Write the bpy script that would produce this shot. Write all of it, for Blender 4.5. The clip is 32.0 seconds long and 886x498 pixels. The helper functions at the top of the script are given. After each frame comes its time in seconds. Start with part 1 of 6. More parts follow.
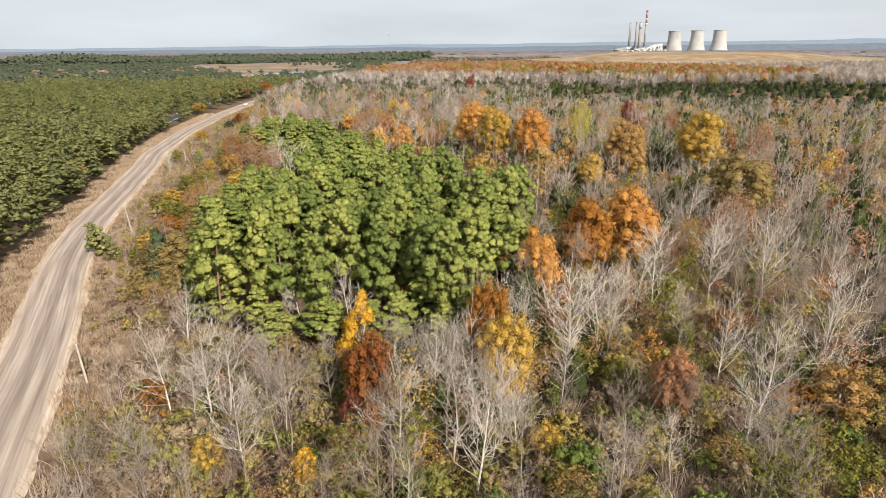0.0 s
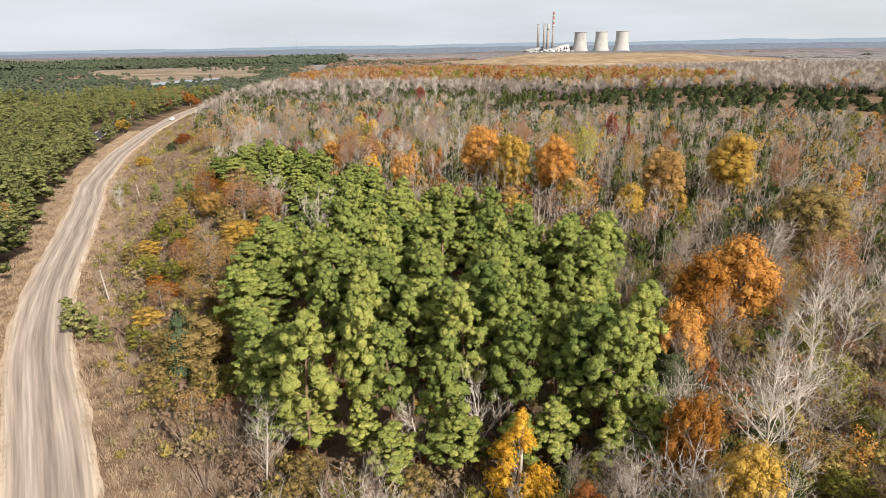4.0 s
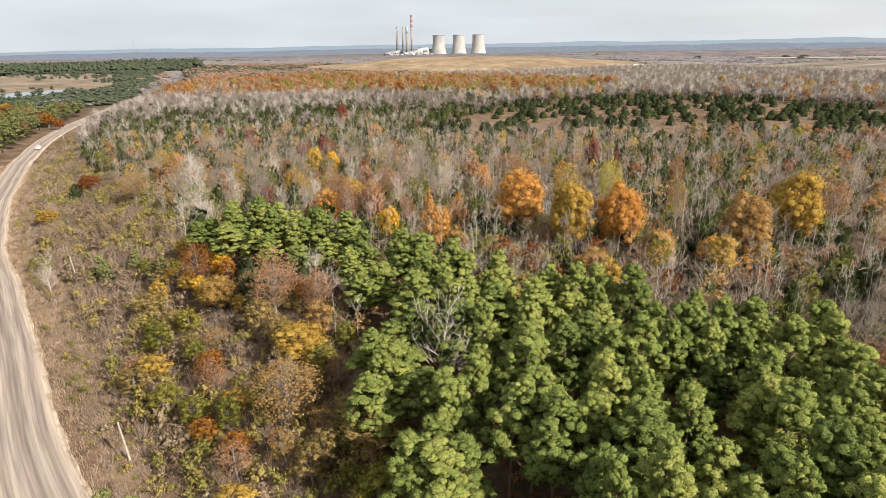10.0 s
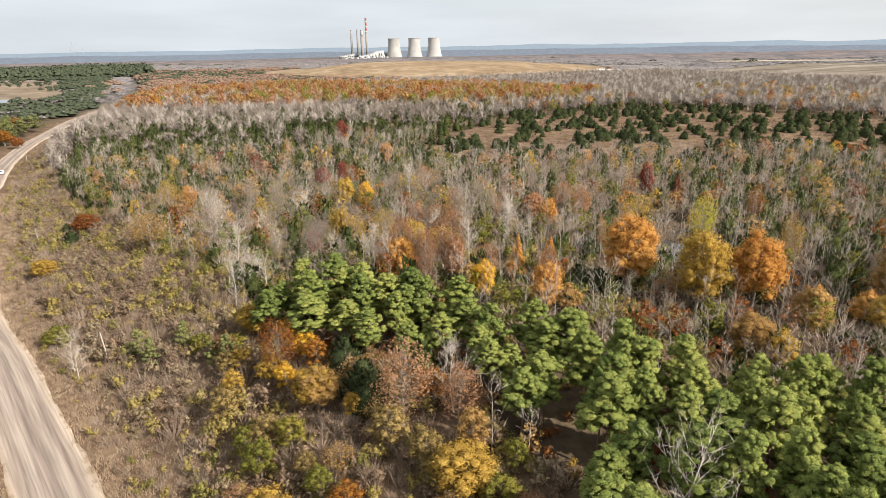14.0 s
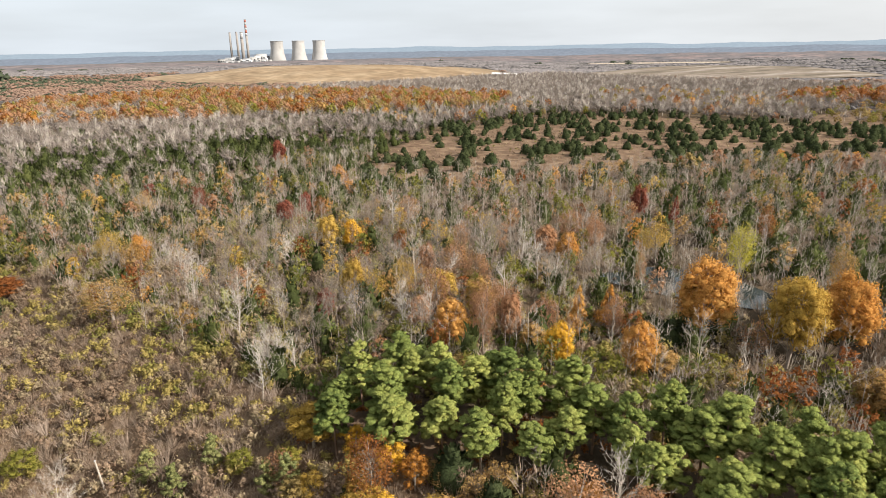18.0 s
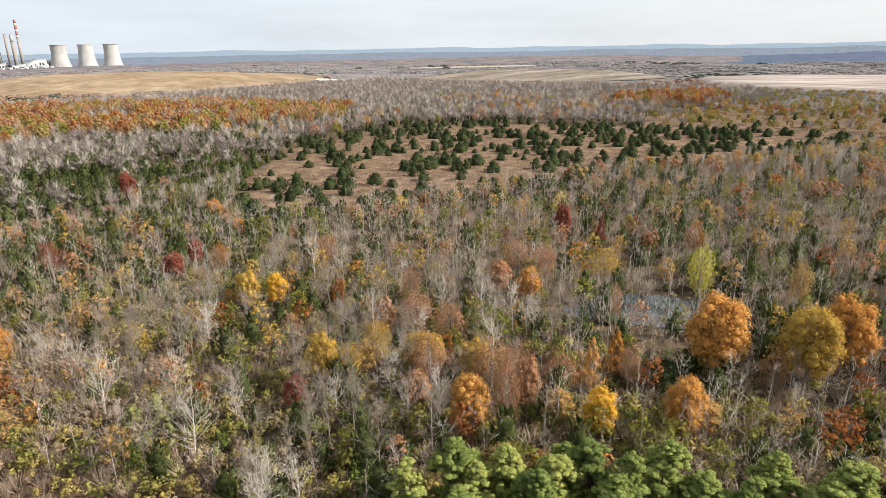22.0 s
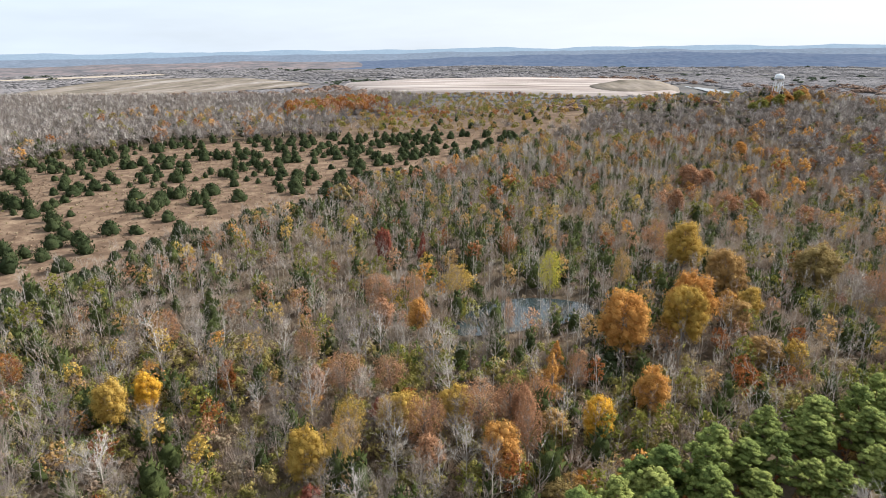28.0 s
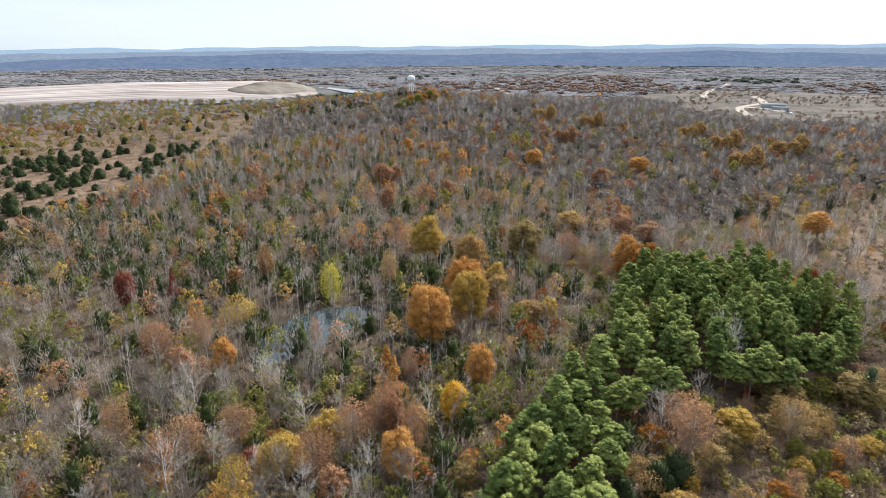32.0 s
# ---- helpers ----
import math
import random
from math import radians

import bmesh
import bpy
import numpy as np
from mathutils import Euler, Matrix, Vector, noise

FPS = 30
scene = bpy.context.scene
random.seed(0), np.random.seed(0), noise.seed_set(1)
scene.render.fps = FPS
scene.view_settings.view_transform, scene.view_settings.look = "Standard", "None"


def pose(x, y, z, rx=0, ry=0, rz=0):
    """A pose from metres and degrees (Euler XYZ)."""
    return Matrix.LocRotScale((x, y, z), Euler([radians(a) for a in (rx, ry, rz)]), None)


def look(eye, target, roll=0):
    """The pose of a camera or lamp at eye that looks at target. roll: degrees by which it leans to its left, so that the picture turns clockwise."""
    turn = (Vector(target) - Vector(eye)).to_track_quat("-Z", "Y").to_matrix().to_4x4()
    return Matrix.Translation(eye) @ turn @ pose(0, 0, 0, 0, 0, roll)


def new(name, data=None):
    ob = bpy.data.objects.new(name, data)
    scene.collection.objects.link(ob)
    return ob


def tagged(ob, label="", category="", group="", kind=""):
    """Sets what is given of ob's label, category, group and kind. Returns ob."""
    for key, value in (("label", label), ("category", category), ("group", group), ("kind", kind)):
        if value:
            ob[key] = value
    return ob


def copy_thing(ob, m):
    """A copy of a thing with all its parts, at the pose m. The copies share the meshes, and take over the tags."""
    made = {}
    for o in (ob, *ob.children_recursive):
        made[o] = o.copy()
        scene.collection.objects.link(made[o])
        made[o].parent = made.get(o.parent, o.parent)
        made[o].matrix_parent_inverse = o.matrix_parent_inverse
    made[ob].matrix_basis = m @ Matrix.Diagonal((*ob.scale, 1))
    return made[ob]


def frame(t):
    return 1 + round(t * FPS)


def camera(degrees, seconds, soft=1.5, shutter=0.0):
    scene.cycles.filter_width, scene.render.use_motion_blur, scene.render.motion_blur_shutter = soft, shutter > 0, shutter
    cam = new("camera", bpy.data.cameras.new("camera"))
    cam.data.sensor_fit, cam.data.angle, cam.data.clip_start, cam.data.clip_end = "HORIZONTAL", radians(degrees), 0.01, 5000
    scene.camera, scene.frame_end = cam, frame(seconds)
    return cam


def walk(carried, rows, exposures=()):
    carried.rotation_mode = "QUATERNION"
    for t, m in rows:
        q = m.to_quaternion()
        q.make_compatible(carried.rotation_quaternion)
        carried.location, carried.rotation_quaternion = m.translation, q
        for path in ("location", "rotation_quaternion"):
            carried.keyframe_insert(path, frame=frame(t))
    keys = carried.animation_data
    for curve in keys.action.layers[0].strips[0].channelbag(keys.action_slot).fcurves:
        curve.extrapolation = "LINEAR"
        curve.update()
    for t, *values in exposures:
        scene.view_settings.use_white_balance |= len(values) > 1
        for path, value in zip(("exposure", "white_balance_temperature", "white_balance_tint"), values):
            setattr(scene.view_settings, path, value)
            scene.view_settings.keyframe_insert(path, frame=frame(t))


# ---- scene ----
# The camera: a drone that climbs from 42 m to 80 m over the woods.
cam = camera(70.9, 32.0, soft=0.7)
# seconds, x, y, z, yaw to the left, pitch up, lean to the left
ROWS = [
    (0.0, 0.03, 6.47, 41.85, 0.11, -18.20, -0.46),
    (0.5, -1.91, 9.77, 42.38, -0.45, -18.15, -0.51),
    (1.0, -4.74, 12.46, 42.97, -1.14, -18.14, -0.53),
    (1.5, -8.17, 14.79, 43.61, -2.10, -18.19, -0.57),
    (2.0, -11.76, 17.04, 44.23, -3.44, -18.21, -0.63),
    (2.5, -15.34, 19.28, 44.88, -4.72, -18.25, -0.68),
    (3.0, -18.73, 21.63, 45.58, -5.76, -18.28, -0.78),
    (3.5, -21.84, 24.27, 46.15, -6.84, -18.25, -0.77),
    (5.5, -33.45, 35.79, 48.45, -11.38, -18.21, -0.84),
    (6.0, -36.48, 38.58, 49.10, -12.43, -18.20, -0.86),
    (6.5, -39.58, 41.42, 49.83, -13.49, -18.21, -0.87),
    (7.0, -42.66, 44.30, 50.51, -14.63, -18.20, -0.84),
    (7.5, -45.81, 47.26, 51.19, -15.91, -18.21, -0.77),
    (8.0, -48.93, 50.34, 51.88, -17.10, -18.27, -0.71),
    (8.5, -51.98, 53.52, 52.36, -18.30, -18.31, -0.68),
    (9.0, -54.74, 56.98, 52.90, -19.53, -18.41, -0.75),
    (9.5, -57.19, 60.74, 53.45, -20.50, -18.35, -0.70),
    (10.0, -59.46, 64.72, 53.93, -21.06, -18.28, -0.75),
    (10.5, -61.80, 68.80, 54.45, -21.50, -18.19, -0.77),
    (11.0, -64.25, 72.78, 55.18, -21.98, -18.20, -0.88),
    (11.5, -66.63, 76.92, 55.78, -22.52, -18.17, -0.92),
    (12.0, -68.93, 81.18, 56.36, -23.12, -18.18, -0.92),
    (12.5, -71.39, 85.39, 57.02, -23.74, -18.19, -0.84),
    (13.0, -73.81, 89.81, 57.73, -24.19, -18.16, -0.83),
    (13.5, -76.41, 94.03, 58.58, -24.75, -18.18, -0.84),
    (14.0, -78.71, 98.19, 59.23, -25.54, -18.16, -0.77),
    (14.5, -81.01, 102.47, 59.96, -26.42, -18.13, -0.77),
    (16.5, -90.03, 119.88, 62.50, -30.76, -18.14, -0.85),
    (17.0, -91.97, 124.35, 63.15, -32.33, -18.12, -0.80),
    (17.5, -93.77, 128.80, 63.72, -34.30, -18.15, -0.74),
    (18.0, -95.44, 133.25, 64.40, -36.08, -18.15, -0.75),
    (18.5, -96.86, 137.67, 65.11, -37.77, -18.17, -0.74),
    (19.0, -97.97, 142.21, 65.81, -39.51, -18.20, -0.75),
    (19.5, -98.99, 146.75, 66.41, -41.41, -18.16, -0.75),
    (20.0, -99.97, 151.21, 66.96, -43.59, -18.12, -0.75),
    (20.5, -100.83, 155.68, 67.42, -45.85, -18.12, -0.76),
    (21.0, -101.66, 160.18, 67.85, -48.05, -18.12, -0.77),
    (21.5, -102.41, 164.80, 68.29, -50.23, -18.12, -0.77),
    (22.0, -102.97, 169.48, 68.80, -52.76, -18.07, -0.68),
    (22.5, -103.48, 173.81, 69.27, -55.36, -18.05, -0.60),
    (23.0, -104.24, 178.39, 69.70, -58.03, -18.12, -0.57),
    (23.5, -104.95, 182.91, 70.16, -60.38, -18.14, -0.56),
    (24.0, -105.53, 187.44, 70.59, -62.89, -18.04, -0.43),
    (24.5, -106.50, 191.75, 71.06, -65.62, -18.03, -0.42),
    (25.0, -108.05, 195.93, 71.50, -68.70, -18.07, -0.54),
    (25.5, -109.66, 200.18, 72.10, -71.53, -18.13, -0.53),
    (27.5, -115.08, 217.19, 74.73, -82.70, -17.94, -0.57),
    (28.0, -115.73, 221.58, 75.34, -85.79, -17.98, -0.58),
    (28.5, -116.06, 226.07, 76.11, -88.46, -17.99, -0.49),
    (29.0, -116.15, 230.60, 76.80, -90.63, -18.00, -0.47),
    (29.5, -116.17, 235.11, 77.36, -93.81, -18.01, -0.49),
    (30.0, -116.03, 239.48, 77.94, -98.91, -18.13, -0.50),
    (30.5, -115.68, 243.53, 78.38, -103.80, -18.14, -0.44),
    (31.0, -114.89, 247.60, 79.05, -108.53, -18.22, -0.34),
    (31.5, -113.66, 251.49, 79.54, -113.42, -18.18, -0.28),
    (32.0, -112.25, 254.93, 79.99, -118.94, -18.21, -0.34),
]
walk(cam, [(t, pose(x, y, z, 0, 0, yaw) @ pose(0, 0, 0, 90 + pitch) @ pose(0, 0, 0, 0, 0, lean)) for t, x, y, z, yaw, pitch, lean in ROWS],
     exposures=[(0.0, 0.66, 6500, 11.5), (12.0, 0.72, 6500, 11.5), (22.0, 0.83, 6300, 11), (32.0, 0.9, 5600, 9)])

# ---- light: low autumn sun through thin high cloud ----
SUN_AZIMUTH, SUN_HEIGHT = 150.0, 34.0
world = bpy.data.worlds.new("world")
scene.world = world
world.use_nodes = True
wn, wl = world.node_tree.nodes, world.node_tree.links
sky = wn.new("ShaderNodeTexSky")
sky.sky_type = "NISHITA"
sky.sun_disc = False
sky.sun_elevation, sky.sun_rotation = radians(SUN_HEIGHT), radians(SUN_AZIMUTH)
sky.air_density, sky.dust_density, sky.ozone_density = 1.0, 3.0, 1.0
coords = wn.new("ShaderNodeTexCoord")
stretch = wn.new("ShaderNodeMapping")
stretch.inputs["Scale"].default_value = (1.3, 1.3, 9.0)
streaks = wn.new("ShaderNodeTexNoise")
streaks.inputs["Scale"].default_value, streaks.inputs["Detail"].default_value = 2.2, 5.0
veil = wn.new("ShaderNodeValToRGB")
veil.color_ramp.elements[0].position, veil.color_ramp.elements[0].color = 0.3, (0.72, 0.72, 0.72, 1)
veil.color_ramp.elements[1].position, veil.color_ramp.elements[1].color = 0.7, (0.9, 0.9, 0.9, 1)
cloud = wn.new("ShaderNodeMix")
cloud.data_type = "RGBA"
towards, nearness, veil_colour = wn.new("ShaderNodeVectorMath"), wn.new("ShaderNodeMapRange"), wn.new("ShaderNodeMix")
towards.operation = "DOT_PRODUCT"
towards.inputs[1].default_value = (math.sin(radians(SUN_AZIMUTH)), math.cos(radians(SUN_AZIMUTH)), 0.0)
nearness.inputs["From Min"].default_value, nearness.inputs["From Max"].default_value = -0.6, 0.8
veil_colour.data_type = "RGBA"
veil_colour.inputs["A"].default_value, veil_colour.inputs["B"].default_value = (8.3, 9.0, 9.5, 1), (9.7, 9.6, 9.2, 1)
wl.new(coords.outputs["Generated"], towards.inputs[0])
wl.new(towards.outputs["Value"], nearness.inputs["Value"])
wl.new(nearness.outputs["Result"], veil_colour.inputs["Factor"])
wl.new(veil_colour.outputs["Result"], cloud.inputs["B"])
wl.new(coords.outputs["Generated"], stretch.inputs["Vector"])
wl.new(stretch.outputs["Vector"], streaks.inputs["Vector"])
wl.new(streaks.outputs["Fac"], veil.inputs["Fac"])
wl.new(veil.outputs["Color"], cloud.inputs["Factor"])
wl.new(sky.outputs["Color"], cloud.inputs["A"])
wl.new(cloud.outputs["Result"], wn["Background"].inputs["Color"])
wn["Background"].inputs["Strength"].default_value = 0.0625

sun_data = bpy.data.lights.new("sun", "SUN")
sun_data.energy, sun_data.angle, sun_data.color = 5.0, radians(0.6), (1.0, 0.93, 0.83)
sun = new("sun", sun_data)
sun_way = Vector((math.sin(radians(SUN_AZIMUTH)) * math.cos(radians(SUN_HEIGHT)), math.cos(radians(SUN_AZIMUTH)) * math.cos(radians(SUN_HEIGHT)), math.sin(radians(SUN_HEIGHT))))
sun.matrix_world = look(sun_way * 300, (0, 0, 0))

rng = np.random.default_rng(11)


# ---- materials ----
def ramp_of(nodes, colours):
    ramp = nodes.new("ShaderNodeValToRGB")
    el = ramp.color_ramp.elements
    while len(el) < len(colours):
        el.new(0.5)
    for i, c in enumerate(colours):
        el[i].position = i / (len(colours) - 1)
        el[i].color = (*c, 1)
    return ramp


def paint(name, colours, rough=0.85, through_light=0.0, patch=0.12, grain=0.0, weights=(0.4, 0.25, 0.7), bump=0.0, bump_size=2.0, gloss=0.04, depth=(0.72, 1.25), drawn=None):
    """A surface whose colour wanders between the given ones: from piece to piece, from thing to thing and in patches."""
    m = bpy.data.materials.new(name)
    m.use_nodes = True
    n, l = m.node_tree.nodes, m.node_tree.links
    shader = n["Principled BSDF"]
    shader.inputs["Roughness"].default_value = rough
    shader.inputs["Specular IOR Level"].default_value = gloss
    geo, info = n.new("ShaderNodeNewGeometry"), n.new("ShaderNodeObjectInfo")
    place = geo.outputs["Position"]
    if drawn:
        stretched_place = n.new("ShaderNodeVectorMath")
        stretched_place.operation = "MULTIPLY"
        stretched_place.inputs[1].default_value = drawn
        l.new(place, stretched_place.inputs[0])
        place = stretched_place.outputs[0]
    noise_node = n.new("ShaderNodeTexNoise")
    noise_node.inputs["Scale"].default_value, noise_node.inputs["Detail"].default_value = patch, 3.0
    l.new(place, noise_node.inputs["Vector"])
    total = None
    spread = n.new("ShaderNodeMapRange")
    spread.inputs["From Min"].default_value, spread.inputs["From Max"].default_value = 0.28, 0.72
    l.new(noise_node.outputs["Fac"], spread.inputs["Value"])
    for out, w in ((geo.outputs["Random Per Island"], weights[0]), (info.outputs["Random"], weights[1]), (spread.outputs["Result"], weights[2])):
        mul = n.new("ShaderNodeMath")
        mul.operation = "MULTIPLY_ADD"
        mul.inputs[1].default_value = w
        mul.inputs[2].default_value = -0.5 * (sum(weights) - 1)
        l.new(out, mul.inputs[0])
        if total is not None:
            l.new(total, mul.inputs[2])
        total = mul.outputs[0]
    ramp = ramp_of(n, colours)
    l.new(total, ramp.inputs["Fac"])
    colour = ramp.outputs["Color"]
    if grain:
        fine = n.new("ShaderNodeTexNoise")
        fine.inputs["Scale"].default_value, fine.inputs["Detail"].default_value = grain, 6.0
        l.new(place, fine.inputs["Vector"])
        shade = n.new("ShaderNodeMapRange")
        shade.inputs["From Min"].default_value, shade.inputs["From Max"].default_value = 0.3, 0.7
        shade.inputs["To Min"].default_value, shade.inputs["To Max"].default_value = depth
        l.new(fine.outputs["Fac"], shade.inputs["Value"])
        mix = n.new("ShaderNodeVectorMath")
        mix.operation = "SCALE"
        l.new(colour, mix.inputs[0])
        l.new(shade.outputs["Result"], mix.inputs["Scale"])
        colour = mix.outputs[0]
    l.new(colour, shader.inputs["Base Color"])
    if bump:
        relief = n.new("ShaderNodeTexNoise")
        relief.inputs["Scale"].default_value, relief.inputs["Detail"].default_value = bump_size, 6.0
        l.new(geo.outputs["Position"], relief.inputs["Vector"])
        b = n.new("ShaderNodeBump")
        b.inputs["Strength"].default_value, b.inputs["Distance"].default_value = 0.8, bump
        l.new(relief.outputs["Fac"], b.inputs["Height"])
        l.new(b.outputs["Normal"], shader.inputs["Normal"])
    if through_light:
        leaf, both = n.new("ShaderNodeBsdfTranslucent"), n.new("ShaderNodeMixShader")
        l.new(colour, leaf.inputs["Color"])
        both.inputs["Fac"].default_value = through_light
        l.new(shader.outputs[0], both.inputs[1])
        l.new(leaf.outputs[0], both.inputs[2])
        l.new(both.outputs[0], n["Material Output"].inputs["Surface"])
    return m


LEAF = dict(rough=0.85, gloss=0.04, through_light=0.35, patch=0.11, weights=(0.4, 0.35, 0.5), grain=5.0, depth=(0.42, 1.55))
PINE_LEAF = paint("pine_needles", [(0.096, 0.13, 0.037), (0.19, 0.224, 0.059), (0.325, 0.332, 0.09)], **{**LEAF, "weights": (0.5, 0.6, 0.45), "through_light": 0.22, "grain": 9.0, "depth": (0.3, 1.7), "bump": 0.3, "bump_size": 5.0})
YOUNG_PINE_LEAF = paint("young_pine_needles", [(0.11, 0.128, 0.052), (0.22, 0.225, 0.085), (0.38, 0.355, 0.14)], **{**LEAF, "grain": 7.0, "depth": (0.3, 1.7), "bump": 0.3, "bump_size": 4.0})
CEDAR_LEAF = paint("cedar_scales", [(0.028, 0.038, 0.017), (0.05, 0.063, 0.026), (0.085, 0.096, 0.042)], **LEAF)
WOOD_CEDAR_LEAF = paint("shaded_cedar_scales", [(0.042, 0.053, 0.02), (0.08, 0.094, 0.03), (0.135, 0.142, 0.048)], **LEAF)
SPRUCE_LEAF = paint("spruce_needles", [(0.06, 0.088, 0.045), (0.11, 0.142, 0.075)], **LEAF)
AUTUMN_LEAF = {
    "yellow": paint("yellow_leaves", [(0.48, 0.26, 0.025), (0.64, 0.38, 0.045), (0.7, 0.46, 0.08)], **LEAF),
    "gold": paint("gold_leaves", [(0.33, 0.21, 0.045), (0.45, 0.295, 0.065), (0.55, 0.385, 0.105)], **LEAF),
    "orange": paint("orange_leaves", [(0.4, 0.18, 0.045), (0.52, 0.265, 0.07), (0.58, 0.345, 0.11)], **LEAF),
    "brown": paint("brown_orange_leaves", [(0.22, 0.095, 0.022), (0.34, 0.15, 0.032), (0.42, 0.21, 0.05)], **LEAF),
    "rust": paint("rust_leaves", [(0.17, 0.06, 0.022), (0.27, 0.105, 0.032), (0.34, 0.155, 0.05)], **LEAF),
    "red": paint("dark_red_leaves", [(0.15, 0.045, 0.03), (0.24, 0.075, 0.048), (0.32, 0.125, 0.08)], **LEAF),
    "salmon": paint("pinkish_brown_leaves", [(0.26, 0.125, 0.065), (0.36, 0.19, 0.1), (0.42, 0.25, 0.14)], **LEAF),
    "tan": paint("tan_leaves", [(0.28, 0.165, 0.06), (0.38, 0.235, 0.085), (0.46, 0.3, 0.12)], **LEAF),
    "olive": paint("olive_leaves", [(0.12, 0.12, 0.025), (0.2, 0.19, 0.04), (0.3, 0.25, 0.05)], **LEAF),
    "ochre": paint("ochre_leaves", [(0.18, 0.13, 0.05), (0.275, 0.2, 0.076), (0.38, 0.28, 0.11)], **LEAF),
    "lime": paint("lime_leaves", [(0.42, 0.38, 0.05), (0.55, 0.48, 0.08)], **LEAF),
}
SCRUB = {
    "olive-green": paint("olive_scrub", [(0.12, 0.12, 0.035), (0.21, 0.195, 0.055), (0.31, 0.265, 0.08)], **LEAF),
    "straw-coloured": paint("straw_scrub", [(0.22, 0.165, 0.095), (0.32, 0.25, 0.155), (0.42, 0.34, 0.225)], **LEAF),
    "brown": paint("brown_scrub", [(0.16, 0.11, 0.072), (0.25, 0.175, 0.118), (0.34, 0.245, 0.165)], **LEAF),
    "green": paint("green_scrub", [(0.065, 0.1, 0.025), (0.125, 0.16, 0.04), (0.2, 0.22, 0.055)], **LEAF),
    "yellowing": paint("yellow_scrub", [(0.25, 0.195, 0.06), (0.34, 0.27, 0.088), (0.43, 0.345, 0.13)], **LEAF),
}
GREY_BARK = paint("grey_bark", [(0.15, 0.12, 0.095), (0.24, 0.2, 0.165), (0.35, 0.3, 0.255)], rough=0.9, patch=0.09, weights=(0.35, 0.5, 0.4), grain=3.0)
PALE_BARK = paint("pale_bark", [(0.32, 0.28, 0.235), (0.46, 0.41, 0.35), (0.6, 0.545, 0.48)], rough=0.9, patch=0.09, weights=(0.35, 0.5, 0.4))
DARK_BARK = paint("dark_bark", [(0.09, 0.07, 0.055), (0.16, 0.13, 0.1), (0.24, 0.2, 0.16)], rough=0.9, patch=0.5)
PINE_BARK = paint("pine_bark", [(0.1, 0.07, 0.05), (0.2, 0.13, 0.09), (0.28, 0.19, 0.13)], rough=0.9, patch=0.6)
TWIGS = paint("tangled_twigs", [(0.2, 0.147, 0.107), (0.31, 0.237, 0.178), (0.42, 0.338, 0.27)], rough=0.9, through_light=0.15, patch=0.07, weights=(0.4, 0.1, 0.7), grain=3.0)
COOL_TWIGS = paint("grey_tangled_twigs", [(0.125, 0.102, 0.088), (0.2, 0.168, 0.147), (0.285, 0.246, 0.215)], rough=0.9, through_light=0.15, patch=0.05, weights=(0.4, 0.1, 0.7), grain=3.0)
DRY_GRASS = paint("dry_grass", [(0.26, 0.185, 0.125), (0.38, 0.285, 0.195), (0.5, 0.4, 0.285)], rough=0.9, through_light=0.2, patch=0.2)
POLE_WOOD = paint("weathered_wood", [(0.32, 0.28, 0.23), (0.45, 0.4, 0.34)], rough=0.9, patch=2.0)
CONCRETE = paint("concrete", [(0.27, 0.262, 0.245), (0.35, 0.342, 0.325), (0.41, 0.4, 0.385)], rough=0.9, patch=0.02, grain=0.06, depth=(0.9, 1.08))
STACK = paint("sooty_concrete", [(0.2, 0.18, 0.165), (0.25, 0.23, 0.21), (0.3, 0.28, 0.26)], rough=0.9, patch=0.05)
WHITE_PAINT = paint("white_paint", [(0.72, 0.72, 0.71), (0.82, 0.82, 0.81)], rough=0.5, patch=0.2)
RED_PAINT = paint("red_paint", [(0.27, 0.1, 0.075), (0.33, 0.14, 0.11)], rough=0.6, patch=0.1)
PLANT_WHITE = paint("weathered_white_cladding", [(0.34, 0.34, 0.34), (0.45, 0.45, 0.44)], rough=0.7, patch=0.03, grain=0.08)
GREY_STEEL = paint("grey_steel", [(0.3, 0.31, 0.32), (0.42, 0.43, 0.44)], rough=0.5, patch=0.4)
DARK_RUBBER = paint("rubber", [(0.02, 0.02, 0.02), (0.04, 0.04, 0.04)], rough=0.8, patch=4.0)
DARK_GLASS = paint("dark_glass", [(0.02, 0.025, 0.03), (0.04, 0.045, 0.05)], rough=0.08, gloss=0.5)
ASH = paint("ash_fill", [(0.15, 0.118, 0.095), (0.27, 0.22, 0.19), (0.37, 0.315, 0.275), (0.44, 0.385, 0.345)], rough=0.95, patch=0.02, grain=0.06, drawn=(2.2, 0.22, 1.0), weights=(0, 0, 1))
PALE_DIRT = paint("pale_dirt", [(0.3, 0.245, 0.185), (0.4, 0.34, 0.27)], rough=0.95, patch=0.05, grain=0.3, weights=(0, 0, 1))
FLAT_EARTH = paint("bare_flats", [(0.1, 0.083, 0.06), (0.16, 0.132, 0.1), (0.21, 0.175, 0.14), (0.3, 0.265, 0.23)], rough=0.95, patch=0.012, grain=0.06, drawn=(0.35, 1.6, 1.0), weights=(0, 0, 1))
MOWN = paint("mown_tan_grass", [(0.19, 0.13, 0.08), (0.255, 0.185, 0.115), (0.32, 0.245, 0.16)], rough=0.95, patch=0.012, grain=0.05, weights=(0, 0, 1))
PASTURE = paint("rough_pasture", [(0.05, 0.042, 0.034), (0.085, 0.072, 0.055), (0.13, 0.1, 0.076), (0.17, 0.14, 0.11)], rough=0.95, patch=0.03, grain=0.2, depth=(0.5, 1.4), weights=(0, 0, 1))
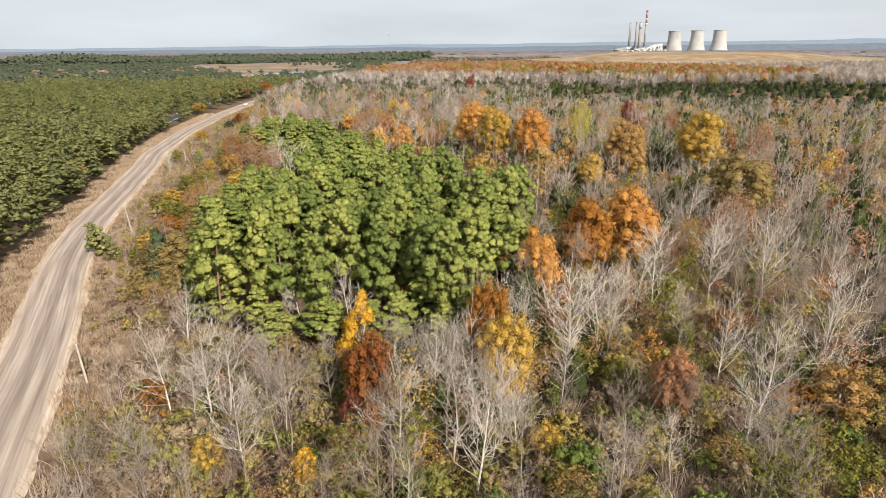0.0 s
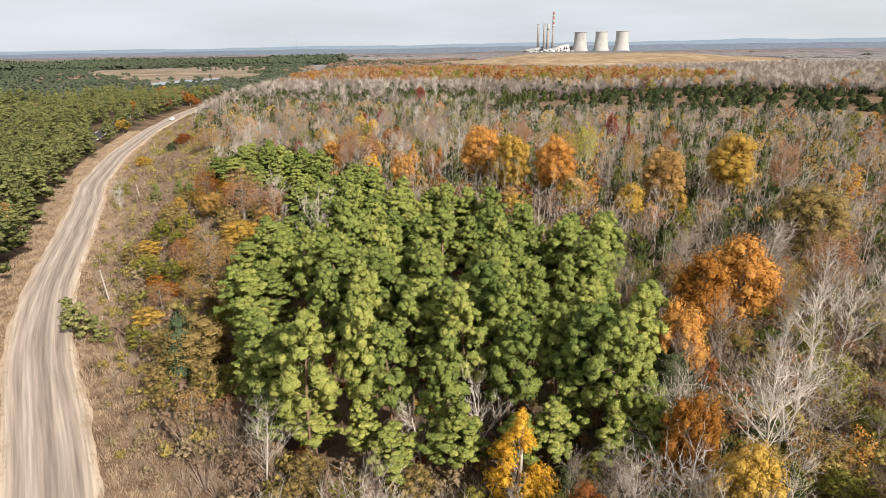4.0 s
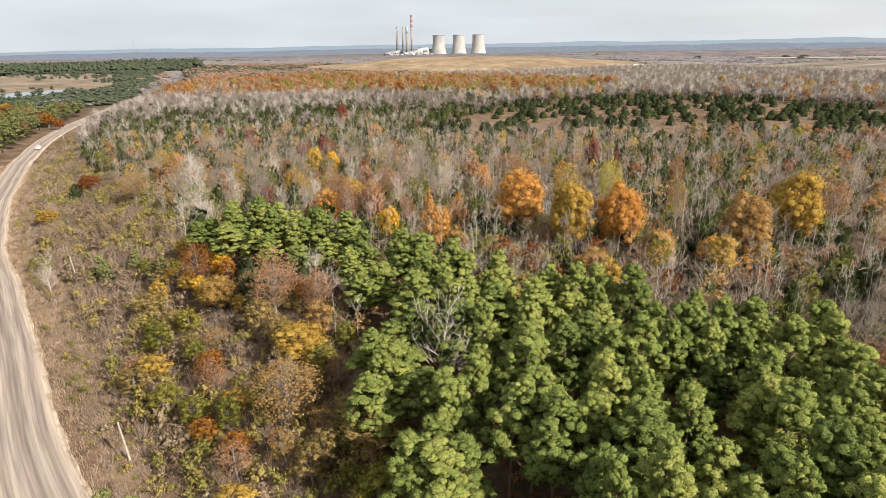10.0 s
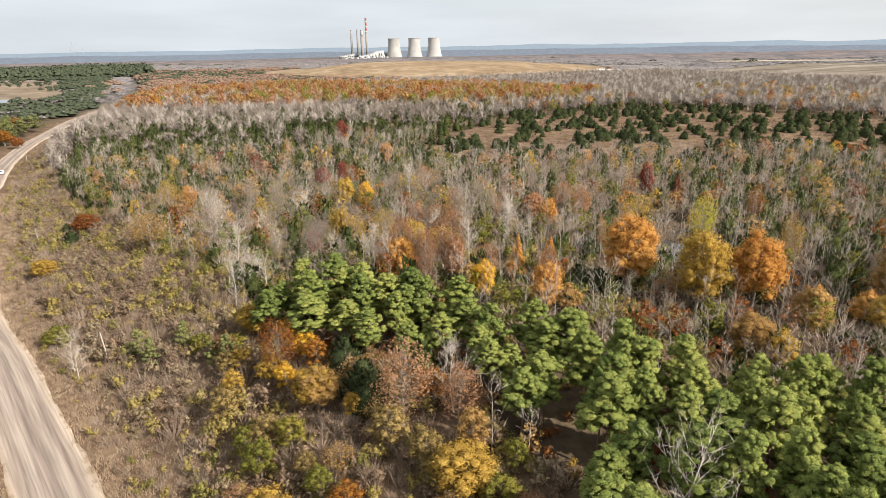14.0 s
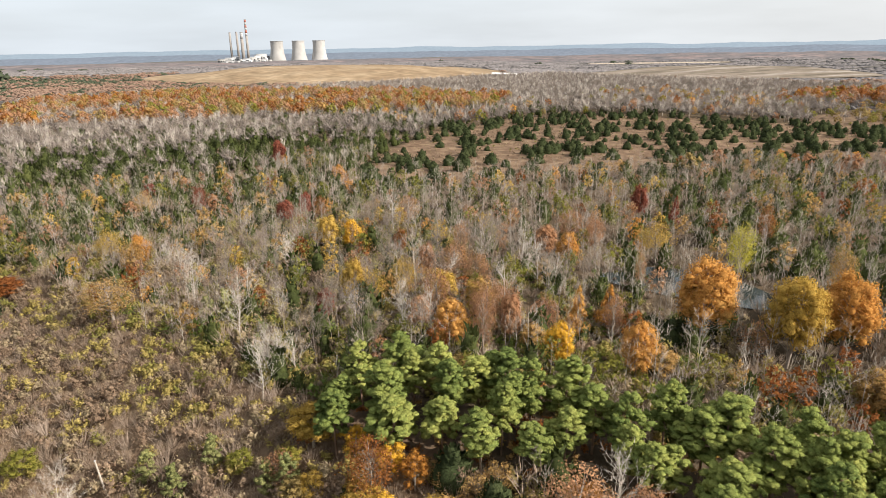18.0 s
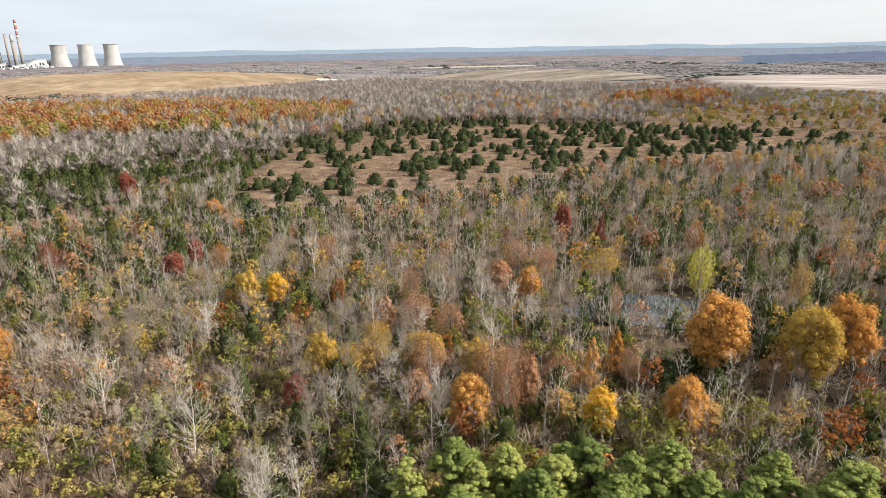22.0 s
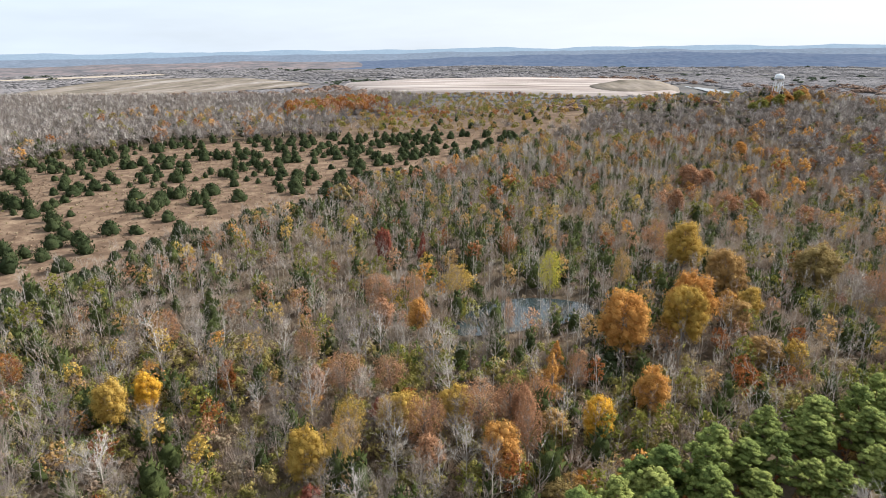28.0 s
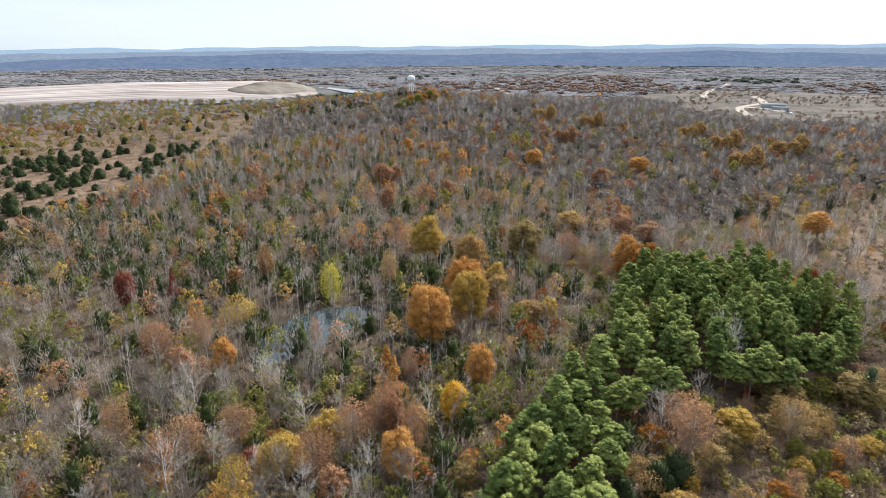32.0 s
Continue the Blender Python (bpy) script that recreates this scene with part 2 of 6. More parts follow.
STUBBLE = paint("brown_stubble", [(0.13, 0.1, 0.075), (0.2, 0.155, 0.11), (0.28, 0.22, 0.16)], rough=0.95, patch=0.014, grain=0.06, weights=(0, 0, 1))
ASPHALT = paint("asphalt", [(0.045, 0.045, 0.05), (0.07, 0.07, 0.075)], rough=0.9, patch=0.3, weights=(0, 0, 1))
ROAD_LINE = paint("road_marking", [(0.6, 0.6, 0.58), (0.7, 0.7, 0.68)], rough=0.7, patch=0.5, weights=(0, 0, 1))
SLAB = paint("white_sheeting", [(0.68, 0.68, 0.68), (0.8, 0.8, 0.8)], rough=0.7, patch=0.03, weights=(0, 0, 1))

WATER = bpy.data.materials.new("still_water")
WATER.use_nodes = True
water_shader = WATER.node_tree.nodes["Principled BSDF"]
water_shader.inputs["Base Color"].default_value = (0.035, 0.045, 0.045, 1)
water_shader.inputs["Roughness"].default_value = 0.06
water_shader.inputs["Specular IOR Level"].default_value = 0.6
ripple, ripple_bump = WATER.node_tree.nodes.new("ShaderNodeTexNoise"), WATER.node_tree.nodes.new("ShaderNodeBump")
ripple.inputs["Scale"].default_value = 40.0
ripple_bump.inputs["Strength"].default_value, ripple_bump.inputs["Distance"].default_value = 0.15, 0.02
WATER.node_tree.links.new(ripple.outputs["Fac"], ripple_bump.inputs["Height"])
WATER.node_tree.links.new(ripple_bump.outputs["Normal"], water_shader.inputs["Normal"])


def hazed_hill_paint(name, colours, haze, glow):
    """Woods of the far distance, with air haze painted in as base tint and emission."""
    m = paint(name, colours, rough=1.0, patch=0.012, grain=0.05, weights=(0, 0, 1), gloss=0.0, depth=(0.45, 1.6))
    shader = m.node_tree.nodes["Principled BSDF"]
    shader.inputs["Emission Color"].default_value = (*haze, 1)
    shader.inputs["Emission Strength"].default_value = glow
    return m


# ---- meshes ----
def make_mesh(name, verts, tris, material, smooth=False):
    me = bpy.data.meshes.new(name)
    verts, tris = np.asarray(verts, np.float32), np.asarray(tris, np.int32)
    rounding = verts[:, 3:] if verts.shape[1] == 6 else None
    verts = np.ascontiguousarray(verts[:, :3])
    me.vertices.add(len(verts))
    me.vertices.foreach_set("co", verts.ravel())
    me.loops.add(3 * len(tris))
    me.loops.foreach_set("vertex_index", tris.ravel())
    me.polygons.add(len(tris))
    me.polygons.foreach_set("loop_start", np.arange(0, 3 * len(tris), 3, dtype=np.int32))
    if smooth:
        me.polygons.foreach_set("use_smooth", np.ones(len(tris), bool))
    me.materials.append(material)
    if rounding is not None:
        me.attributes.new("custom_normal", "FLOAT_VECTOR", "POINT").data.foreach_set("vector", np.ascontiguousarray(rounding).ravel())
    me.update(calc_edges=True)
    return me


def part(name, me, parent, label=""):
    ob = new(name, me)
    ob.parent = parent
    if label:
        tagged(ob, label)
    return ob


def with_normals(v, f):
    """Points followed by the mean direction of the faces round them."""
    f = np.asarray(f)
    flat = np.cross(v[f[:, 1]] - v[f[:, 0]], v[f[:, 2]] - v[f[:, 0]])
    out = np.zeros_like(v)
    for k in range(3):
        np.add.at(out, f[:, k], flat)
    return np.concatenate([v, out / np.maximum(np.linalg.norm(out, axis=1, keepdims=True), 1e-9)], 1)


def merged(pieces):
    verts, tris, base = [], [], 0
    rounded = any(v.shape[1] == 6 for v, f in pieces)
    for v, f in pieces:
        v = with_normals(v, f) if rounded and v.shape[1] == 3 else v
        verts.append(v)
        tris.append(np.asarray(f) + base)
        base += len(v)
    return np.concatenate(verts), np.concatenate(tris)


def unit(v):
    return v / np.maximum(np.linalg.norm(v, axis=-1, keepdims=True), 1e-9)


def tubes(a, b, ra, rb, sides):
    """Tapered tubes from the points a to the points b."""
    a, b = np.atleast_2d(a).astype(float), np.atleast_2d(b).astype(float)
    ra, rb = np.broadcast_to(ra, len(a)), np.broadcast_to(rb, len(a))
    d = unit(b - a)
    side = np.where(np.abs(d[:, 2:]) > 0.9, [[1.0, 0, 0]], [[0, 0, 1.0]])
    u = unit(np.cross(d, side))
    w = np.cross(d, u)
    ang = np.arange(sides) * 2 * math.pi / sides
    ring = u[:, None] * np.cos(ang)[None, :, None] + w[:, None] * np.sin(ang)[None, :, None]
    v = np.concatenate([a[:, None] + ring * ra[:, None, None], b[:, None] + ring * rb[:, None, None]], 1)
    i = np.arange(sides)
    j = (i + 1) % sides
    f = np.concatenate([np.stack([i, j, j + sides], 1), np.stack([i, j + sides, i + sides], 1)])
    return v.reshape(-1, 3), (f[None] + (np.arange(len(a)) * 2 * sides)[:, None, None]).reshape(-1, 3)


def blades(centre, way, length, width, r):
    """Leaf-like triangles that stand at the points and reach along the ways."""
    n = len(centre)
    across = unit(np.cross(way, r.normal(size=(n, 3))))
    length, width = np.broadcast_to(length, n)[:, None], np.broadcast_to(width, n)[:, None]
    v = np.stack([centre - across * width / 2, centre + across * width / 2, centre + way * length], 1)
    return v.reshape(-1, 3), np.arange(3 * n).reshape(-1, 3)


GOLD = (1 + math.sqrt(5)) / 2
BALL_POINTS = unit(np.array([(-1, GOLD, 0), (1, GOLD, 0), (-1, -GOLD, 0), (1, -GOLD, 0), (0, -1, GOLD), (0, 1, GOLD), (0, -1, -GOLD), (0, 1, -GOLD), (GOLD, 0, -1), (GOLD, 0, 1), (-GOLD, 0, -1), (-GOLD, 0, 1)]))
BALL_FACES = np.array([(0, 11, 5), (0, 5, 1), (0, 1, 7), (0, 7, 10), (0, 10, 11), (1, 5, 9), (5, 11, 4), (11, 10, 2), (10, 7, 6), (7, 1, 8), (3, 9, 4), (3, 4, 2), (3, 2, 6), (3, 6, 8), (3, 8, 9), (4, 9, 5), (2, 4, 11), (6, 2, 10), (8, 6, 7), (9, 8, 1)])


def clumps(centres, sizes, r, flat, crown, half=False):
    """Knobbly masses of close needles, shaded as parts of one crown."""
    ang = np.arange(6) * math.pi / 3
    dome = np.concatenate([np.stack([np.cos(ang), np.sin(ang), -0.3 + 0 * ang], 1), [[0, 0, 0.95]]])
    points, faces = (dome, np.stack([np.arange(6), (np.arange(6) + 1) % 6, np.full(6, 6)], 1)) if half else (BALL_POINTS, BALL_FACES)
    k, n = len(centres), len(points)
    away = points[None] * r.uniform(0.7, 1.25, (k, n, 1))
    v = centres[:, None] + away * sizes[:, None, None] * [1, 1, flat]
    lit = unit(unit(points)[None] + 0.4 * unit(v - crown) + r.normal(0, 0.22, (k, n, 3)))
    return np.concatenate([v, lit], 2).reshape(-1, 6), (faces[None] + n * np.arange(k)[:, None, None]).reshape(-1, 3)


def cores(centres, sizes, r, flat=0.9):
    """Uneven lumps of close foliage behind the outer leaves."""
    k = len(centres)
    away = BALL_POINTS[None] * r.uniform(0.72, 1.15, (k, 12, 1))
    v = centres[:, None] + away * sizes[:, None, None] * [1, 1, flat]
    v = np.concatenate([v, np.broadcast_to(unit(BALL_POINTS + [0, 0, 0.2])[None], v.shape)], 2)
    return v.reshape(-1, 6), (BALL_FACES[None] + 12 * np.arange(k)[:, None, None]).reshape(-1, 3)


def domes(centres, sizes, r, flat=0.9):
    """The upper halves of such lumps, for foliage seen from above."""
    k = len(centres)
    ang = np.arange(6) * math.pi / 3
    shape = np.concatenate([np.stack([np.cos(ang), np.sin(ang), -0.25 + 0 * ang], 1), [[0, 0, 0.95]]])
    v = centres[:, None] + shape[None] * r.uniform(0.75, 1.2, (k, 7, 1)) * sizes[:, None, None] * [1, 1, flat]
    v = np.concatenate([v, np.broadcast_to(unit(shape + [0, 0, 0.3])[None], v.shape)], 2)
    f = np.stack([np.arange(6), (np.arange(6) + 1) % 6, np.full(6, 6)], 1)
    return v.reshape(-1, 6), (f[None] + 7 * np.arange(k)[:, None, None]).reshape(-1, 3)


def puff(centres, sizes, count, leaf, r, ragged=0.45, flat=0.9, slim=0.42, core=0.0, whole=True, crown=None):
    """Round tufts of overlapping leaves that face outwards, with ragged edges."""
    k = len(centres)
    ball = unit(r.normal(size=(k, count, 3)) + [0, 0, 0.25])
    face = unit(ball + r.normal(0, 0.42, ball.shape))
    along = unit(np.cross(face, r.normal(size=ball.shape)))
    way = unit(along + ball * ragged)
    across = unit(np.cross(way, face))
    at = centres[:, None] + ball * sizes[:, None, None] * r.uniform(0.55, 1.0, (k, count, 1)) * [1, 1, flat]
    grown = (leaf * r.uniform(0.7, 1.3, (k, count)) * (sizes / sizes.mean())[:, None])[..., None]
    v = np.stack([at - across * grown * slim - way * grown * 0.4, at + across * grown * slim - way * grown * 0.4, at + way * grown * 0.6], 2)
    lit = unit(ball * 0.45 + face * 0.8 + [0, 0, 0.12])
    if crown is not None:
        lit = unit(lit + unit(at - crown) * 0.55)
    v = np.concatenate([v, np.broadcast_to(lit[:, :, None], v.shape)], 3)
    leaves = v.reshape(-1, 6), np.arange(3 * k * count).reshape(-1, 3)
    return merged([leaves, (cores if whole else domes)(centres, sizes * core, r, flat)]) if core else leaves


def spikes(a, b, ra, sides=3):
    """Twigs that taper to a point."""
    a, b = np.atleast_2d(a).astype(float), np.atleast_2d(b).astype(float)
    ra = np.broadcast_to(ra, len(a))
    d = unit(b - a)
    u = unit(np.cross(d, np.where(np.abs(d[:, 2:]) > 0.9, [[1.0, 0, 0]], [[0, 0, 1.0]])))
    w = np.cross(d, u)
    ang = np.arange(sides) * 2 * math.pi / sides
    ring = a[:, None] + (u[:, None] * np.cos(ang)[None, :, None] + w[:, None] * np.sin(ang)[None, :, None]) * ra[:, None, None]
    v = np.concatenate([ring, b[:, None]], 1)
    i = np.arange(sides)
    f = np.stack([i, (i + 1) % sides, np.full(sides, sides)], 1)
    return v.reshape(-1, 3), (f[None] + (np.arange(len(a)) * (sides + 1))[:, None, None]).reshape(-1, 3)


def revolve(profile, sides, closed=True):
    """A solid of revolution from rows of radius and height."""
    p = np.array(profile, float)
    ang = np.arange(sides) * 2 * math.pi / sides
    v = np.stack([p[:, :1] * np.cos(ang), p[:, :1] * np.sin(ang), np.repeat(p[:, 1:], sides, 1)], -1).reshape(-1, 3)
    f = []
    for k in range(len(p) - 1):
        for i in range(sides):
            j = (i + 1) % sides
            a, b, c, d = k * sides + i, k * sides + j, (k + 1) * sides + j, (k + 1) * sides + i
            f += [(a, b, c), (a, c, d)]
    if closed:
        v = np.concatenate([v, [[0, 0, p[0, 1]], [0, 0, p[-1, 1]]]])
        n, last = len(v) - 2, (len(p) - 1) * sides
        for i in range(sides):
            j = (i + 1) % sides
            f += [(n, j, i), (n + 1, last + i, last + j)]
    return v, np.array(f)


def box(x0, y0, z0, x1, y1, z1, taper=0.0):
    v = np.array([(x, y, z) for z in (z0, z1) for x, y in ((x0, y0), (x1, y0), (x1, y1), (x0, y1))], float)
    mid = np.array([(x0 + x1) / 2, (y0 + y1) / 2])
    v[4:, :2] += (mid - v[4:, :2]) * taper
    f = [(0, 2, 1), (0, 3, 2), (4, 5, 6), (4, 6, 7)]
    for i in range(4):
        j = (i + 1) % 4
        f += [(i, j, j + 4), (i, j + 4, i + 4)]
    return v, np.array(f)


def turned(v, yaw, at=(0, 0, 0)):
    c, s = math.cos(yaw), math.sin(yaw)
    return np.asarray(v) @ np.array([[c, s, 0], [-s, c, 0], [0, 0, 1]]) + np.array(at)


# ---- the lie of the land ----
ROAD_LINE_POINTS = [(15, -90), (-10, -30), (-35, 28), (-47.5, 58.5), (-61, 91.7), (-77, 125), (-87.3, 152), (-96.2, 185), (-110.3, 236), (-119, 262), (-133, 333), (-144, 424), (-148.5, 500), (-148.5, 545), (-146, 600), (-132, 733), (-103, 878), (-80, 960)]
road_ys = np.arange(-90, 961, 4.0)
road_xs = np.interp(road_ys, [p[1] for p in ROAD_LINE_POINTS], [p[0] for p in ROAD_LINE_POINTS])
for _ in range(6):
    road_xs[1:-1] = (road_xs[:-2] + 2 * road_xs[1:-1] + road_xs[2:]) / 4
PINE_STAND = [(-39, 98), (-33, 87), (-18, 82), (-2, 80), (4, 77), (8, 85), (13, 100), (15, 112), (12, 123), (3, 135), (-8, 149), (-18, 164), (-26, 180), (-33, 193), (-41, 203), (-48, 211), (-57, 215), (-65, 211), (-62, 203), (-53, 193), (-43, 179), (-39, 168), (-38, 150), (-44, 132), (-43, 115)]
CEDAR_FIELD = [(29, 364), (46, 392), (76, 425), (155, 488), (259, 505), (329, 480), (355, 410), (380, 330), (395, 262), (380, 215), (355, 160), (329, 193), (302, 208), (268, 228), (238, 246), (192, 278), (150, 292), (118, 314), (82, 331), (54, 342), (34, 348)]
POND = [(21, 231), (30, 232), (42, 228), (47, 218), (49, 208), (47, 196), (40, 188), (34, 196), (30, 205), (26, 213), (24, 221)]
ORANGE_WOOD = [(-95, 690), (-23, 668), (51, 636), (137, 588), (273, 562), (375, 650), (332, 828), (188, 1014), (36, 1026), (-70, 960)]
SCRUB_LAND = [(345, 300), (380, 340), (428, 366), (500, 370), (582, 359), (690, 330), (715, 270), (785, 176), (720, 70), (652, 20), (560, 70), (490, 100), (465, 125), (417, 138), (355, 155), (350, 200)]
ASH_FIELD = [(1238, 537), (1398, 404), (1348, 101), (1200, -97), (920, -105), (860, 40), (905, 224), (885, 300), (870, 357), (1000, 470)]
PLANTATION_GAP = [(-335, 570), (-285, 552), (-262, 640), (-282, 700), (-310, 705)]
MOUND = (570, 1490, 310, 340, 20)


def smooth_step(a, b, x):
    t = np.clip((x - a) / (b - a), 0, 1)
    return t * t * (3 - 2 * t)


def inside(poly, x, y):
    x, y = np.asarray(x, float), np.asarray(y, float)
    hit = np.zeros(np.broadcast(x, y).shape, bool)
    for (x0, y0), (x1, y1) in zip(poly, poly[1:] + poly[:1]):
        if y0 != y1:
            hit ^= ((y0 > y) != (y1 > y)) & (x < (x1 - x0) * (y - y0) / (y1 - y0) + x0)
    return hit


def rumple(x, y, size, seed=0.0):
    """Soft irregular waves between about -1 and 1."""
    u, v = x / size + seed * 1.7, y / size - seed * 2.3
    return (np.sin(u + 1.7 * np.sin(0.6 * v + seed)) + np.sin(0.8 * v + 1.3 * np.sin(0.7 * u)) + 0.6 * np.sin(1.9 * u - 1.3 * v + seed)) / 2.6


def east_of_road(x, y):
    return x - np.interp(y, road_ys, road_xs)


def height(x, y):
    x, y = np.asarray(x, float), np.asarray(y, float)
    d = east_of_road(x, y)
    out = np.hypot(x + 50, y - 200)
    rise = 8.0 * smooth_step(9, 48, d) * (0.2 + 0.8 * smooth_step(75, 190, y)) * (1 - 0.6 * smooth_step(350, 900, out))
    rough = 0.35 * rumple(x, y, 9.0) * smooth_step(10, 22, np.abs(d)) * (1 - smooth_step(300, 700, out)) * (1 - smooth_step(40, 20, np.hypot(x - 37, y - 212)))
    cx, cy, rx, ry, top = MOUND
    away = np.hypot((x - cx) / rx, (y - cy) / ry)
    rise = np.maximum(rise, top * smooth_step(1.25, 0.45, away))
    rise = rise - 0.6 * smooth_step(1.3, 0.8, np.hypot((x - 37) / 16, (y - 211) / 26))
    rise = rise + 21 * smooth_step(330, 30, np.hypot(x - 475, y + 40))
    rise = rise + 6 * smooth_step(60, 8, np.hypot(x - 504, y + 48))
    rise = rise + 5 * rumple(x, y, 210.0, 2.0) * smooth_step(600, 1500, out)
    return rise + rough - 0.2 * smooth_step(3, 9, np.abs(d)) * (np.abs(d) < 40)


# ---- ground ----
def stretched(n, reach, pull):
    s = np.linspace(-1, 1, n)
    return reach * np.sinh(pull * s) / math.sinh(pull)


def sheet(xs, ys, lift, name, material, keep=None):
    gx, gy = np.meshgrid(xs, ys, indexing="ij")
    v = np.stack([gx, gy, height(gx, gy) + lift], -1).reshape(-1, 3)
    n, m = gx.shape
    i, j = np.meshgrid(np.arange(n - 1), np.arange(m - 1), indexing="ij")
    a = (i * m + j).ravel()
    f = np.concatenate([np.stack([a, a + m, a + m + 1], 1), np.stack([a, a + m + 1, a + 1], 1)])
    if keep is not None:
        mid = v[f].mean(1)
        f = f[keep(mid[:, 0], mid[:, 1])]
    return make_mesh(name, v, f, material, smooth=True)


def ground_paint():
    m = paint("woodland_floor", [(0.045, 0.036, 0.024), (0.072, 0.054, 0.036), (0.115, 0.084, 0.055), (0.1, 0.085, 0.04)], rough=0.95, patch=0.05, grain=0.5, weights=(0, 0, 1), bump=0.35, bump_size=1.2, gloss=0.02)
    n, l = m.node_tree.nodes, m.node_tree.links
    shader = n["Principled BSDF"]
    under = shader.inputs["Base Color"].links[0].from_socket
    tone, mix, grass = n.new("ShaderNodeAttribute"), n.new("ShaderNodeMix"), n.new("ShaderNodeTexNoise")
    tone.attribute_name = "open_land"
    mix.data_type = "RGBA"
    grass.inputs["Scale"].default_value, grass.inputs["Detail"].default_value, grass.inputs["Roughness"].default_value = 0.14, 12.0, 0.72
    l.new(n["Geometry"].outputs["Position"], grass.inputs["Vector"])
    ramp = ramp_of(n, [(0.08, 0.052, 0.034), (0.15, 0.1, 0.066), (0.26, 0.185, 0.12)])
    ramp.color_ramp.elements[0].position, ramp.color_ramp.elements[2].position = 0.32, 0.66
    l.new(grass.outputs["Fac"], ramp.inputs["Fac"])
    l.new(tone.outputs["Fac"], mix.inputs["Factor"])
    l.new(under, mix.inputs["A"])
    l.new(ramp.outputs["Color"], mix.inputs["B"])
    # Far woods cover, its greys lifted to paint in haze, blended in by distance.
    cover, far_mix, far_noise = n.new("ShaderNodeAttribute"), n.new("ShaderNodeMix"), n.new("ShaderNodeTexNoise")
    cover.attribute_name = "hazed_far_cover"
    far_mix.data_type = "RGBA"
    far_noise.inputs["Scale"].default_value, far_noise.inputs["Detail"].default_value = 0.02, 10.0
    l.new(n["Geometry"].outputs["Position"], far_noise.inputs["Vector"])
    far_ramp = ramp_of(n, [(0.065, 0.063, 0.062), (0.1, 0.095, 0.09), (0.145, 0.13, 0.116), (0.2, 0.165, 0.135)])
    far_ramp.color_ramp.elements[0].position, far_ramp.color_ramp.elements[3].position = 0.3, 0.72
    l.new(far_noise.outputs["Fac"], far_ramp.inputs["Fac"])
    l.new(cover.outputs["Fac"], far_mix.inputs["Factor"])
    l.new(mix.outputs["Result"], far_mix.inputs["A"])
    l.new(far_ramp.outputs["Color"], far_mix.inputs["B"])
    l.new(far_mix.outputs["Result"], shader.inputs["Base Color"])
    return m


GROUND = ground_paint()
gxs, gys = stretched(231, 4900, 5.2) + 10, stretched(231, 4900, 5.2) + 230
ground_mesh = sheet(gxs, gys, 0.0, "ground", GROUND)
vx = np.empty(len(ground_mesh.vertices) * 3, np.float32)
ground_mesh.vertices.foreach_get("co", vx)
vx = vx.reshape(-1, 3)
verge = east_of_road(vx[:, 0], vx[:, 1])
open_land = inside(CEDAR_FIELD, vx[:, 0], vx[:, 1]) * 1.0
open_land = np.maximum(open_land, (np.abs(verge) < 15) * smooth_step(16, 9, np.abs(verge)) * (vx[:, 1] < 900))
open_land = np.maximum(open_land, 0.5 * smooth_step(0.1, 0.5, rumple(vx[:, 0], vx[:, 1], 90.0, 5.0)) * smooth_step(450, 600, vx[:, 0]) * (vx[:, 1] < 600))
open_land = np.maximum(open_land, 0.85 * ((verge > 0) & (verge < 50) & (vx[:, 1] < 340)))
open_land = np.maximum(open_land, 1.0 * ((np.abs(vx[:, 1] - 431 + 0.25 * (vx[:, 0] + 64)) < 11) & (vx[:, 0] > -118) & (vx[:, 0] < 4)))
open_land = np.maximum(open_land, 1.0 * inside(PLANTATION_GAP, vx[:, 0], vx[:, 1]))
open_land = np.maximum(open_land, 0.75 * inside(SCRUB_LAND, vx[:, 0], vx[:, 1]))
tone = ground_mesh.attributes.new("open_land", "FLOAT", "POINT")
tone.data.foreach_set("value", open_land.astype(np.float32))
# Weight of the far woods tone and its painted haze, growing with distance.
cover = ground_mesh.attributes.new("hazed_far_cover", "FLOAT", "POINT")
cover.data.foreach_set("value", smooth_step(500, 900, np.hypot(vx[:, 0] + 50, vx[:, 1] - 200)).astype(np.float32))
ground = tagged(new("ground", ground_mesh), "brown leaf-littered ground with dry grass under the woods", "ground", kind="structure")


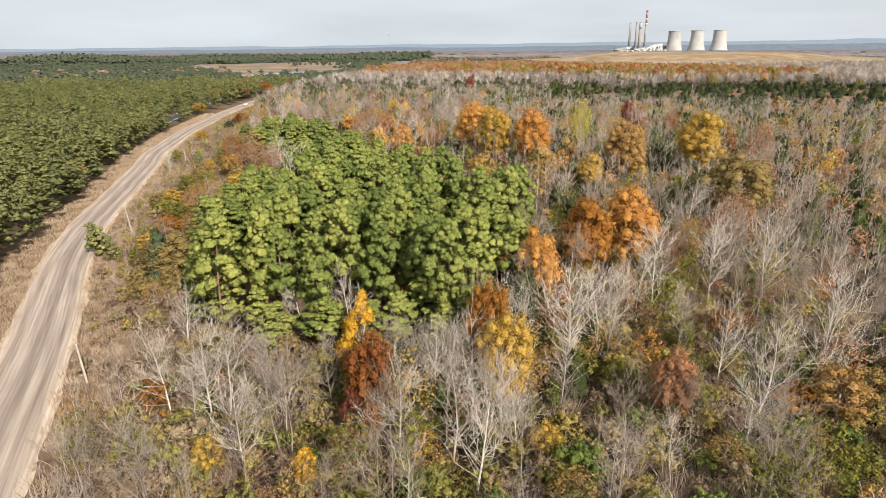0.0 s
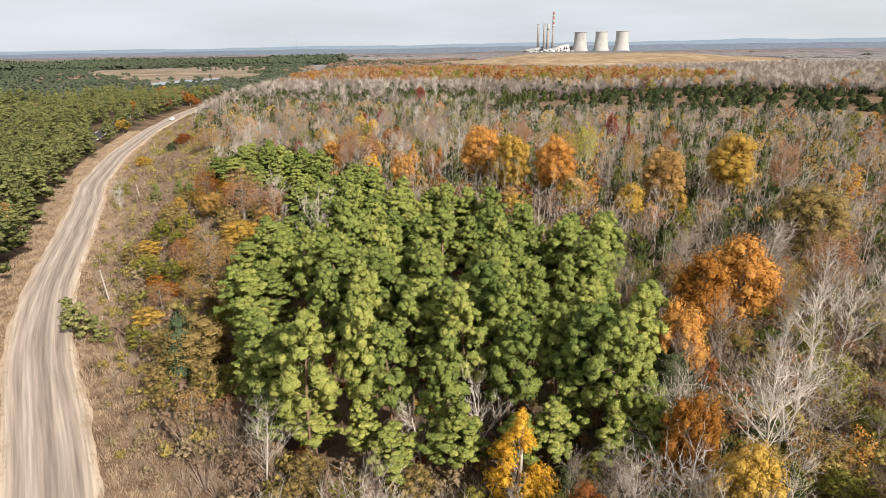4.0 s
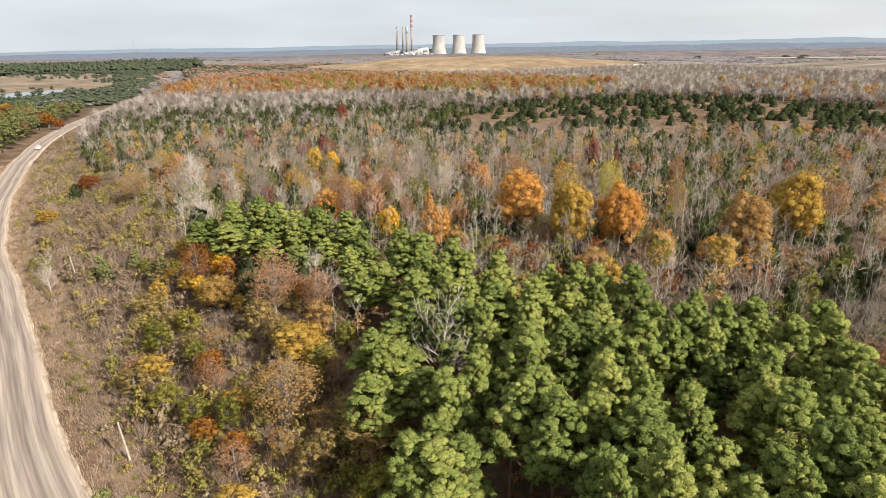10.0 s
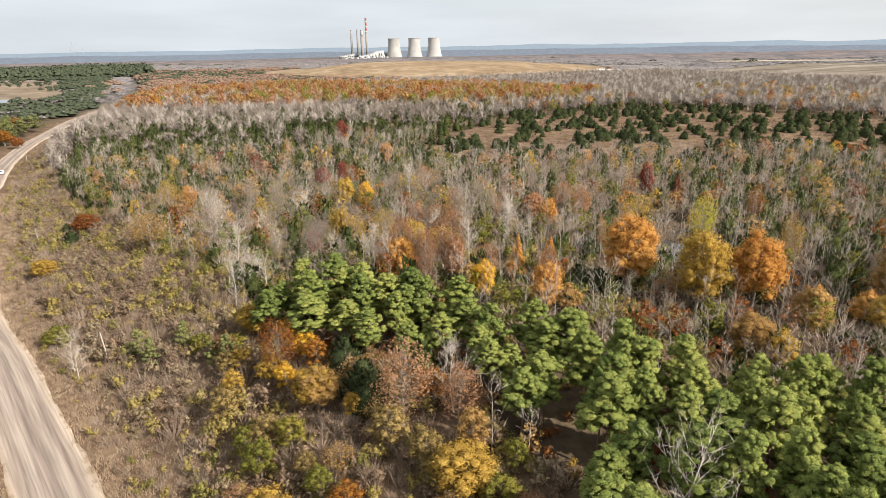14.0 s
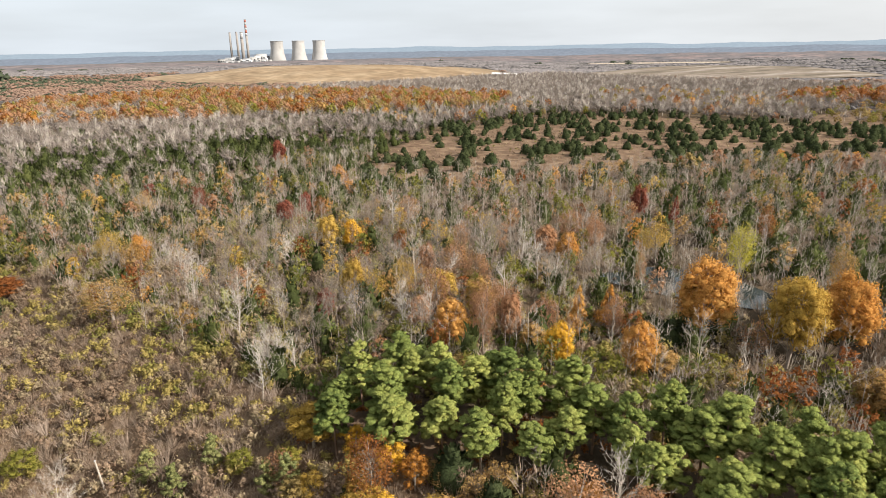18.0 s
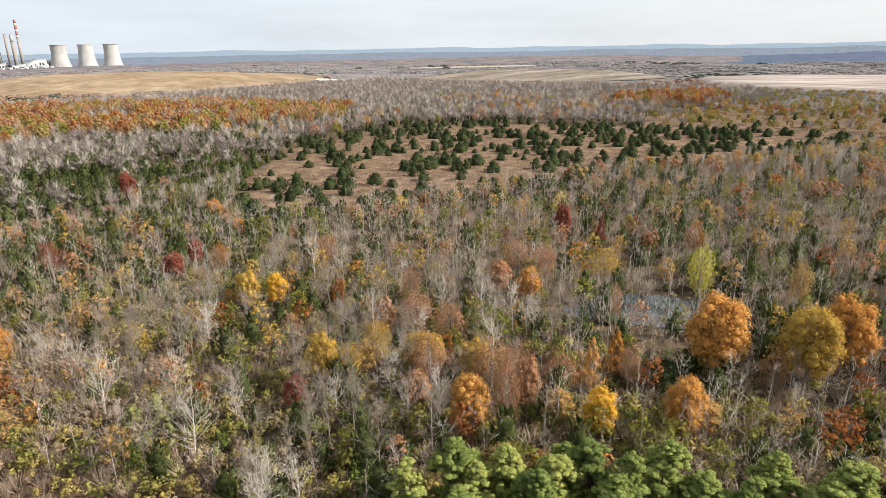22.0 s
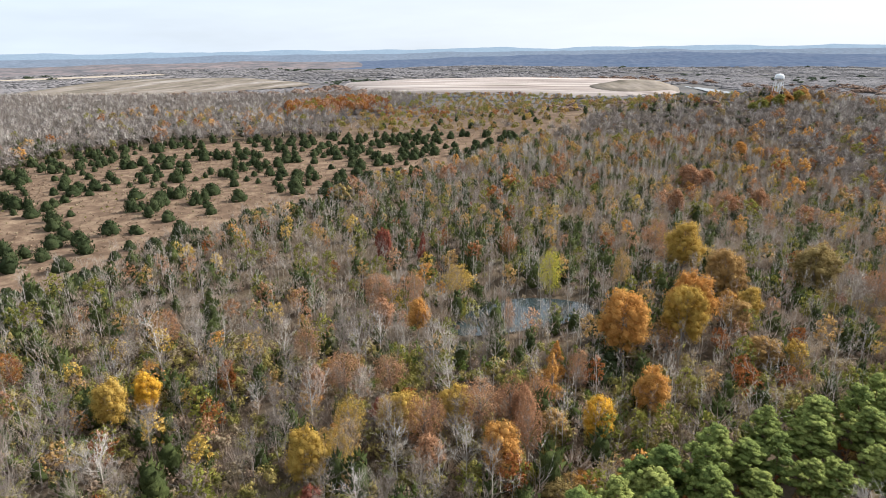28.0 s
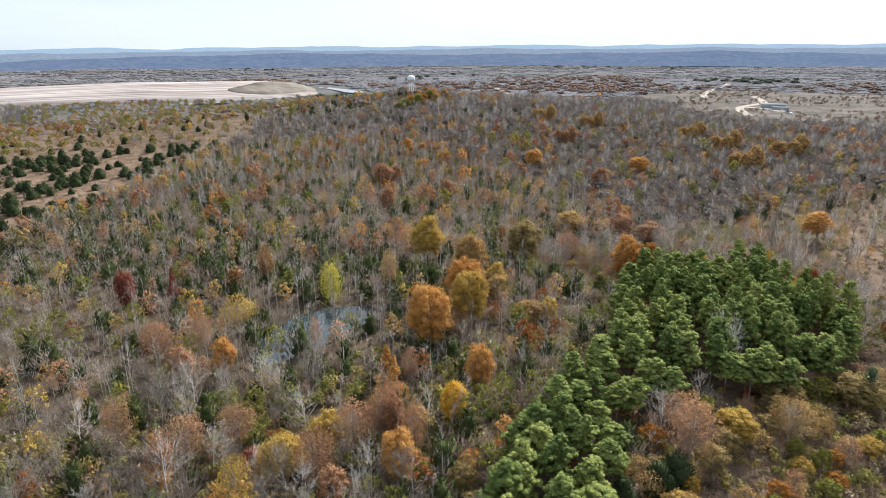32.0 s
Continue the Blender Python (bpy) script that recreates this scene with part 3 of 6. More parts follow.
# Gravel haul road: pale shoulders, darker packed wheel lanes
def gravel_paint():
    m = bpy.data.materials.new("packed_gravel")
    m.use_nodes = True
    n, l = m.node_tree.nodes, m.node_tree.links
    shader = n["Principled BSDF"]
    shader.inputs["Roughness"].default_value, shader.inputs["Specular IOR Level"].default_value = 0.95, 0.1
    uv, split, wob = n.new("ShaderNodeAttribute"), n.new("ShaderNodeSeparateXYZ"), n.new("ShaderNodeTexNoise")
    uv.attribute_name = "lane"
    l.new(uv.outputs["Vector"], split.inputs[0])
    squeeze = n.new("ShaderNodeVectorMath")
    squeeze.operation = "MULTIPLY"
    squeeze.inputs[1].default_value = (1.6, 0.035, 1)
    l.new(uv.outputs["Vector"], squeeze.inputs[0])
    wob.inputs["Scale"].default_value, wob.inputs["Detail"].default_value = 1.0, 5.0
    l.new(squeeze.outputs[0], wob.inputs["Vector"])
    add = n.new("ShaderNodeMath")
    add.operation = "MULTIPLY_ADD"
    add.inputs[1].default_value = 1.6
    l.new(wob.outputs["Fac"], add.inputs[0])
    l.new(split.outputs[0], add.inputs[2])
    span = n.new("ShaderNodeMapRange")
    span.inputs["From Min"].default_value, span.inputs["From Max"].default_value = -4.4, 6.0
    l.new(add.outputs[0], span.inputs["Value"])
    lane = ramp_of(n, [(0.42, 0.33, 0.25), (0.4, 0.325, 0.265), (0.25, 0.2, 0.165), (0.36, 0.3, 0.25), (0.27, 0.215, 0.18), (0.21, 0.168, 0.14), (0.35, 0.292, 0.24), (0.22, 0.172, 0.143), (0.37, 0.305, 0.245), (0.44, 0.355, 0.27)])
    l.new(span.outputs["Result"], lane.inputs["Fac"])
    fine, shade = n.new("ShaderNodeTexNoise"), n.new("ShaderNodeMapRange")
    fine.inputs["Scale"].default_value, fine.inputs["Detail"].default_value = 0.7, 9.0
    drawn = n.new("ShaderNodeVectorMath")
    drawn.operation = "MULTIPLY"
    drawn.inputs[1].default_value = (3.6, 0.09, 1)
    l.new(uv.outputs["Vector"], drawn.inputs[0])
    l.new(drawn.outputs[0], fine.inputs["Vector"])
    shade.inputs["From Min"].default_value, shade.inputs["From Max"].default_value = 0.3, 0.7
    shade.inputs["To Min"].default_value, shade.inputs["To Max"].default_value = 0.68, 1.28
    l.new(fine.outputs["Fac"], shade.inputs["Value"])
    mul = n.new("ShaderNodeVectorMath")
    mul.operation = "SCALE"
    l.new(lane.outputs["Color"], mul.inputs[0])
    l.new(shade.outputs["Result"], mul.inputs["Scale"])
    l.new(mul.outputs[0], shader.inputs["Base Color"])
    return m


def ribbon(xs, ys, offsets, lifts, name, material):
    """A strip of land along a line: offsets across it, with their heights above the ground."""
    line = np.stack([xs, ys], 1)
    way = unit(np.gradient(line, axis=0))
    right = np.stack([way[:, 1], -way[:, 0]], 1)
    along = np.concatenate([[0], np.cumsum(np.linalg.norm(np.diff(line, axis=0), axis=1))])
    offsets, k = np.array(offsets, float), len(offsets)
    edge = 0.5 * np.sin(along / 7.0) + 0.4 * np.sin(along / 2.9 + 1) + 0.3 * np.sin(along / 1.3)
    off = np.repeat(offsets[None], len(line), 0)
    off[:, 0] -= edge * 0.6
    off[:, -1] += np.roll(edge, 11) * 0.6
    xy = line[:, None] + right[:, None] * off[..., None]
    z = height(line[:, 0], line[:, 1])[:, None] + np.array(lifts)[None]
    v = np.concatenate([xy, z[..., None]], -1).reshape(-1, 3)
    i, j = np.meshgrid(np.arange(len(line) - 1), np.arange(k - 1), indexing="ij")
    a = (i * k + j).ravel()
    f = np.concatenate([np.stack([a, a + 1, a + k + 1], 1), np.stack([a, a + k + 1, a + k], 1)])
    me = make_mesh(name, v, f, material, smooth=True)
    lane = me.attributes.new("lane", "FLOAT_VECTOR", "POINT")
    lane.data.foreach_set("vector", np.stack([off, np.repeat(along[:, None], k, 1), 0 * off], -1).astype(np.float32).ravel())
    return me


fine_y = np.arange(-80, 950, 1.5)
tagged(new("road", ribbon(np.interp(fine_y, road_ys, road_xs), fine_y, [-5.6, -4.6, -3, -1.5, 0, 1.5, 3, 4.6, 5.6], [-0.25, 0.12, 0.2, 0.24, 0.26, 0.24, 0.2, 0.12, -0.25], "road", gravel_paint())), "wide pale gravel haul road with darker wheel tracks", "road", kind="structure")

# Paved road in the gap of the plantation
PAVED = [(-140, 250), (-146, 300), (-157, 350), (-166, 394), (-176, 450), (-182, 490), (-187, 540), (-186, 600), (-176, 700), (-160, 800)]
paved_y = np.arange(366, 800, 2.0)
paved_x = np.interp(paved_y, [p[1] for p in PAVED], [p[0] for p in PAVED])
for _ in range(20):
    paved_x[1:-1] = (paved_x[:-2] + 2 * paved_x[1:-1] + paved_x[2:]) / 4
tagged(new("paved_road", ribbon(paved_x, paved_y, [-3.6, 0, 3.6], [0.3, 0.36, 0.3], "paved_road", ASPHALT)), "narrow dark asphalt road with white edge lines", "road", kind="structure")
for k, off in enumerate((-3.3, 3.3)):
    tagged(new("road_marking", ribbon(paved_x, paved_y, [off - 0.14, off + 0.14], [0.345, 0.345], "road_marking", ROAD_LINE)), "white painted edge line on asphalt", "road marking", kind="structure")


def paved_gap(x, y):
    return np.abs(x - np.interp(y, paved_y, paved_x)) + 1000 * ((y < 368) | (y > 800))


def flat_area(name, poly, lift, material, label, category="ground", wobble=0.0, step=6.0, bank=False):
    """A patch of ground with an outline of its own, laid on the land."""
    pts = []
    for (x0, y0), (x1, y1) in zip(poly, poly[1:] + poly[:1]):
        n = max(2, int(math.hypot(x1 - x0, y1 - y0) / step))
        for i in range(n):
            pts.append((x0 + (x1 - x0) * i / n, y0 + (y1 - y0) * i / n))
    p = np.array(pts)
    for _ in range(6):
        p = (np.roll(p, 1, 0) + 2 * p + np.roll(p, -1, 0)) / 4
    mid = p.mean(0)
    p = mid + (p - mid) * (1 + wobble * rumple(p[:, 0], p[:, 1], step * 2.5)[:, None])
    rings = [mid + (p - mid) * s for s in (1.0, 0.8, 0.6, 0.4, 0.2)]
    xy = np.concatenate(rings + [mid[None]])
    z = height(xy[:, 0], xy[:, 1]) + lift if not callable(lift) else lift(xy)
    n, f = len(p), []
    if bank:
        xy[n : 2 * n] = mid + (p - mid) * 0.965
        z[n : 2 * n] = lift(xy[n : 2 * n])
        z[:n] = height(xy[:n, 0], xy[:n, 1]) - 0.5
    for r in range(4):
        for i in range(n):
            j = (i + 1) % n
            f += [(r * n + i, r * n + j, (r + 1) * n + j), (r * n + i, (r + 1) * n + j, (r + 1) * n + i)]
    f += [(4 * n + i, 4 * n + (i + 1) % n, 5 * n) for i in range(n)]
    ob = new(name, make_mesh(name, np.concatenate([xy, z[:, None]], 1), np.array(f), material, smooth=True))
    return tagged(ob, label, category, kind="structure")


flat_area("water", POND, lambda xy: np.full(len(xy), 7.75), WATER, "still dark pond among bare trees", "pond", 0.05, 3.0)


# ---- how trees are made ----
def limb_paths(r, tall, count, low, reach, rise, trunk_x, trunk_y):
    """Limbs that leave the trunk: start, elbow and tip."""
    f = np.sort(r.uniform(low, 0.97, count))
    az = r.uniform(0, 2 * math.pi, count)
    start = np.stack([np.interp(f, [0, 0.5, 1], [0, *trunk_x]), np.interp(f, [0, 0.5, 1], [0, *trunk_y]), f * tall], 1)
    length = tall * reach * (1.15 - f) * r.uniform(0.7, 1.3, count) + 0.05 * tall
    out = np.stack([np.cos(az), np.sin(az), r.uniform(*rise, count)], 1)
    elbow = start + unit(out) * length[:, None] * 0.5
    tip = elbow + unit(out + [0, 0, 0.5]) * length[:, None] * 0.55 + r.normal(0, 0.03 * tall, (count, 3))
    return f, start, elbow, tip


def bare_model(r, tall, limbs, subs, twigs, girth, twig_girth, rise=(0.6, 1.5), reach=0.42, sides=5, fine=True):
    """A leafless tree: its trunk, and its limbs with twigs."""
    tx, ty = r.normal(0, 0.02 * tall, 2), r.normal(0, 0.02 * tall, 2)
    steps = np.array([0, 0.4, 1.0]) if not fine else np.array([0, 0.15, 0.4, 0.7, 1.0])
    line = np.stack([np.interp(steps, [0, 0.5, 1], [0, *tx]), np.interp(steps, [0, 0.5, 1], [0, *ty]), steps * tall], 1)
    radius = girth * np.interp(steps, [0, 0.15, 0.4, 0.7, 1.0], [1.25, 0.95, 0.75, 0.42, 0.08])
    trunk = tubes(line[:-1], line[1:], radius[:-1], radius[1:], sides)
    f, s, e, t = limb_paths(r, tall, limbs, 0.22, reach, rise, tx, ty)
    thick = np.maximum(girth * 0.5 * (1.1 - f), twig_girth)
    pieces = [tubes(s, e, thick, thick * 0.6, 3), spikes(e, t, thick * 0.6)] if fine else [spikes(s, t, thick)]
    seg_a, seg_b = (np.concatenate([s, e, line[-3:-1]]), np.concatenate([e, t, line[-2:]])) if fine else (s, t)
    for count, length, fat, last in ((subs, 0.16, twig_girth * 1.4, not twigs), (twigs, 0.085, twig_girth, True)):
        if not count:
            continue
        pick = r.integers(0, len(seg_a), count)
        at = seg_a[pick] + (seg_b - seg_a)[pick] * r.uniform(0.25, 1.0, count)[:, None]
        way = unit(unit((seg_b - seg_a)[pick]) * 0.8 + r.normal(0, 0.55, (count, 3)) + [0, 0, 0.5])
        long = tall * length * r.uniform(0.6, 1.4, count)
        tip = at + way * long[:, None]
        pieces.append(blades(at, way, long, fat * 2, r) if last else spikes(at, tip, fat))
        seg_a, seg_b = at, tip
    return trunk, merged(pieces)


def fuzzy_model(r, tall, strands, width, spread=0.55, trunk=0.1):
    """A leafless tree seen from afar: a stem and a spray of fine upswept limbs."""
    stem = spikes([[0, 0, 0]], [[*r.normal(0, 0.03 * tall, 2), tall]], trunk)
    f, az = r.uniform(0.22, 0.8, strands), r.uniform(0, 2 * math.pi, strands)
    out = r.uniform(0.15, 1.0, strands) * spread
    way = unit(np.stack([np.cos(az) * out, np.sin(az) * out, r.uniform(0.5, 1.0, strands)], 1))
    at = np.stack([np.cos(az) * out * 0.05 * tall, np.sin(az) * out * 0.05 * tall, f * tall], 1)
    return merged([stem, blades(at, way, tall * (1.02 - f) * r.uniform(0.6, 1.05, strands), width, r)])


def pine_model(r, tall, base, spread, boughs, knobs, size, needles, leaf=0.42, half=False, pointed=0.45):
    """A pine: trunk with limbs, and boughs over a rounded cone, each with a cluster of knobbly tufts of needles."""
    line = np.array([[0, 0, 0], [*r.normal(0, 0.15, 2), tall * 0.5], [*r.normal(0, 0.2, 2), tall * 0.96]])
    u = ((np.arange(boughs) + r.uniform(0, 1, boughs)) / boughs) ** 1.1
    az = np.arange(boughs) * 2.399963 + r.normal(0, 0.3, boughs)
    turn, wave = r.uniform(0, 6, 2)
    lobed = 1 + 0.2 * np.sin(3 * az + turn) + 0.16 * np.sin(2 * az + 11 * u + wave)
    wide = spread * (1.0 - u) ** pointed * (0.66 + 0.34 * np.minimum(1, u / 0.2)) * lobed
    reach = np.maximum(wide - size, 0.1) * r.uniform(0.62, 1.0, boughs)
    c = np.stack([np.cos(az) * reach, np.sin(az) * reach, base + (tall - base - 0.5 * size) * u + 0.12 * reach], 1)
    c[:, :2] += np.stack([np.interp(c[:, 2], line[:, 2], line[:, k]) for k in (0, 1)], 1)
    root = np.stack([0 * u, 0 * u, np.maximum(c[:, 2] - 0.3 * reach - 0.2, 0.3)], 1)
    wood = [tubes(line[:-1], line[1:], [0.2 * tall / 18, 0.14 * tall / 18], [0.14 * tall / 18, 0.03], 6), tubes(root, c, 0.05, 0.02, 3)]
    out = unit((c - root) * [1, 1, 0.3] + [0, 0, 0.6])
    ball = unit(r.normal(size=(boughs, knobs, 3)) * [1, 1, 0.7] + out[:, None] * 0.9)
    sizes = size * r.uniform(0.75, 1.15, boughs) * (1 - 0.2 * u)
    at = (c[:, None] + ball * (sizes * r.uniform(0.7, 1.1, boughs))[:, None, None] * [1.1, 1.1, 0.62]).reshape(-1, 3)
    tuft = np.repeat(sizes, knobs) * r.uniform(0.36, 0.62, boughs * knobs)
    heart = np.array([0, 0, base + (tall - base) * 0.3])
    pieces = [clumps(np.concatenate([c, at]), np.concatenate([sizes * 0.7, tuft]), r, 0.72, heart, half)]
    if needles:
        pieces.append(puff(at, tuft * 1.3, needles, leaf, r, 1.0, 0.85, 0.2, crown=heart))
    return merged(wood), merged(pieces)


def crown_model(r, tall, wide, lobes, leaves, leaf, shape, core=0.0):
    """A broadleaf tree: trunk with limbs, and leaves in lobes round its crown."""
    tx, ty = r.normal(0, 0.015 * tall, 2), r.normal(0, 0.015 * tall, 2)
    line = np.array([[0, 0, 0], [tx[0], ty[0], tall * 0.45], [tx[1], ty[1], tall * 0.9]])
    wood = [tubes(line[:-1], line[1:], [0.021 * tall, 0.015 * tall], [0.015 * tall, 0.03], 6)]
    half = wide / 2
    if shape == "cone":
        u = r.uniform(0, 1, lobes) ** 1.4
        az = np.arange(lobes) * 2.4
        rad = half * (1.02 - u) * r.uniform(0.6, 1.05, lobes)
        c = np.stack([np.cos(az) * rad, np.sin(az) * rad, tall * (0.27 + 0.7 * u)], 1)
        size = half * 0.34 * (1.15 - u * 0.7)
    else:
        az = np.arange(lobes) * 2.399963 + r.normal(0, 0.2, lobes)
        up = np.linspace(-0.75, 0.98, lobes)
        ring = np.sqrt(1 - np.clip(up, -1, 1) ** 2)
        swell = r.uniform(0.55, 0.98, lobes)
        c = np.stack([np.cos(az) * ring * half * swell, np.sin(az) * ring * half * swell, tall * (0.57 + 0.4 * up * swell)], 1)
        size = half * r.uniform(0.3, 0.46, lobes) * (3.2 if lobes < 10 else 1.0) ** 0.35
    root = np.stack([np.zeros(lobes), np.zeros(lobes), np.clip(c[:, 2] - 0.18 * tall, 0.15 * tall, 0.85 * tall)], 1)
    wood.append(tubes(root, c, 0.0042 * tall, 0.0014 * tall, 3))
    return merged(wood), puff(c, size, leaves, leaf, r, 0.6, 0.9, 0.36, core, lobes > 20, np.array([0, 0, tall * 0.5]))


def cedar_model(r, tall, wide, sprays, leaf, lumpy=True):
    u = r.uniform(0, 1, sprays) ** 1.35
    az = r.uniform(0, 2 * math.pi, sprays)
    lump = 1 + 0.22 * np.sin(az * 3 + r.uniform(0, 6)) + 0.15 * np.sin(az * 2 + u * 9)
    rad = wide / 2 * np.minimum(1.0, 1.3 * (1 - u) ** 0.6 + 0.04) * lump * r.uniform(0.55, 1.0, sprays)
    at = np.stack([np.cos(az) * rad, np.sin(az) * rad, tall * (0.04 + 0.92 * u)], 1)
    way = unit(np.stack([np.cos(az), np.sin(az), 0.9 + 0 * az], 1) + r.normal(0, 0.35, (sprays, 3)))
    wood = tubes([[0, 0, 0]], [[0, 0, tall * 0.8]], 0.025 * tall, 0.01, 5)
    out = unit(np.stack([np.cos(az), np.sin(az), 0.55 + 0 * az], 1) + r.normal(0, 0.4, (sprays, 3)))
    across = unit(np.cross(way, out))
    long = (leaf * r.uniform(0.7, 1.3, sprays))[:, None]
    v = np.stack([at - across * long * 0.3, at + across * long * 0.3, at + unit(way + [0, 0, 0.6]) * long], 1)
    lit = unit(out + [0, 0, 0.2])
    v = np.concatenate([v, np.broadcast_to(lit[:, None], v.shape)], 2)
    level = np.array([0.2, 0.2, 0.2, 0.42, 0.42, 0.64, 0.82])
    girth = wide / 2 * np.minimum(1.0, 1.3 * (1 - level) ** 0.6)
    off = np.array([0.35, 0.35, 0.35, 0.25, 0.25, 0.0, 0.0]) * girth
    turn = np.array([0, 2.1, 4.2, 1.0, 4.1, 0, 0]) + r.uniform(0, 6)
    if not lumpy:
        level, girth, off, turn = level[[0, 3, 5]], girth[[0, 3, 5]], off[[0, 3, 5]] * 0.3, turn[[0, 3, 5]]
    lumps = cores(np.stack([np.cos(turn) * off, np.sin(turn) * off, level * tall], 1), girth * 0.76, r, 1.1)
    return wood, merged([(v.reshape(-1, 6), np.arange(3 * sprays).reshape(-1, 3)), lumps])


def thicket_model(r, tall, wide, lobes, twigs, long, core=0.0, slim=0.035):
    """A crowd of close fine twigs, seen from above as soft grey domes."""
    az, out = np.arange(lobes) * 2.4 + r.normal(0, 0.4, lobes), np.sqrt(np.arange(lobes) / lobes) * wide * 0.36
    c = np.stack([np.cos(az) * out, np.sin(az) * out, tall * r.uniform(0.5, 0.78, lobes)], 1)
    sizes = wide * r.uniform(0.2, 0.32, lobes)
    ball = unit(r.normal(size=(lobes, twigs, 3)))
    at = (c[:, None] + ball * [1, 1, 0.6] * sizes[:, None, None] * 0.5 - [0, 0, 0.3 * long]).reshape(-1, 3)
    spray = blades(at, unit(ball.reshape(-1, 3) * [1, 1, 0.4] + [0, 0, 1.15]), long * r.uniform(0.7, 1.3, len(at)), 2 * slim * long, r)
    return merged([spray, domes(c, sizes * core, r)]) if core else spray


def shrub_model(r, tall, wide, stems, leaves, leaf, core=0.0):
    az, out = r.uniform(0, 2 * math.pi, stems), r.uniform(0.2, 1.0, stems)
    tip = np.stack([np.cos(az) * out * wide / 2, np.sin(az) * out * wide / 2, tall * r.uniform(0.55, 1.0, stems) * (1.1 - 0.4 * out)], 1)
    wood = blades(tip * [0.15, 0.15, 0], unit(tip * [0.85, 0.85, 1]), np.linalg.norm(tip, axis=1), 0.055, r) if stems else None
    lobes = max(1, leaves // 14)
    az, out = r.uniform(0, 2 * math.pi, lobes), r.uniform(0.0, 0.32, lobes) * wide
    c = np.stack([np.cos(az) * out, np.sin(az) * out, tall * r.uniform(0.3, 0.72, lobes)], 1)
    return wood, puff(c, wide * r.uniform(0.18, 0.3, lobes), leaves // lobes, leaf, r, 0.6, 0.9, 0.3, core, False)


def scattered(name, models, spots, material, label, category, lift=0.0):
    """One object of kind stuff: the models set at rows of x, y, scale across, scale up."""
    spots = np.asarray(spots, float)
    if not len(spots):
        return None
    z = height(spots[:, 0], spots[:, 1]) + lift
    which, yaw = rng.integers(0, len(models), len(spots)), rng.uniform(0, 2 * math.pi, len(spots))
    pieces = []
    for k, (v, f) in enumerate(models):
        rows = np.nonzero(which == k)[0]
        if not len(rows):
            continue
        c, s = np.cos(yaw[rows])[:, None], np.sin(yaw[rows])[:, None]
        wide, up = spots[rows, 2][:, None], spots[rows, 3][:, None]
        x = (v[None, :, 0] * c - v[None, :, 1] * s) * wide + spots[rows, 0][:, None]
        y = (v[None, :, 0] * s + v[None, :, 1] * c) * wide + spots[rows, 1][:, None]
        zz = v[None, :, 2] * up + z[rows][:, None]
        tri = f[None] + (np.arange(len(rows)) * len(v))[:, None, None]
        full = [x, y, zz]
        if v.shape[1] == 6:
            full += [v[None, :, 3] * c - v[None, :, 4] * s, v[None, :, 3] * s + v[None, :, 4] * c, v[None, :, 5] + 0 * zz]
        pieces.append((np.stack(full, -1).reshape(-1, len(full)), tri.reshape(-1, 3)))
    return tagged(new(name, make_mesh(name, *merged(pieces), material)), label, category, kind="stuff")


def jittered(x0, y0, x1, y1, step):
    gx, gy = np.meshgrid(np.arange(x0, x1, step), np.arange(y0, y1, step))
    p = np.stack([gx.ravel(), gy.ravel()], 1)
    return p + rng.uniform(-0.48, 0.48, p.shape) * step


def seated(x, y, wide=1.0, up=1.0, lean=0.0):
    """The pose of a thing that stands on the ground, turned at random."""
    return Matrix.Translation((x, y, float(height(x, y)) - 0.08)) @ pose(0, 0, 0, rng.normal(0, lean), rng.normal(0, lean), rng.uniform(0, 360)) @ Matrix.Diagonal((wide, wide, up, 1))


def tree_thing(name, wood_mesh, crown_mesh, label, category, group, wood_name="trunk", crown_name="crown"):
    root = tagged(new(name), label, category, group)
    root.empty_display_size = 0.5
    part(wood_name, wood_mesh, root)
    part(crown_name, crown_mesh, root)
    return root


def drop_original(root):
    for ob in (*root.children_recursive, root):
        bpy.data.objects.remove(ob)


# ---- main pine stand ----
def pine_things(spots, variants):
    for k, (x, y, wide, up) in enumerate(spots):
        copy_thing(variants[k % len(variants)], seated(x, y, wide, up, 1.5))
    for v in variants:
        drop_original(v)


def pine_variants(count, material, label, group, seed, *shape, name="pine_tree"):
    out = []
    for k in range(count):
        wood, crown = pine_model(np.random.default_rng(seed + k), *shape)
        out.append(tree_thing(name, make_mesh("pine_trunk", *wood, PINE_BARK), make_mesh("pine_crown", *crown, material), label, "pine tree", group))
    return out


p = jittered(-72, 72, 26, 226, 5.8)
p = p[inside(PINE_STAND, p[:, 0], p[:, 1])]
pine_spots = np.column_stack([p, rng.uniform(0.85, 1.3, len(p)), rng.uniform(0.84, 1.05, len(p)) * (21.5 - height(p[:, 0], p[:, 1])) / 15.5])
west_edge = np.interp(p[:, 1], [98, 115, 132, 150, 168, 179, 193, 203], [-39, -43, -44, -38, -39, -43, -53, -62])
pine_spots[:, 3] *= np.where(p[:, 0] < west_edge + 6.5, 0.76, 1.0)
edge = np.array([(-39, 100), (-35, 90), (-26, 84.5), (-18, 83), (-10, 82), (-2, 81), (4, 79), (8, 86), (12, 97)], float)
for a, b in zip(edge, edge[1:]):
    for s in (0.0, 0.5):
        low = a + (b - a) * s + rng.normal(0, 1.0, 2)
        pine_spots = np.concatenate([pine_spots, [[*low, rng.uniform(0.75, 1.0), rng.uniform(0.5, 0.72)]]])
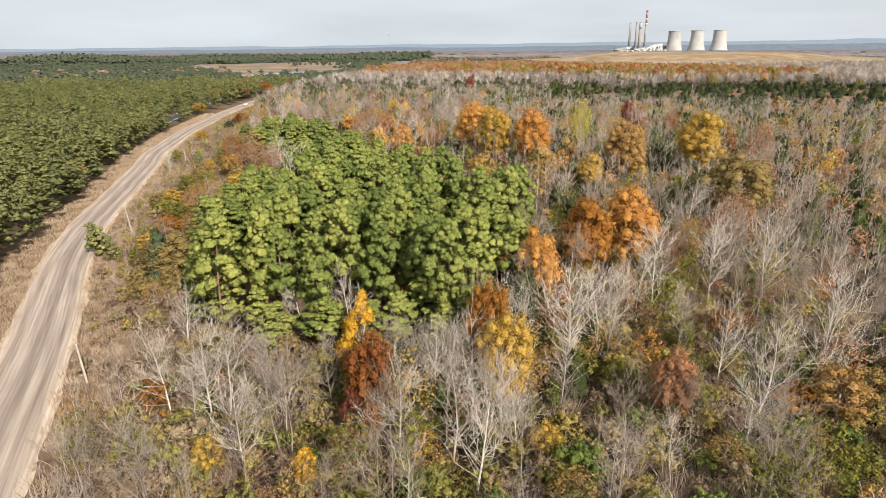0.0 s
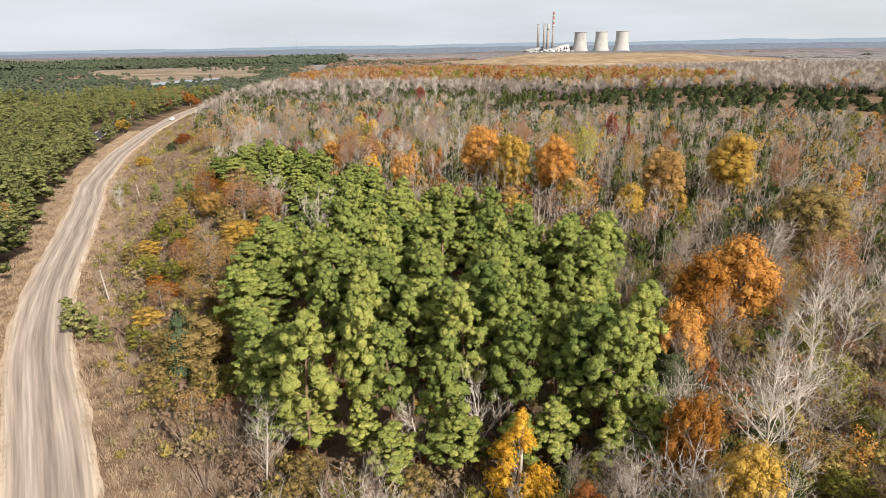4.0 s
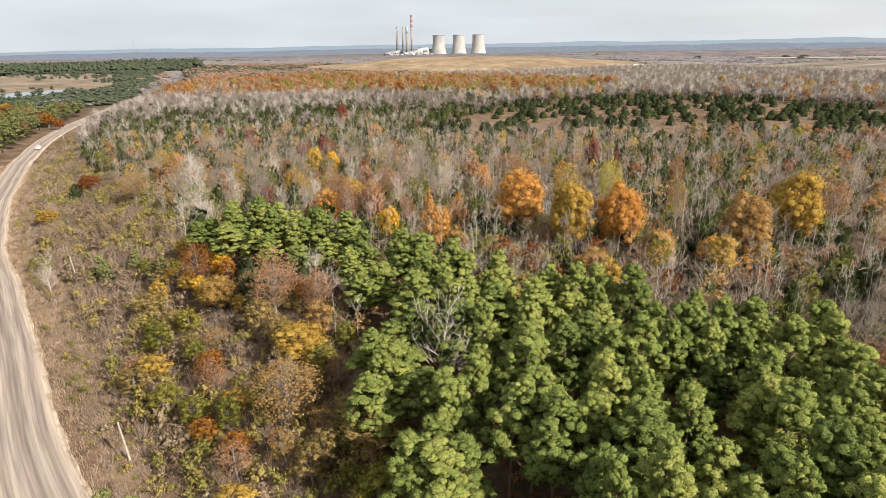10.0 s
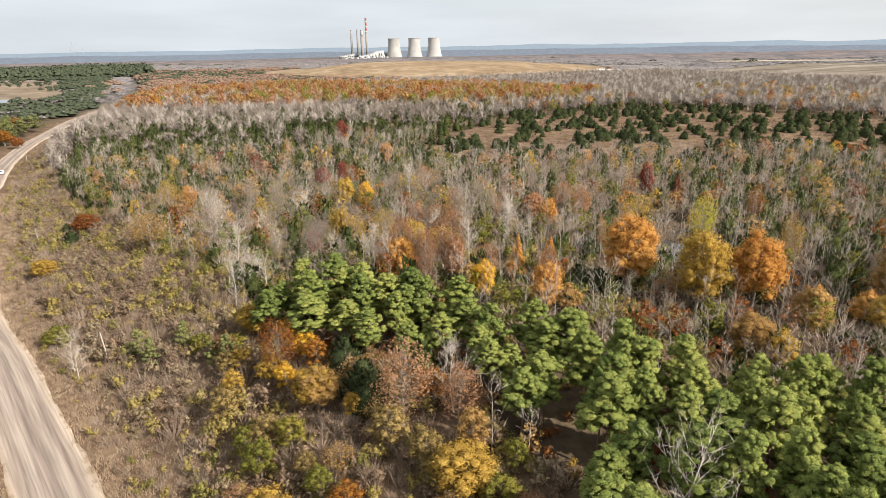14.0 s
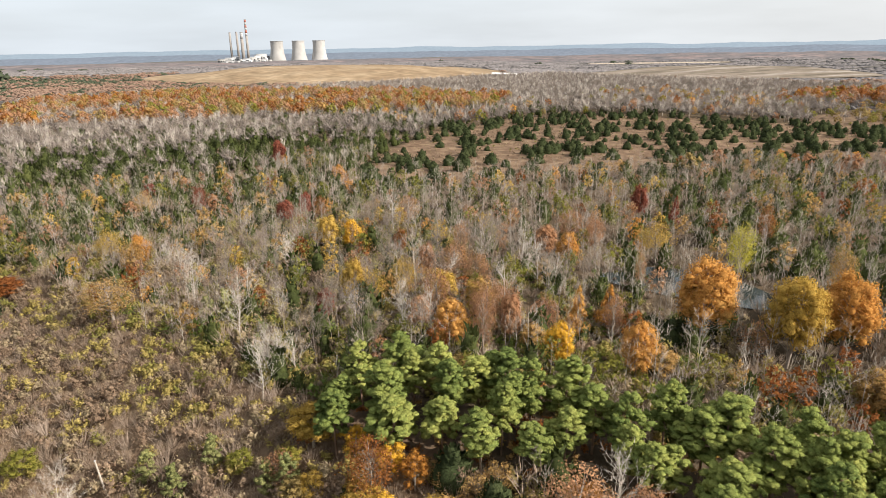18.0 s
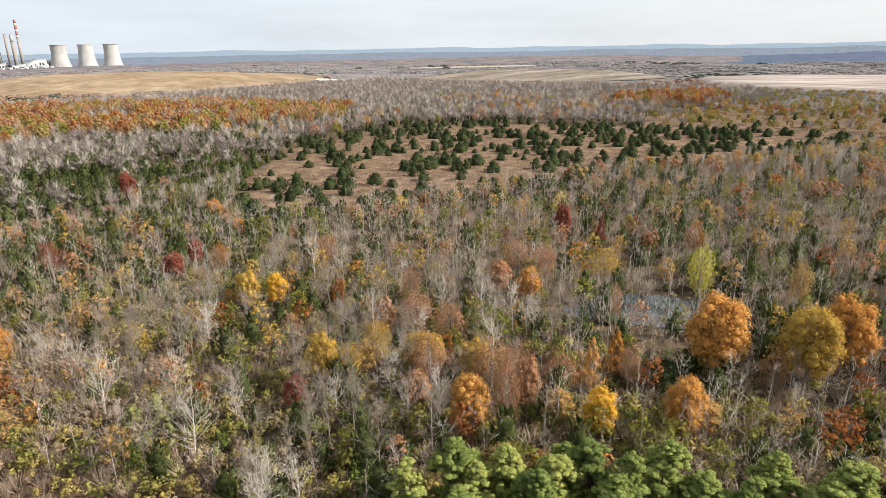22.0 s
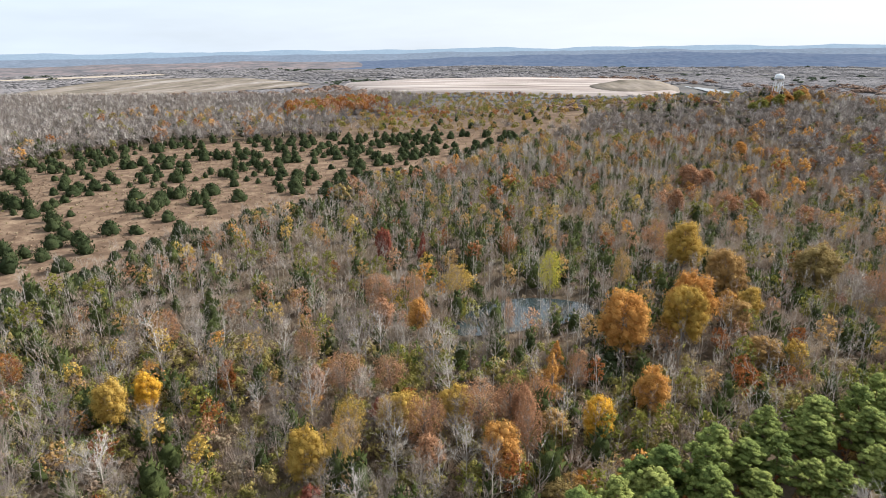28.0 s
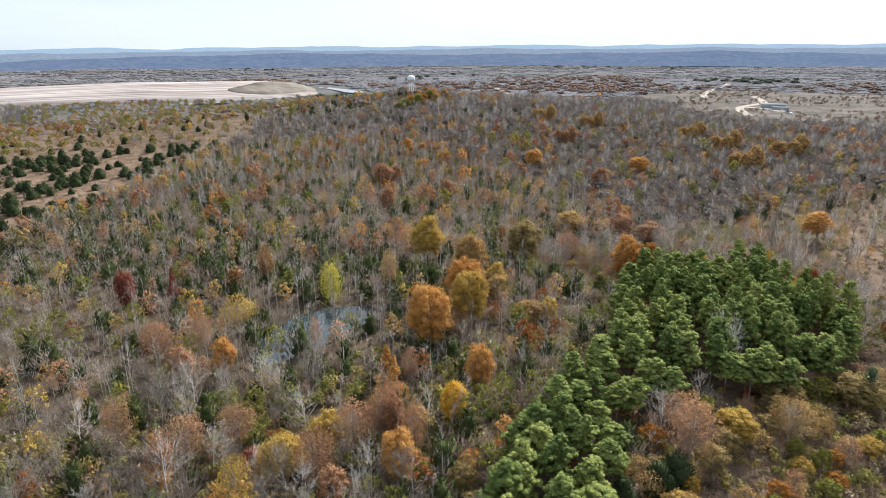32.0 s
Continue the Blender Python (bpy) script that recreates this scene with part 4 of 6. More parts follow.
pine_things(pine_spots, pine_variants(7, PINE_LEAF, "tall green loblolly pine with a rounded puffy crown", "pine stand", 100, 15.5, 6.6, 3.5, 25, 7, 1.1, 26, 0.3, False, 0.38))

# ---- young plantation beyond the road ----
p = jittered(-420, 10, -20, 700, 6.9)
d, g = east_of_road(p[:, 0], p[:, 1]), paved_gap(p[:, 0], p[:, 1])
p = p[(d < -9.0) & (g > 5) & (p[:, 1] > 20)]
p = p[~inside(PLANTATION_GAP, p[:, 0], p[:, 1])]
p = p[(rumple(p[:, 0], p[:, 1], 28.0, 3.0) + rng.uniform(-0.25, 0.25, len(p)) < 0.62)]
near = (p[:, 0] > -150) & (p[:, 1] < 285)
near_p = p[near]
order = np.argsort(near_p[:, 1])[:170]
spots = np.column_stack([near_p[order], rng.uniform(1.0, 1.5, len(order)), rng.uniform(0.85, 1.3, len(order))])
pine_things(spots, pine_variants(5, YOUNG_PINE_LEAF, "young green pine of the plantation, branched to the ground", "plantation pines", 200, 10.5, 1.6, 3.2, 20, 5, 1.0, 22, 0.34, False, 0.6, name="young_pine"))
rest = np.concatenate([near_p[np.argsort(near_p[:, 1])[170:]], p[~near]])
rest = rest[(np.hypot(rest[:, 0], rest[:, 1]) < 380) | (rng.uniform(size=len(rest)) < 0.62)]
low_pines = [pine_model(np.random.default_rng(300 + k), 11.0, 2.5, 3.3, 10, 3, 1.25, 4, 0.9, True, 0.6)[1] for k in range(6)]
scattered("plantation_pines", low_pines, np.column_stack([rest, rng.uniform(1.05, 1.75, len(rest)), rng.uniform(0.85, 1.45, len(rest)) * (1 + 0.2 * rumple(rest[:, 0], rest[:, 1], 60.0, 6.0))]), YOUNG_PINE_LEAF, "dense rows of young green plantation pines", "pine trees")


# ---- trees in autumn leaf ----
AUTUMN_WORDS = {"yellow": "bright yellow", "gold": "golden-brown", "orange": "orange", "brown": "brownish orange", "rust": "rust-brown", "red": "dark red", "salmon": "pinkish-brown", "tan": "tan", "olive": "olive-green", "ochre": "ochre-brown", "lime": "yellow-green"}
autumn_models = {}


def autumn_tree(colour, shape, small, k):
    key = (colour, shape, small, k)
    if key not in autumn_models:
        r = np.random.default_rng(400 + k + 10 * small)
        dense = {"round": (64, 120), "cone": (54, 96), "thin": (64, 44)}[shape]
        if small:
            dense = (28, 84 if shape != "thin" else 40)
        wood, crown = crown_model(r, 16.0, 9.0, *dense, 0.33 if not small else 0.46, shape, 0.5 if shape != "thin" else 0.0)
        words = AUTUMN_WORDS[colour]
        label = {"round": "broadleaf tree with a full rounded crown of %s leaves", "cone": "narrow pointed tree with %s leaves", "thin": "half-bare tree with thin %s leaves on grey limbs"}[shape] % words
        autumn_models[key] = tree_thing("autumn_tree", make_mesh("autumn_trunk", *wood, PALE_BARK if colour == "yellow" else GREY_BARK), make_mesh("autumn_crown", *crown, AUTUMN_LEAF[colour]), label, "tree", "autumn trees")
    return autumn_models[key]


autumn_spots = []


def autumn_stand(colour, shape, rows):
    split = []
    for x, y, tall, wide in rows:
        if wide > 14:
            split += [(x + wide * 0.36 * math.cos(a), y + wide * 0.36 * math.sin(a), tall * (0.8 + 0.07 * a), wide * 0.52) for a in (0.4, 2.3, 4.4)]
        else:
            split.append((x, y, tall, wide))
    for k, (x, y, tall, wide) in enumerate(split):
        autumn_spots.append((x, y, wide))
        copy_thing(autumn_tree(colour, shape, tall < 9 and wide < 6, k % 3), seated(x, y, wide / 9.0, tall / 16.0, 2.0))


autumn_stand("yellow", "cone", [(-10.8, 77.6, 12.2, 6.6)])
autumn_stand("rust", "round", [(-8.4, 66.3, 12.2, 5.3), (9.5, 96.5, 12.2, 4.6), (17.1, 91.9, 8.4, 3.4), (-7.5, 61.9, 6.7, 2.4), (-98.5, 315.1, 6.3, 7.4), (-7.9, 273.3, 8.7, 4.1)])
autumn_stand("brown", "round", [(4.8, 74.4, 15, 5.1), (23, 103.9, 16.2, 7.6)])
autumn_stand("gold", "round", [(6.6, 67, 13.9, 6), (23.1, 104.8, 7.2, 4.9), (14, 178, 18.5, 9.5), (47.1, 156.2, 8.9, 5.4), (64.5, 163.5, 19, 11), (-48.8, 155.6, 7.5, 7.8), (-71.2, 166.5, 5.5, 5.5), (-64.6, 194.7, 5.5, 5.3), (-21.2, 235.4, 10.6, 6.5), (-35.6, 248.9, 12.3, 6), (-64.3, 209.8, 7.3, 6.8), (-22.1, 289.7, 12.3, 6), (-60.1, 183.3, 7.3, 6.4), (-56.2, 176.7, 5.3, 3.1), (-107.4, 285.9, 5.9, 6.4), (-17.8, 226.8, 10.6, 6.1), (35.1, 155.1, 10.6, 5.9), (9, 155.6, 8.9, 4.9)])
autumn_stand("ochre", "round", [(57.7, 128.1, 17.5, 12), (-53.9, 167.8, 7.2, 5.7), (-50.4, 114.4, 8.9, 10.9), (-43.1, 132.6, 7.9, 8.6)])
autumn_stand("orange", "round", [(13.8, 91.7, 15.2, 6.4), (31.1, 105.2, 17.5, 9.4), (9, 192, 18.5, 11), (24, 173.5, 18.5, 9.6), (37, 160.1, 8.9, 5.2), (60.6, 147.9, 7.1, 4.2), (-12.5, 191, 12.3, 6), (-68.3, 305.4, 10.5, 5.3), (-31.1, 218.5, 12.3, 6.3), (22.6, 369.7, 8.9, 6.1), (20.1, 237.8, 10.5, 5.4), (154.9, -27.4, 14.6, 12.6), (-13.7, 254.8, 7.1, 4.4), (27.4, 1.5, 12.7, 10.8), (202.4, 14.8, 14.4, 11)])
autumn_stand("salmon", "thin", [(52, 113.6, 14.2, 8.4), (-50.9, 170.7, 14.2, 8.7), (81.8, 166.7, 15.7, 7.3), (-25.6, 231.7, 14, 6.6), (-19.7, 222.1, 12.5, 7.9), (-27.5, 214.2, 15, 5), (-19.3, 217.1, 13.9, 5.9), (-44.1, 166.1, 10.6, 6), (10.1, 182.1, 8.9, 5.8), (35.2, 250.3, 12.4, 7.6), (21.9, 215.9, 11.6, 2.8), (148.9, 121.3, 14.3, 10.1), (-13.5, 212.2, 10.6, 6.2), (33.8, 239.6, 13.4, 5.1), (8, 294, 12.3, 5.8), (-7, 249.6, 10.8, 8.1), (-3.9, 203.4, 10.4, 4.4), (2.4, 259.9, 12.2, 5.4), (-7.2, 240.4, 10.7, 6.8)])
autumn_stand("salmon", "round", [(23.8, 63.8, 10.5, 4.5), (-30.7, 230.4, 8.8, 4.9), (-20.6, 214.4, 11.7, 4.4), (21.5, 246.9, 10.6, 6.2), (193, 122.5, 16.2, 11.6), (-12.1, 254.5, 10.5, 4.6), (55.9, 67.5, 11.4, 11.9), (247.3, -47.4, 14.8, 15.1), (141.9, 15.8, 14.3, 9.7), (199.8, 112.3, 14.1, 7.9), (156.6, 104.1, 14.1, 7.2), (137.8, 145.2, 14, 6.4), (67.8, 71.2, 12.6, 9.7)])
autumn_stand("yellow", "round", [(-13.4, 56.4, 5.2, 2.3), (-60.4, 202.7, 5.4, 4.1), (-58.7, 196.4, 5.4, 4.5), (-63.1, 190.7, 5.3, 3.4), (-16.5, 285.2, 10.5, 5), (-20.2, 202.3, 10.5, 5.3)])
autumn_stand("tan", "round", [(41.6, 63.6, 8.9, 5.7), (25, 162, 10.7, 6.8), (44, 158, 18, 10), (-59.8, 182.8, 7.3, 6), (-19.2, 209.5, 7.2, 5.1), (-8.6, 188.7, 7.2, 5.4), (9.4, 161.7, 9.1, 7.6), (77.3, 90.2, 12.9, 11.9), (131.2, -93.9, 16.9, 17.6), (182.9, -142.6, 17.2, 18.2), (320.8, -83.3, 15.9, 17.6), (284.9, -105.6, 15.7, 17.2), (230.1, -163.2, 15.8, 17.3), (147.3, -164.2, 17.2, 20.4), (-44.9, 160.7, 7.2, 4.9)])
autumn_stand("tan", "thin", [(-70.6, 302.6, 10.6, 7), (-56.1, 358.8, 11.4, 6.8), (43.2, 112.4, 10.5, 5.4), (-53, 142.3, 11, 9.6), (49.2, 183.9, 15.1, 5.3), (-80.4, 276, 11.1, 11.2)])
autumn_stand("red", "round", [(-10.1, 64, 6.7, 2.5), (18.3, 422.7, 14, 6.5), (-11.4, 328.3, 10.1, 4.1), (72.3, 254.5, 13.4, 4.9), (-44, 246.5, 8.7, 4.1), (-20, 325.3, 8.9, 6), (-17.1, 240.3, 7.1, 4.3)])
autumn_stand("orange", "cone", [(-8, 208.5, 12, 4.6), (-0.6, 207.2, 10.5, 5.1)])
autumn_stand("olive", "round", [(-69, 156.1, 5.4, 5.1), (-100.8, 239.3, 5.3, 5.3), (-45.8, 122, 7.2, 5.6), (-65.1, 150.4, 5.2, 4.6), (-43.4, 125, 5.2, 4.4)])
autumn_stand("gold", "thin", [(-25.9, 244.5, 12.2, 5.4), (-73.6, 316.3, 10.7, 7.4), (-21.9, 238, 10.5, 5.1), (-33, 244.3, 10.5, 5.3), (45.3, 228.7, 10.9, 9.2)])
autumn_stand("red", "thin", [(-39.1, 353.7, 12.2, 5.5)])
autumn_stand("rust", "thin", [(-63.6, 194, 12, 6.5), (75.4, 214.2, 13.4, 5.3), (-10.7, 317.2, 10.5, 5.2)])
autumn_stand("lime", "thin", [(43, 204, 17.5, 6)])
autumn_stand("brown", "round", [(424, -8, 14, 9), (446, -33, 13, 8), (436, -16, 12, 8)])
autumn_stand("olive", "round", [(412, 2, 13, 9), (418, -13, 15, 10), (458, -47, 14, 10), (452, -30, 12, 9), (405, 12, 11, 8)])
autumn_stand("orange", "round", [(462, -52, 15, 8), (276, 68, 12, 8), (268, 60, 10, 6)])
autumn_stand("tan", "round", [(440, -44, 13, 9), (470, -70, 12, 8), (380, -28, 9, 7)])
autumn_stand("red", "cone", [(73, 242.3, 11.6, 3.6)])
# leafy young trees in the roadside scrub and in the close undergrowth
leafy_spots = np.concatenate([jittered(-72, 98, -28, 218, 6.0), jittered(-30, 46, 62, 126, 8.0)])
gap = east_of_road(leafy_spots[:, 0], leafy_spots[:, 1])
taken = np.array([(row[0], row[1]) for row in autumn_spots])
clear = (np.hypot(leafy_spots[:, None, 0] - taken[:, 0], leafy_spots[:, None, 1] - taken[:, 1]) > 3.5).all(1)
leafy_spots = leafy_spots[(gap > 15) & ~inside(PINE_STAND, leafy_spots[:, 0], leafy_spots[:, 1]) & clear]
for k, (x, y) in enumerate(leafy_spots[rng.permutation(len(leafy_spots))[:150]]):
    colour = ("ochre", "tan", "olive", "ochre", "brown", "salmon", "olive", "tan", "ochre", "olive", "salmon", "gold")[k % 12]
    autumn_stand(colour, "thin" if colour in ("lime", "salmon", "tan") else "round", [(x, y, rng.uniform(3.5, 7.0), rng.uniform(3.0, 5.2))])
WEST_AUTUMN = (("rust", -176, 556, 11, 12), ("red", -168, 548, 10, 9), ("rust", -184, 580, 12, 12), ("brown", -160, 590, 11, 10), ("rust", -150, 570, 8, 7), ("salmon", -170, 610, 12, 12), ("brown", -190, 540, 9, 8), ("gold", -158, 418, 8, 9), ("tan", -120, 205, 8, 8), ("brown", -150, 170, 8, 8), ("salmon", -186, 640, 12, 13), ("rust", -200, 660, 12, 14), ("gold", -210, 700, 11, 12), ("rust", -165, 680, 11, 12))
west_trees = {colour: copy_thing(autumn_tree(colour, "round", False, 0), Matrix()) for colour in sorted({row[0] for row in WEST_AUTUMN})}
for thing in autumn_models.values():
    drop_original(thing)
autumn_xy = np.array(autumn_spots)


def clear_of_autumn(x, y, share=0.4):
    d = np.hypot(x[:, None] - autumn_xy[:, 0], y[:, None] - autumn_xy[:, 1])
    return (d > autumn_xy[:, 2] * share + 0.6).all(1)


def zone(x, y):
    """Kinds of woodland by place."""
    d = east_of_road(x, y)
    stand, field, pond = inside(PINE_STAND, x, y), inside(CEDAR_FIELD, x, y), inside([(36 + (a - 36) * 0.74, 211 + (b - 211) * 0.8) for a, b in POND], x, y)
    strip = (d > 0) & (d < 46) & (y < 245) & (y > 75) & ~stand
    strip |= (d > 0) & (d < np.interp(y, [240, 330, 430, 560, 900], [46, 36, 26, 20, 16])) & (y >= 240) & (y < 900)
    clearing = (np.abs(y - 431 + 0.25 * (x + 64)) < 10 + 2 * rumple(x, y, 8.0)) & (x > -115) & (x < 2)
    clearing |= np.hypot((x - 62) / 26, (y - 24 - 0.5 * (x - 62)) / 6) < 1 | (np.hypot((x + 60) / 40, (y - 640) / 9) < 1)
    wood = (d > 9) & ~stand & ~field & ~pond & ~strip & ~clearing
    return d, stand, field, pond, strip, wood


# ---- bare trees ----
def bare_variants(count, seed, material, label, group, *shape):
    out = []
    for k in range(count):
        trunk, twigs = bare_model(np.random.default_rng(seed + k), *shape)
        out.append(tree_thing("bare_tree", make_mesh("bare_trunk", *trunk, material), make_mesh("bare_branches", *twigs, material), label, "bare tree", group, "trunk", "crown"))
    return out


NAMED_BARE = [(-36.4, 86, 10), (-31.5, 68.8, 11), (-24.4, 67.4, 11), (-20.1, 58.9, 11), (-17.7, 66.1, 9), (-4.8, 58.9, 12), (0.7, 59.1, 12), (5.9, 61.6, 11), (15.6, 76.4, 14), (19.9, 79.8, 13), (30.1, 88.8, 14), (41.5, 96.9, 13), (48.9, 94.6, 15), (33, 64.4, 13), (43.8, 69.9, 15), (-19.3, 85, 10), (-12.2, 84, 11), (-53, 144, 9), (-97, 226, 8), (-96, 222, 7), (-33, 137, 16), (-43, 170, 11), (-66, 226, 10), (-63, 232, 10), (-59, 228, 9)]
grey_trees = bare_variants(6, 500, GREY_BARK, "leafless grey tree with fine upswept branches", "bare trees", 13.0, 22, 110, 620, 0.1, 0.015)
pale_trees = bare_variants(4, 520, PALE_BARK, "leafless pale-barked tree with spreading branches", "bare trees", 13.0, 22, 110, 560, 0.115, 0.018)
for k, (x, y, tall) in enumerate(NAMED_BARE):
    copy_thing(pale_trees[k % 4], seated(x, y, tall / 13 * 1.15, tall / 13, 4.0))
p = np.concatenate([jittered(-30, 48, 62, 128, 5.6), jittered(-64, 222, 14, 300, 6.2)])
d, stand, field, pond, strip, wood = zone(p[:, 0], p[:, 1])
p = p[wood & clear_of_autumn(p[:, 0], p[:, 1])]
near_bare = p[rng.permutation(len(p))[:215]]
for k, (x, y) in enumerate(near_bare):
    tall = rng.uniform(7.5, 13.5)
    copy_thing((grey_trees + pale_trees[:2])[k % 8], seated(x, y, tall / 13 * rng.uniform(0.85, 1.2), tall / 13, 3.5))
for thing in grey_trees + pale_trees:
    drop_original(thing)


def both(model):
    return merged(model)


MID_BARE = [both(bare_model(np.random.default_rng(540 + k), 12.0, 11, 16, 84, 0.085, 0.022, sides=4)) for k in range(6)]
FAR_BARE = [fuzzy_model(np.random.default_rng(560 + k), 12.0, 52, 0.1) for k in range(8)]
SPARSE_BARE = [fuzzy_model(np.random.default_rng(580 + k), 11.0, 30, 0.15, 0.6, 0.13) for k in range(8)]

p = jittered(-110, 40, 330, 420, 5.3)
d, stand, field, pond, strip, wood = zone(p[:, 0], p[:, 1])
wood |= pond & (rng.uniform(size=len(p)) < 0.55)
middle = np.hypot(p[:, 0] + 60, p[:, 1] - 170) < 250
near_box = ((p[:, 0] > -30) & (p[:, 0] < 62) & (p[:, 1] > 48) & (p[:, 1] < 128)) | ((p[:, 0] > -64) & (p[:, 0] < 14) & (p[:, 1] > 222) & (p[:, 1] < 300))
keep = wood & ~near_box & clear_of_autumn(p[:, 0], p[:, 1], 0.35) & ~inside(SCRUB_LAND, p[:, 0], p[:, 1]) & (rumple(p[:, 0], p[:, 1], 14.0, 7.0) < 0.75)
for name, mask, models in (("bare_woods", middle, MID_BARE), ("bare_woods", ~middle, FAR_BARE)):
    q = p[keep & mask]
    pale = rng.uniform(size=len(q)) < np.where(rumple(q[:, 0], q[:, 1], 45.0, 4.0) > 0.1, 0.75, 0.4)
    size = rng.uniform(0.55, 1.0, len(q))
    rows = np.column_stack([q, size * rng.uniform(0.8, 1.15, len(q)), size])
    scattered(name, models, rows[pale], PALE_BARK, "crowd of leafless pale-barked trees", "bare trees")
    scattered(name, models, rows[~pale], GREY_BARK, "crowd of leafless grey trees", "bare trees")
THICKETS = [thicket_model(np.random.default_rng(590 + k), 6.5, 6.0, 6, 13, 1.8) for k in range(6)]
LOW_THICKETS = [thicket_model(np.random.default_rng(596 + k), 8.5, 9.0, 5, 14, 3.4, 0.42, 0.028) for k in range(5)]
p = jittered(-110, 40, 330, 420, 5.6)
d, stand, field, pond, strip, wood = zone(p[:, 0], p[:, 1])
near_box = ((p[:, 0] > -30) & (p[:, 0] < 62) & (p[:, 1] > 48) & (p[:, 1] < 128)) | ((p[:, 0] > -64) & (p[:, 0] < 14) & (p[:, 1] > 222) & (p[:, 1] < 300))
p = p[wood & clear_of_autumn(p[:, 0], p[:, 1], 0.25) & ~near_box & (rng.uniform(size=len(p)) < 0.7) & ~inside(SCRUB_LAND, p[:, 0], p[:, 1])]
size = rng.uniform(0.6, 1.15, len(p))
scattered("thicket", THICKETS, np.column_stack([p, size, size * rng.uniform(0.75, 1.15, len(p))]), TWIGS, "grey-brown leafless young growth under the bare trees", "shrubs")
# farther woods
p = jittered(-200, 300, 860, 1050, 8.6)
p = np.concatenate([p, jittered(-120, -420, 560, 300, 8.4)])
d, stand, field, pond, strip, wood = zone(p[:, 0], p[:, 1])
inner = (p[:, 0] > -110) & (p[:, 0] < 330) & (p[:, 1] > 40) & (p[:, 1] < 420)
building_site = np.hypot((p[:, 0] - 330) / 130, (p[:, 1] + 430) / 90) < 1
open_east = (p[:, 0] > 430) & (p[:, 1] < 340) & (p[:, 1] > -60)
scrubby = inside(SCRUB_LAND, p[:, 0], p[:, 1]) & (rng.uniform(size=len(p)) < 0.96)
green_belt = (p[:, 0] < 110) & (p[:, 1] > 375) & (p[:, 1] < 500) & (rng.uniform(size=len(p)) < 0.62)
keep = wood & ~inner & ~scrubby & ~green_belt & ~building_site & (d > 12) & ~(open_east & (rng.uniform(size=len(p)) < 0.75)) & (np.hypot((p[:, 0] - 570) / 330, (p[:, 1] - 1490) / 340) > 1.1)
p = p[keep]
dens = rng.uniform(size=len(p))
orange_wood = inside(ORANGE_WOOD, p[:, 0], p[:, 1])
size = rng.uniform(0.7, 1.2, len(p))
rows = np.column_stack([p, size * 1.2, size])
pale = (dens < 0.45)
keep = (rng.uniform(size=len(rows)) < np.where(orange_wood, 0.85, 0.95)) & ~((p[:, 0] < 60) & (p[:, 1] < 70))
scattered("thicket", LOW_THICKETS, (rows * [1, 1, 0.95, 0.95])[keep], COOL_TWIGS, "far belt of grey-brown leafless woods", "bare trees")
scattered("bare_woods", SPARSE_BARE, rows[pale & (~orange_wood | (dens < 0.38))], PALE_BARK, "far belt of leafless pale trees", "bare trees")
scattered("bare_woods", SPARSE_BARE, rows[~pale & (dens > 0.6) & (~orange_wood | (dens > 0.7))], GREY_BARK, "far belt of leafless grey trees", "bare trees")
p = jittered(-110, 550, 380, 1030, 9.6)
p = p[inside(ORANGE_WOOD, p[:, 0], p[:, 1]) & (rumple(p[:, 0], p[:, 1], 30.0, 2.0) > -0.45)]
tint = rng.uniform(size=len(p)) + 0.25 * rumple(p[:, 0], p[:, 1], 40.0, 1.0)
LOW_CROWN = [crown_model(np.random.default_rng(600 + k), 13.0, 9.0, 15, 12, 0.95, "round", 0.78)[1] for k in range(5)]
size = rng.uniform(0.75, 1.15, len(p))
rows = np.column_stack([p, size, size])
for colour, low, high in (("brown", -1, -0.02), ("rust", -0.02, 0.2), ("salmon", 0.2, 0.5), ("tan", 0.5, 0.62), ("ochre", 0.62, 0.74), ("olive", 0.74, 0.82)):
    scattered("autumn_woods", LOW_CROWN, rows[(tint > low) & (tint <= high)], AUTUMN_LEAF[colour], "belt of %s autumn woods" % AUTUMN_WORDS[colour], "autumn trees")

far_specks = jittered(60, -420, 620, 640, 11.5)
d, stand, field, pond, strip, wood = zone(far_specks[:, 0], far_specks[:, 1])
far_specks = far_specks[wood & ~(inside(SCRUB_LAND, far_specks[:, 0], far_specks[:, 1]) & (rng.uniform(size=len(far_specks)) < 0.93)) & ~((far_specks[:, 0] < 140) & (far_specks[:, 1] > 60)) & ~inside([(160, -330), (560, -260), (700, -700), (420, -900), (150, -620)], far_specks[:, 0], far_specks[:, 1])]
tint = rng.uniform(size=len(far_specks)) + 0.25 * rumple(far_specks[:, 0], far_specks[:, 1], 60.0, 8.0)
size = rng.uniform(0.4, 0.95, len(far_specks))
rows = np.column_stack([far_specks, size, size])
for colour, low, high in (("orange", -1, -0.06), ("tan", -0.06, 0.04), ("salmon", 0.04, 0.13), ("rust", 0.13, 0.17), ("ochre", 0.17, 0.2), ("olive", 0.2, 0.25)):
    scattered("autumn_woods", LOW_CROWN, rows[(tint > low) & (tint <= high)], AUTUMN_LEAF[colour], "%s crowns among far bare woods" % AUTUMN_WORDS[colour], "autumn trees")
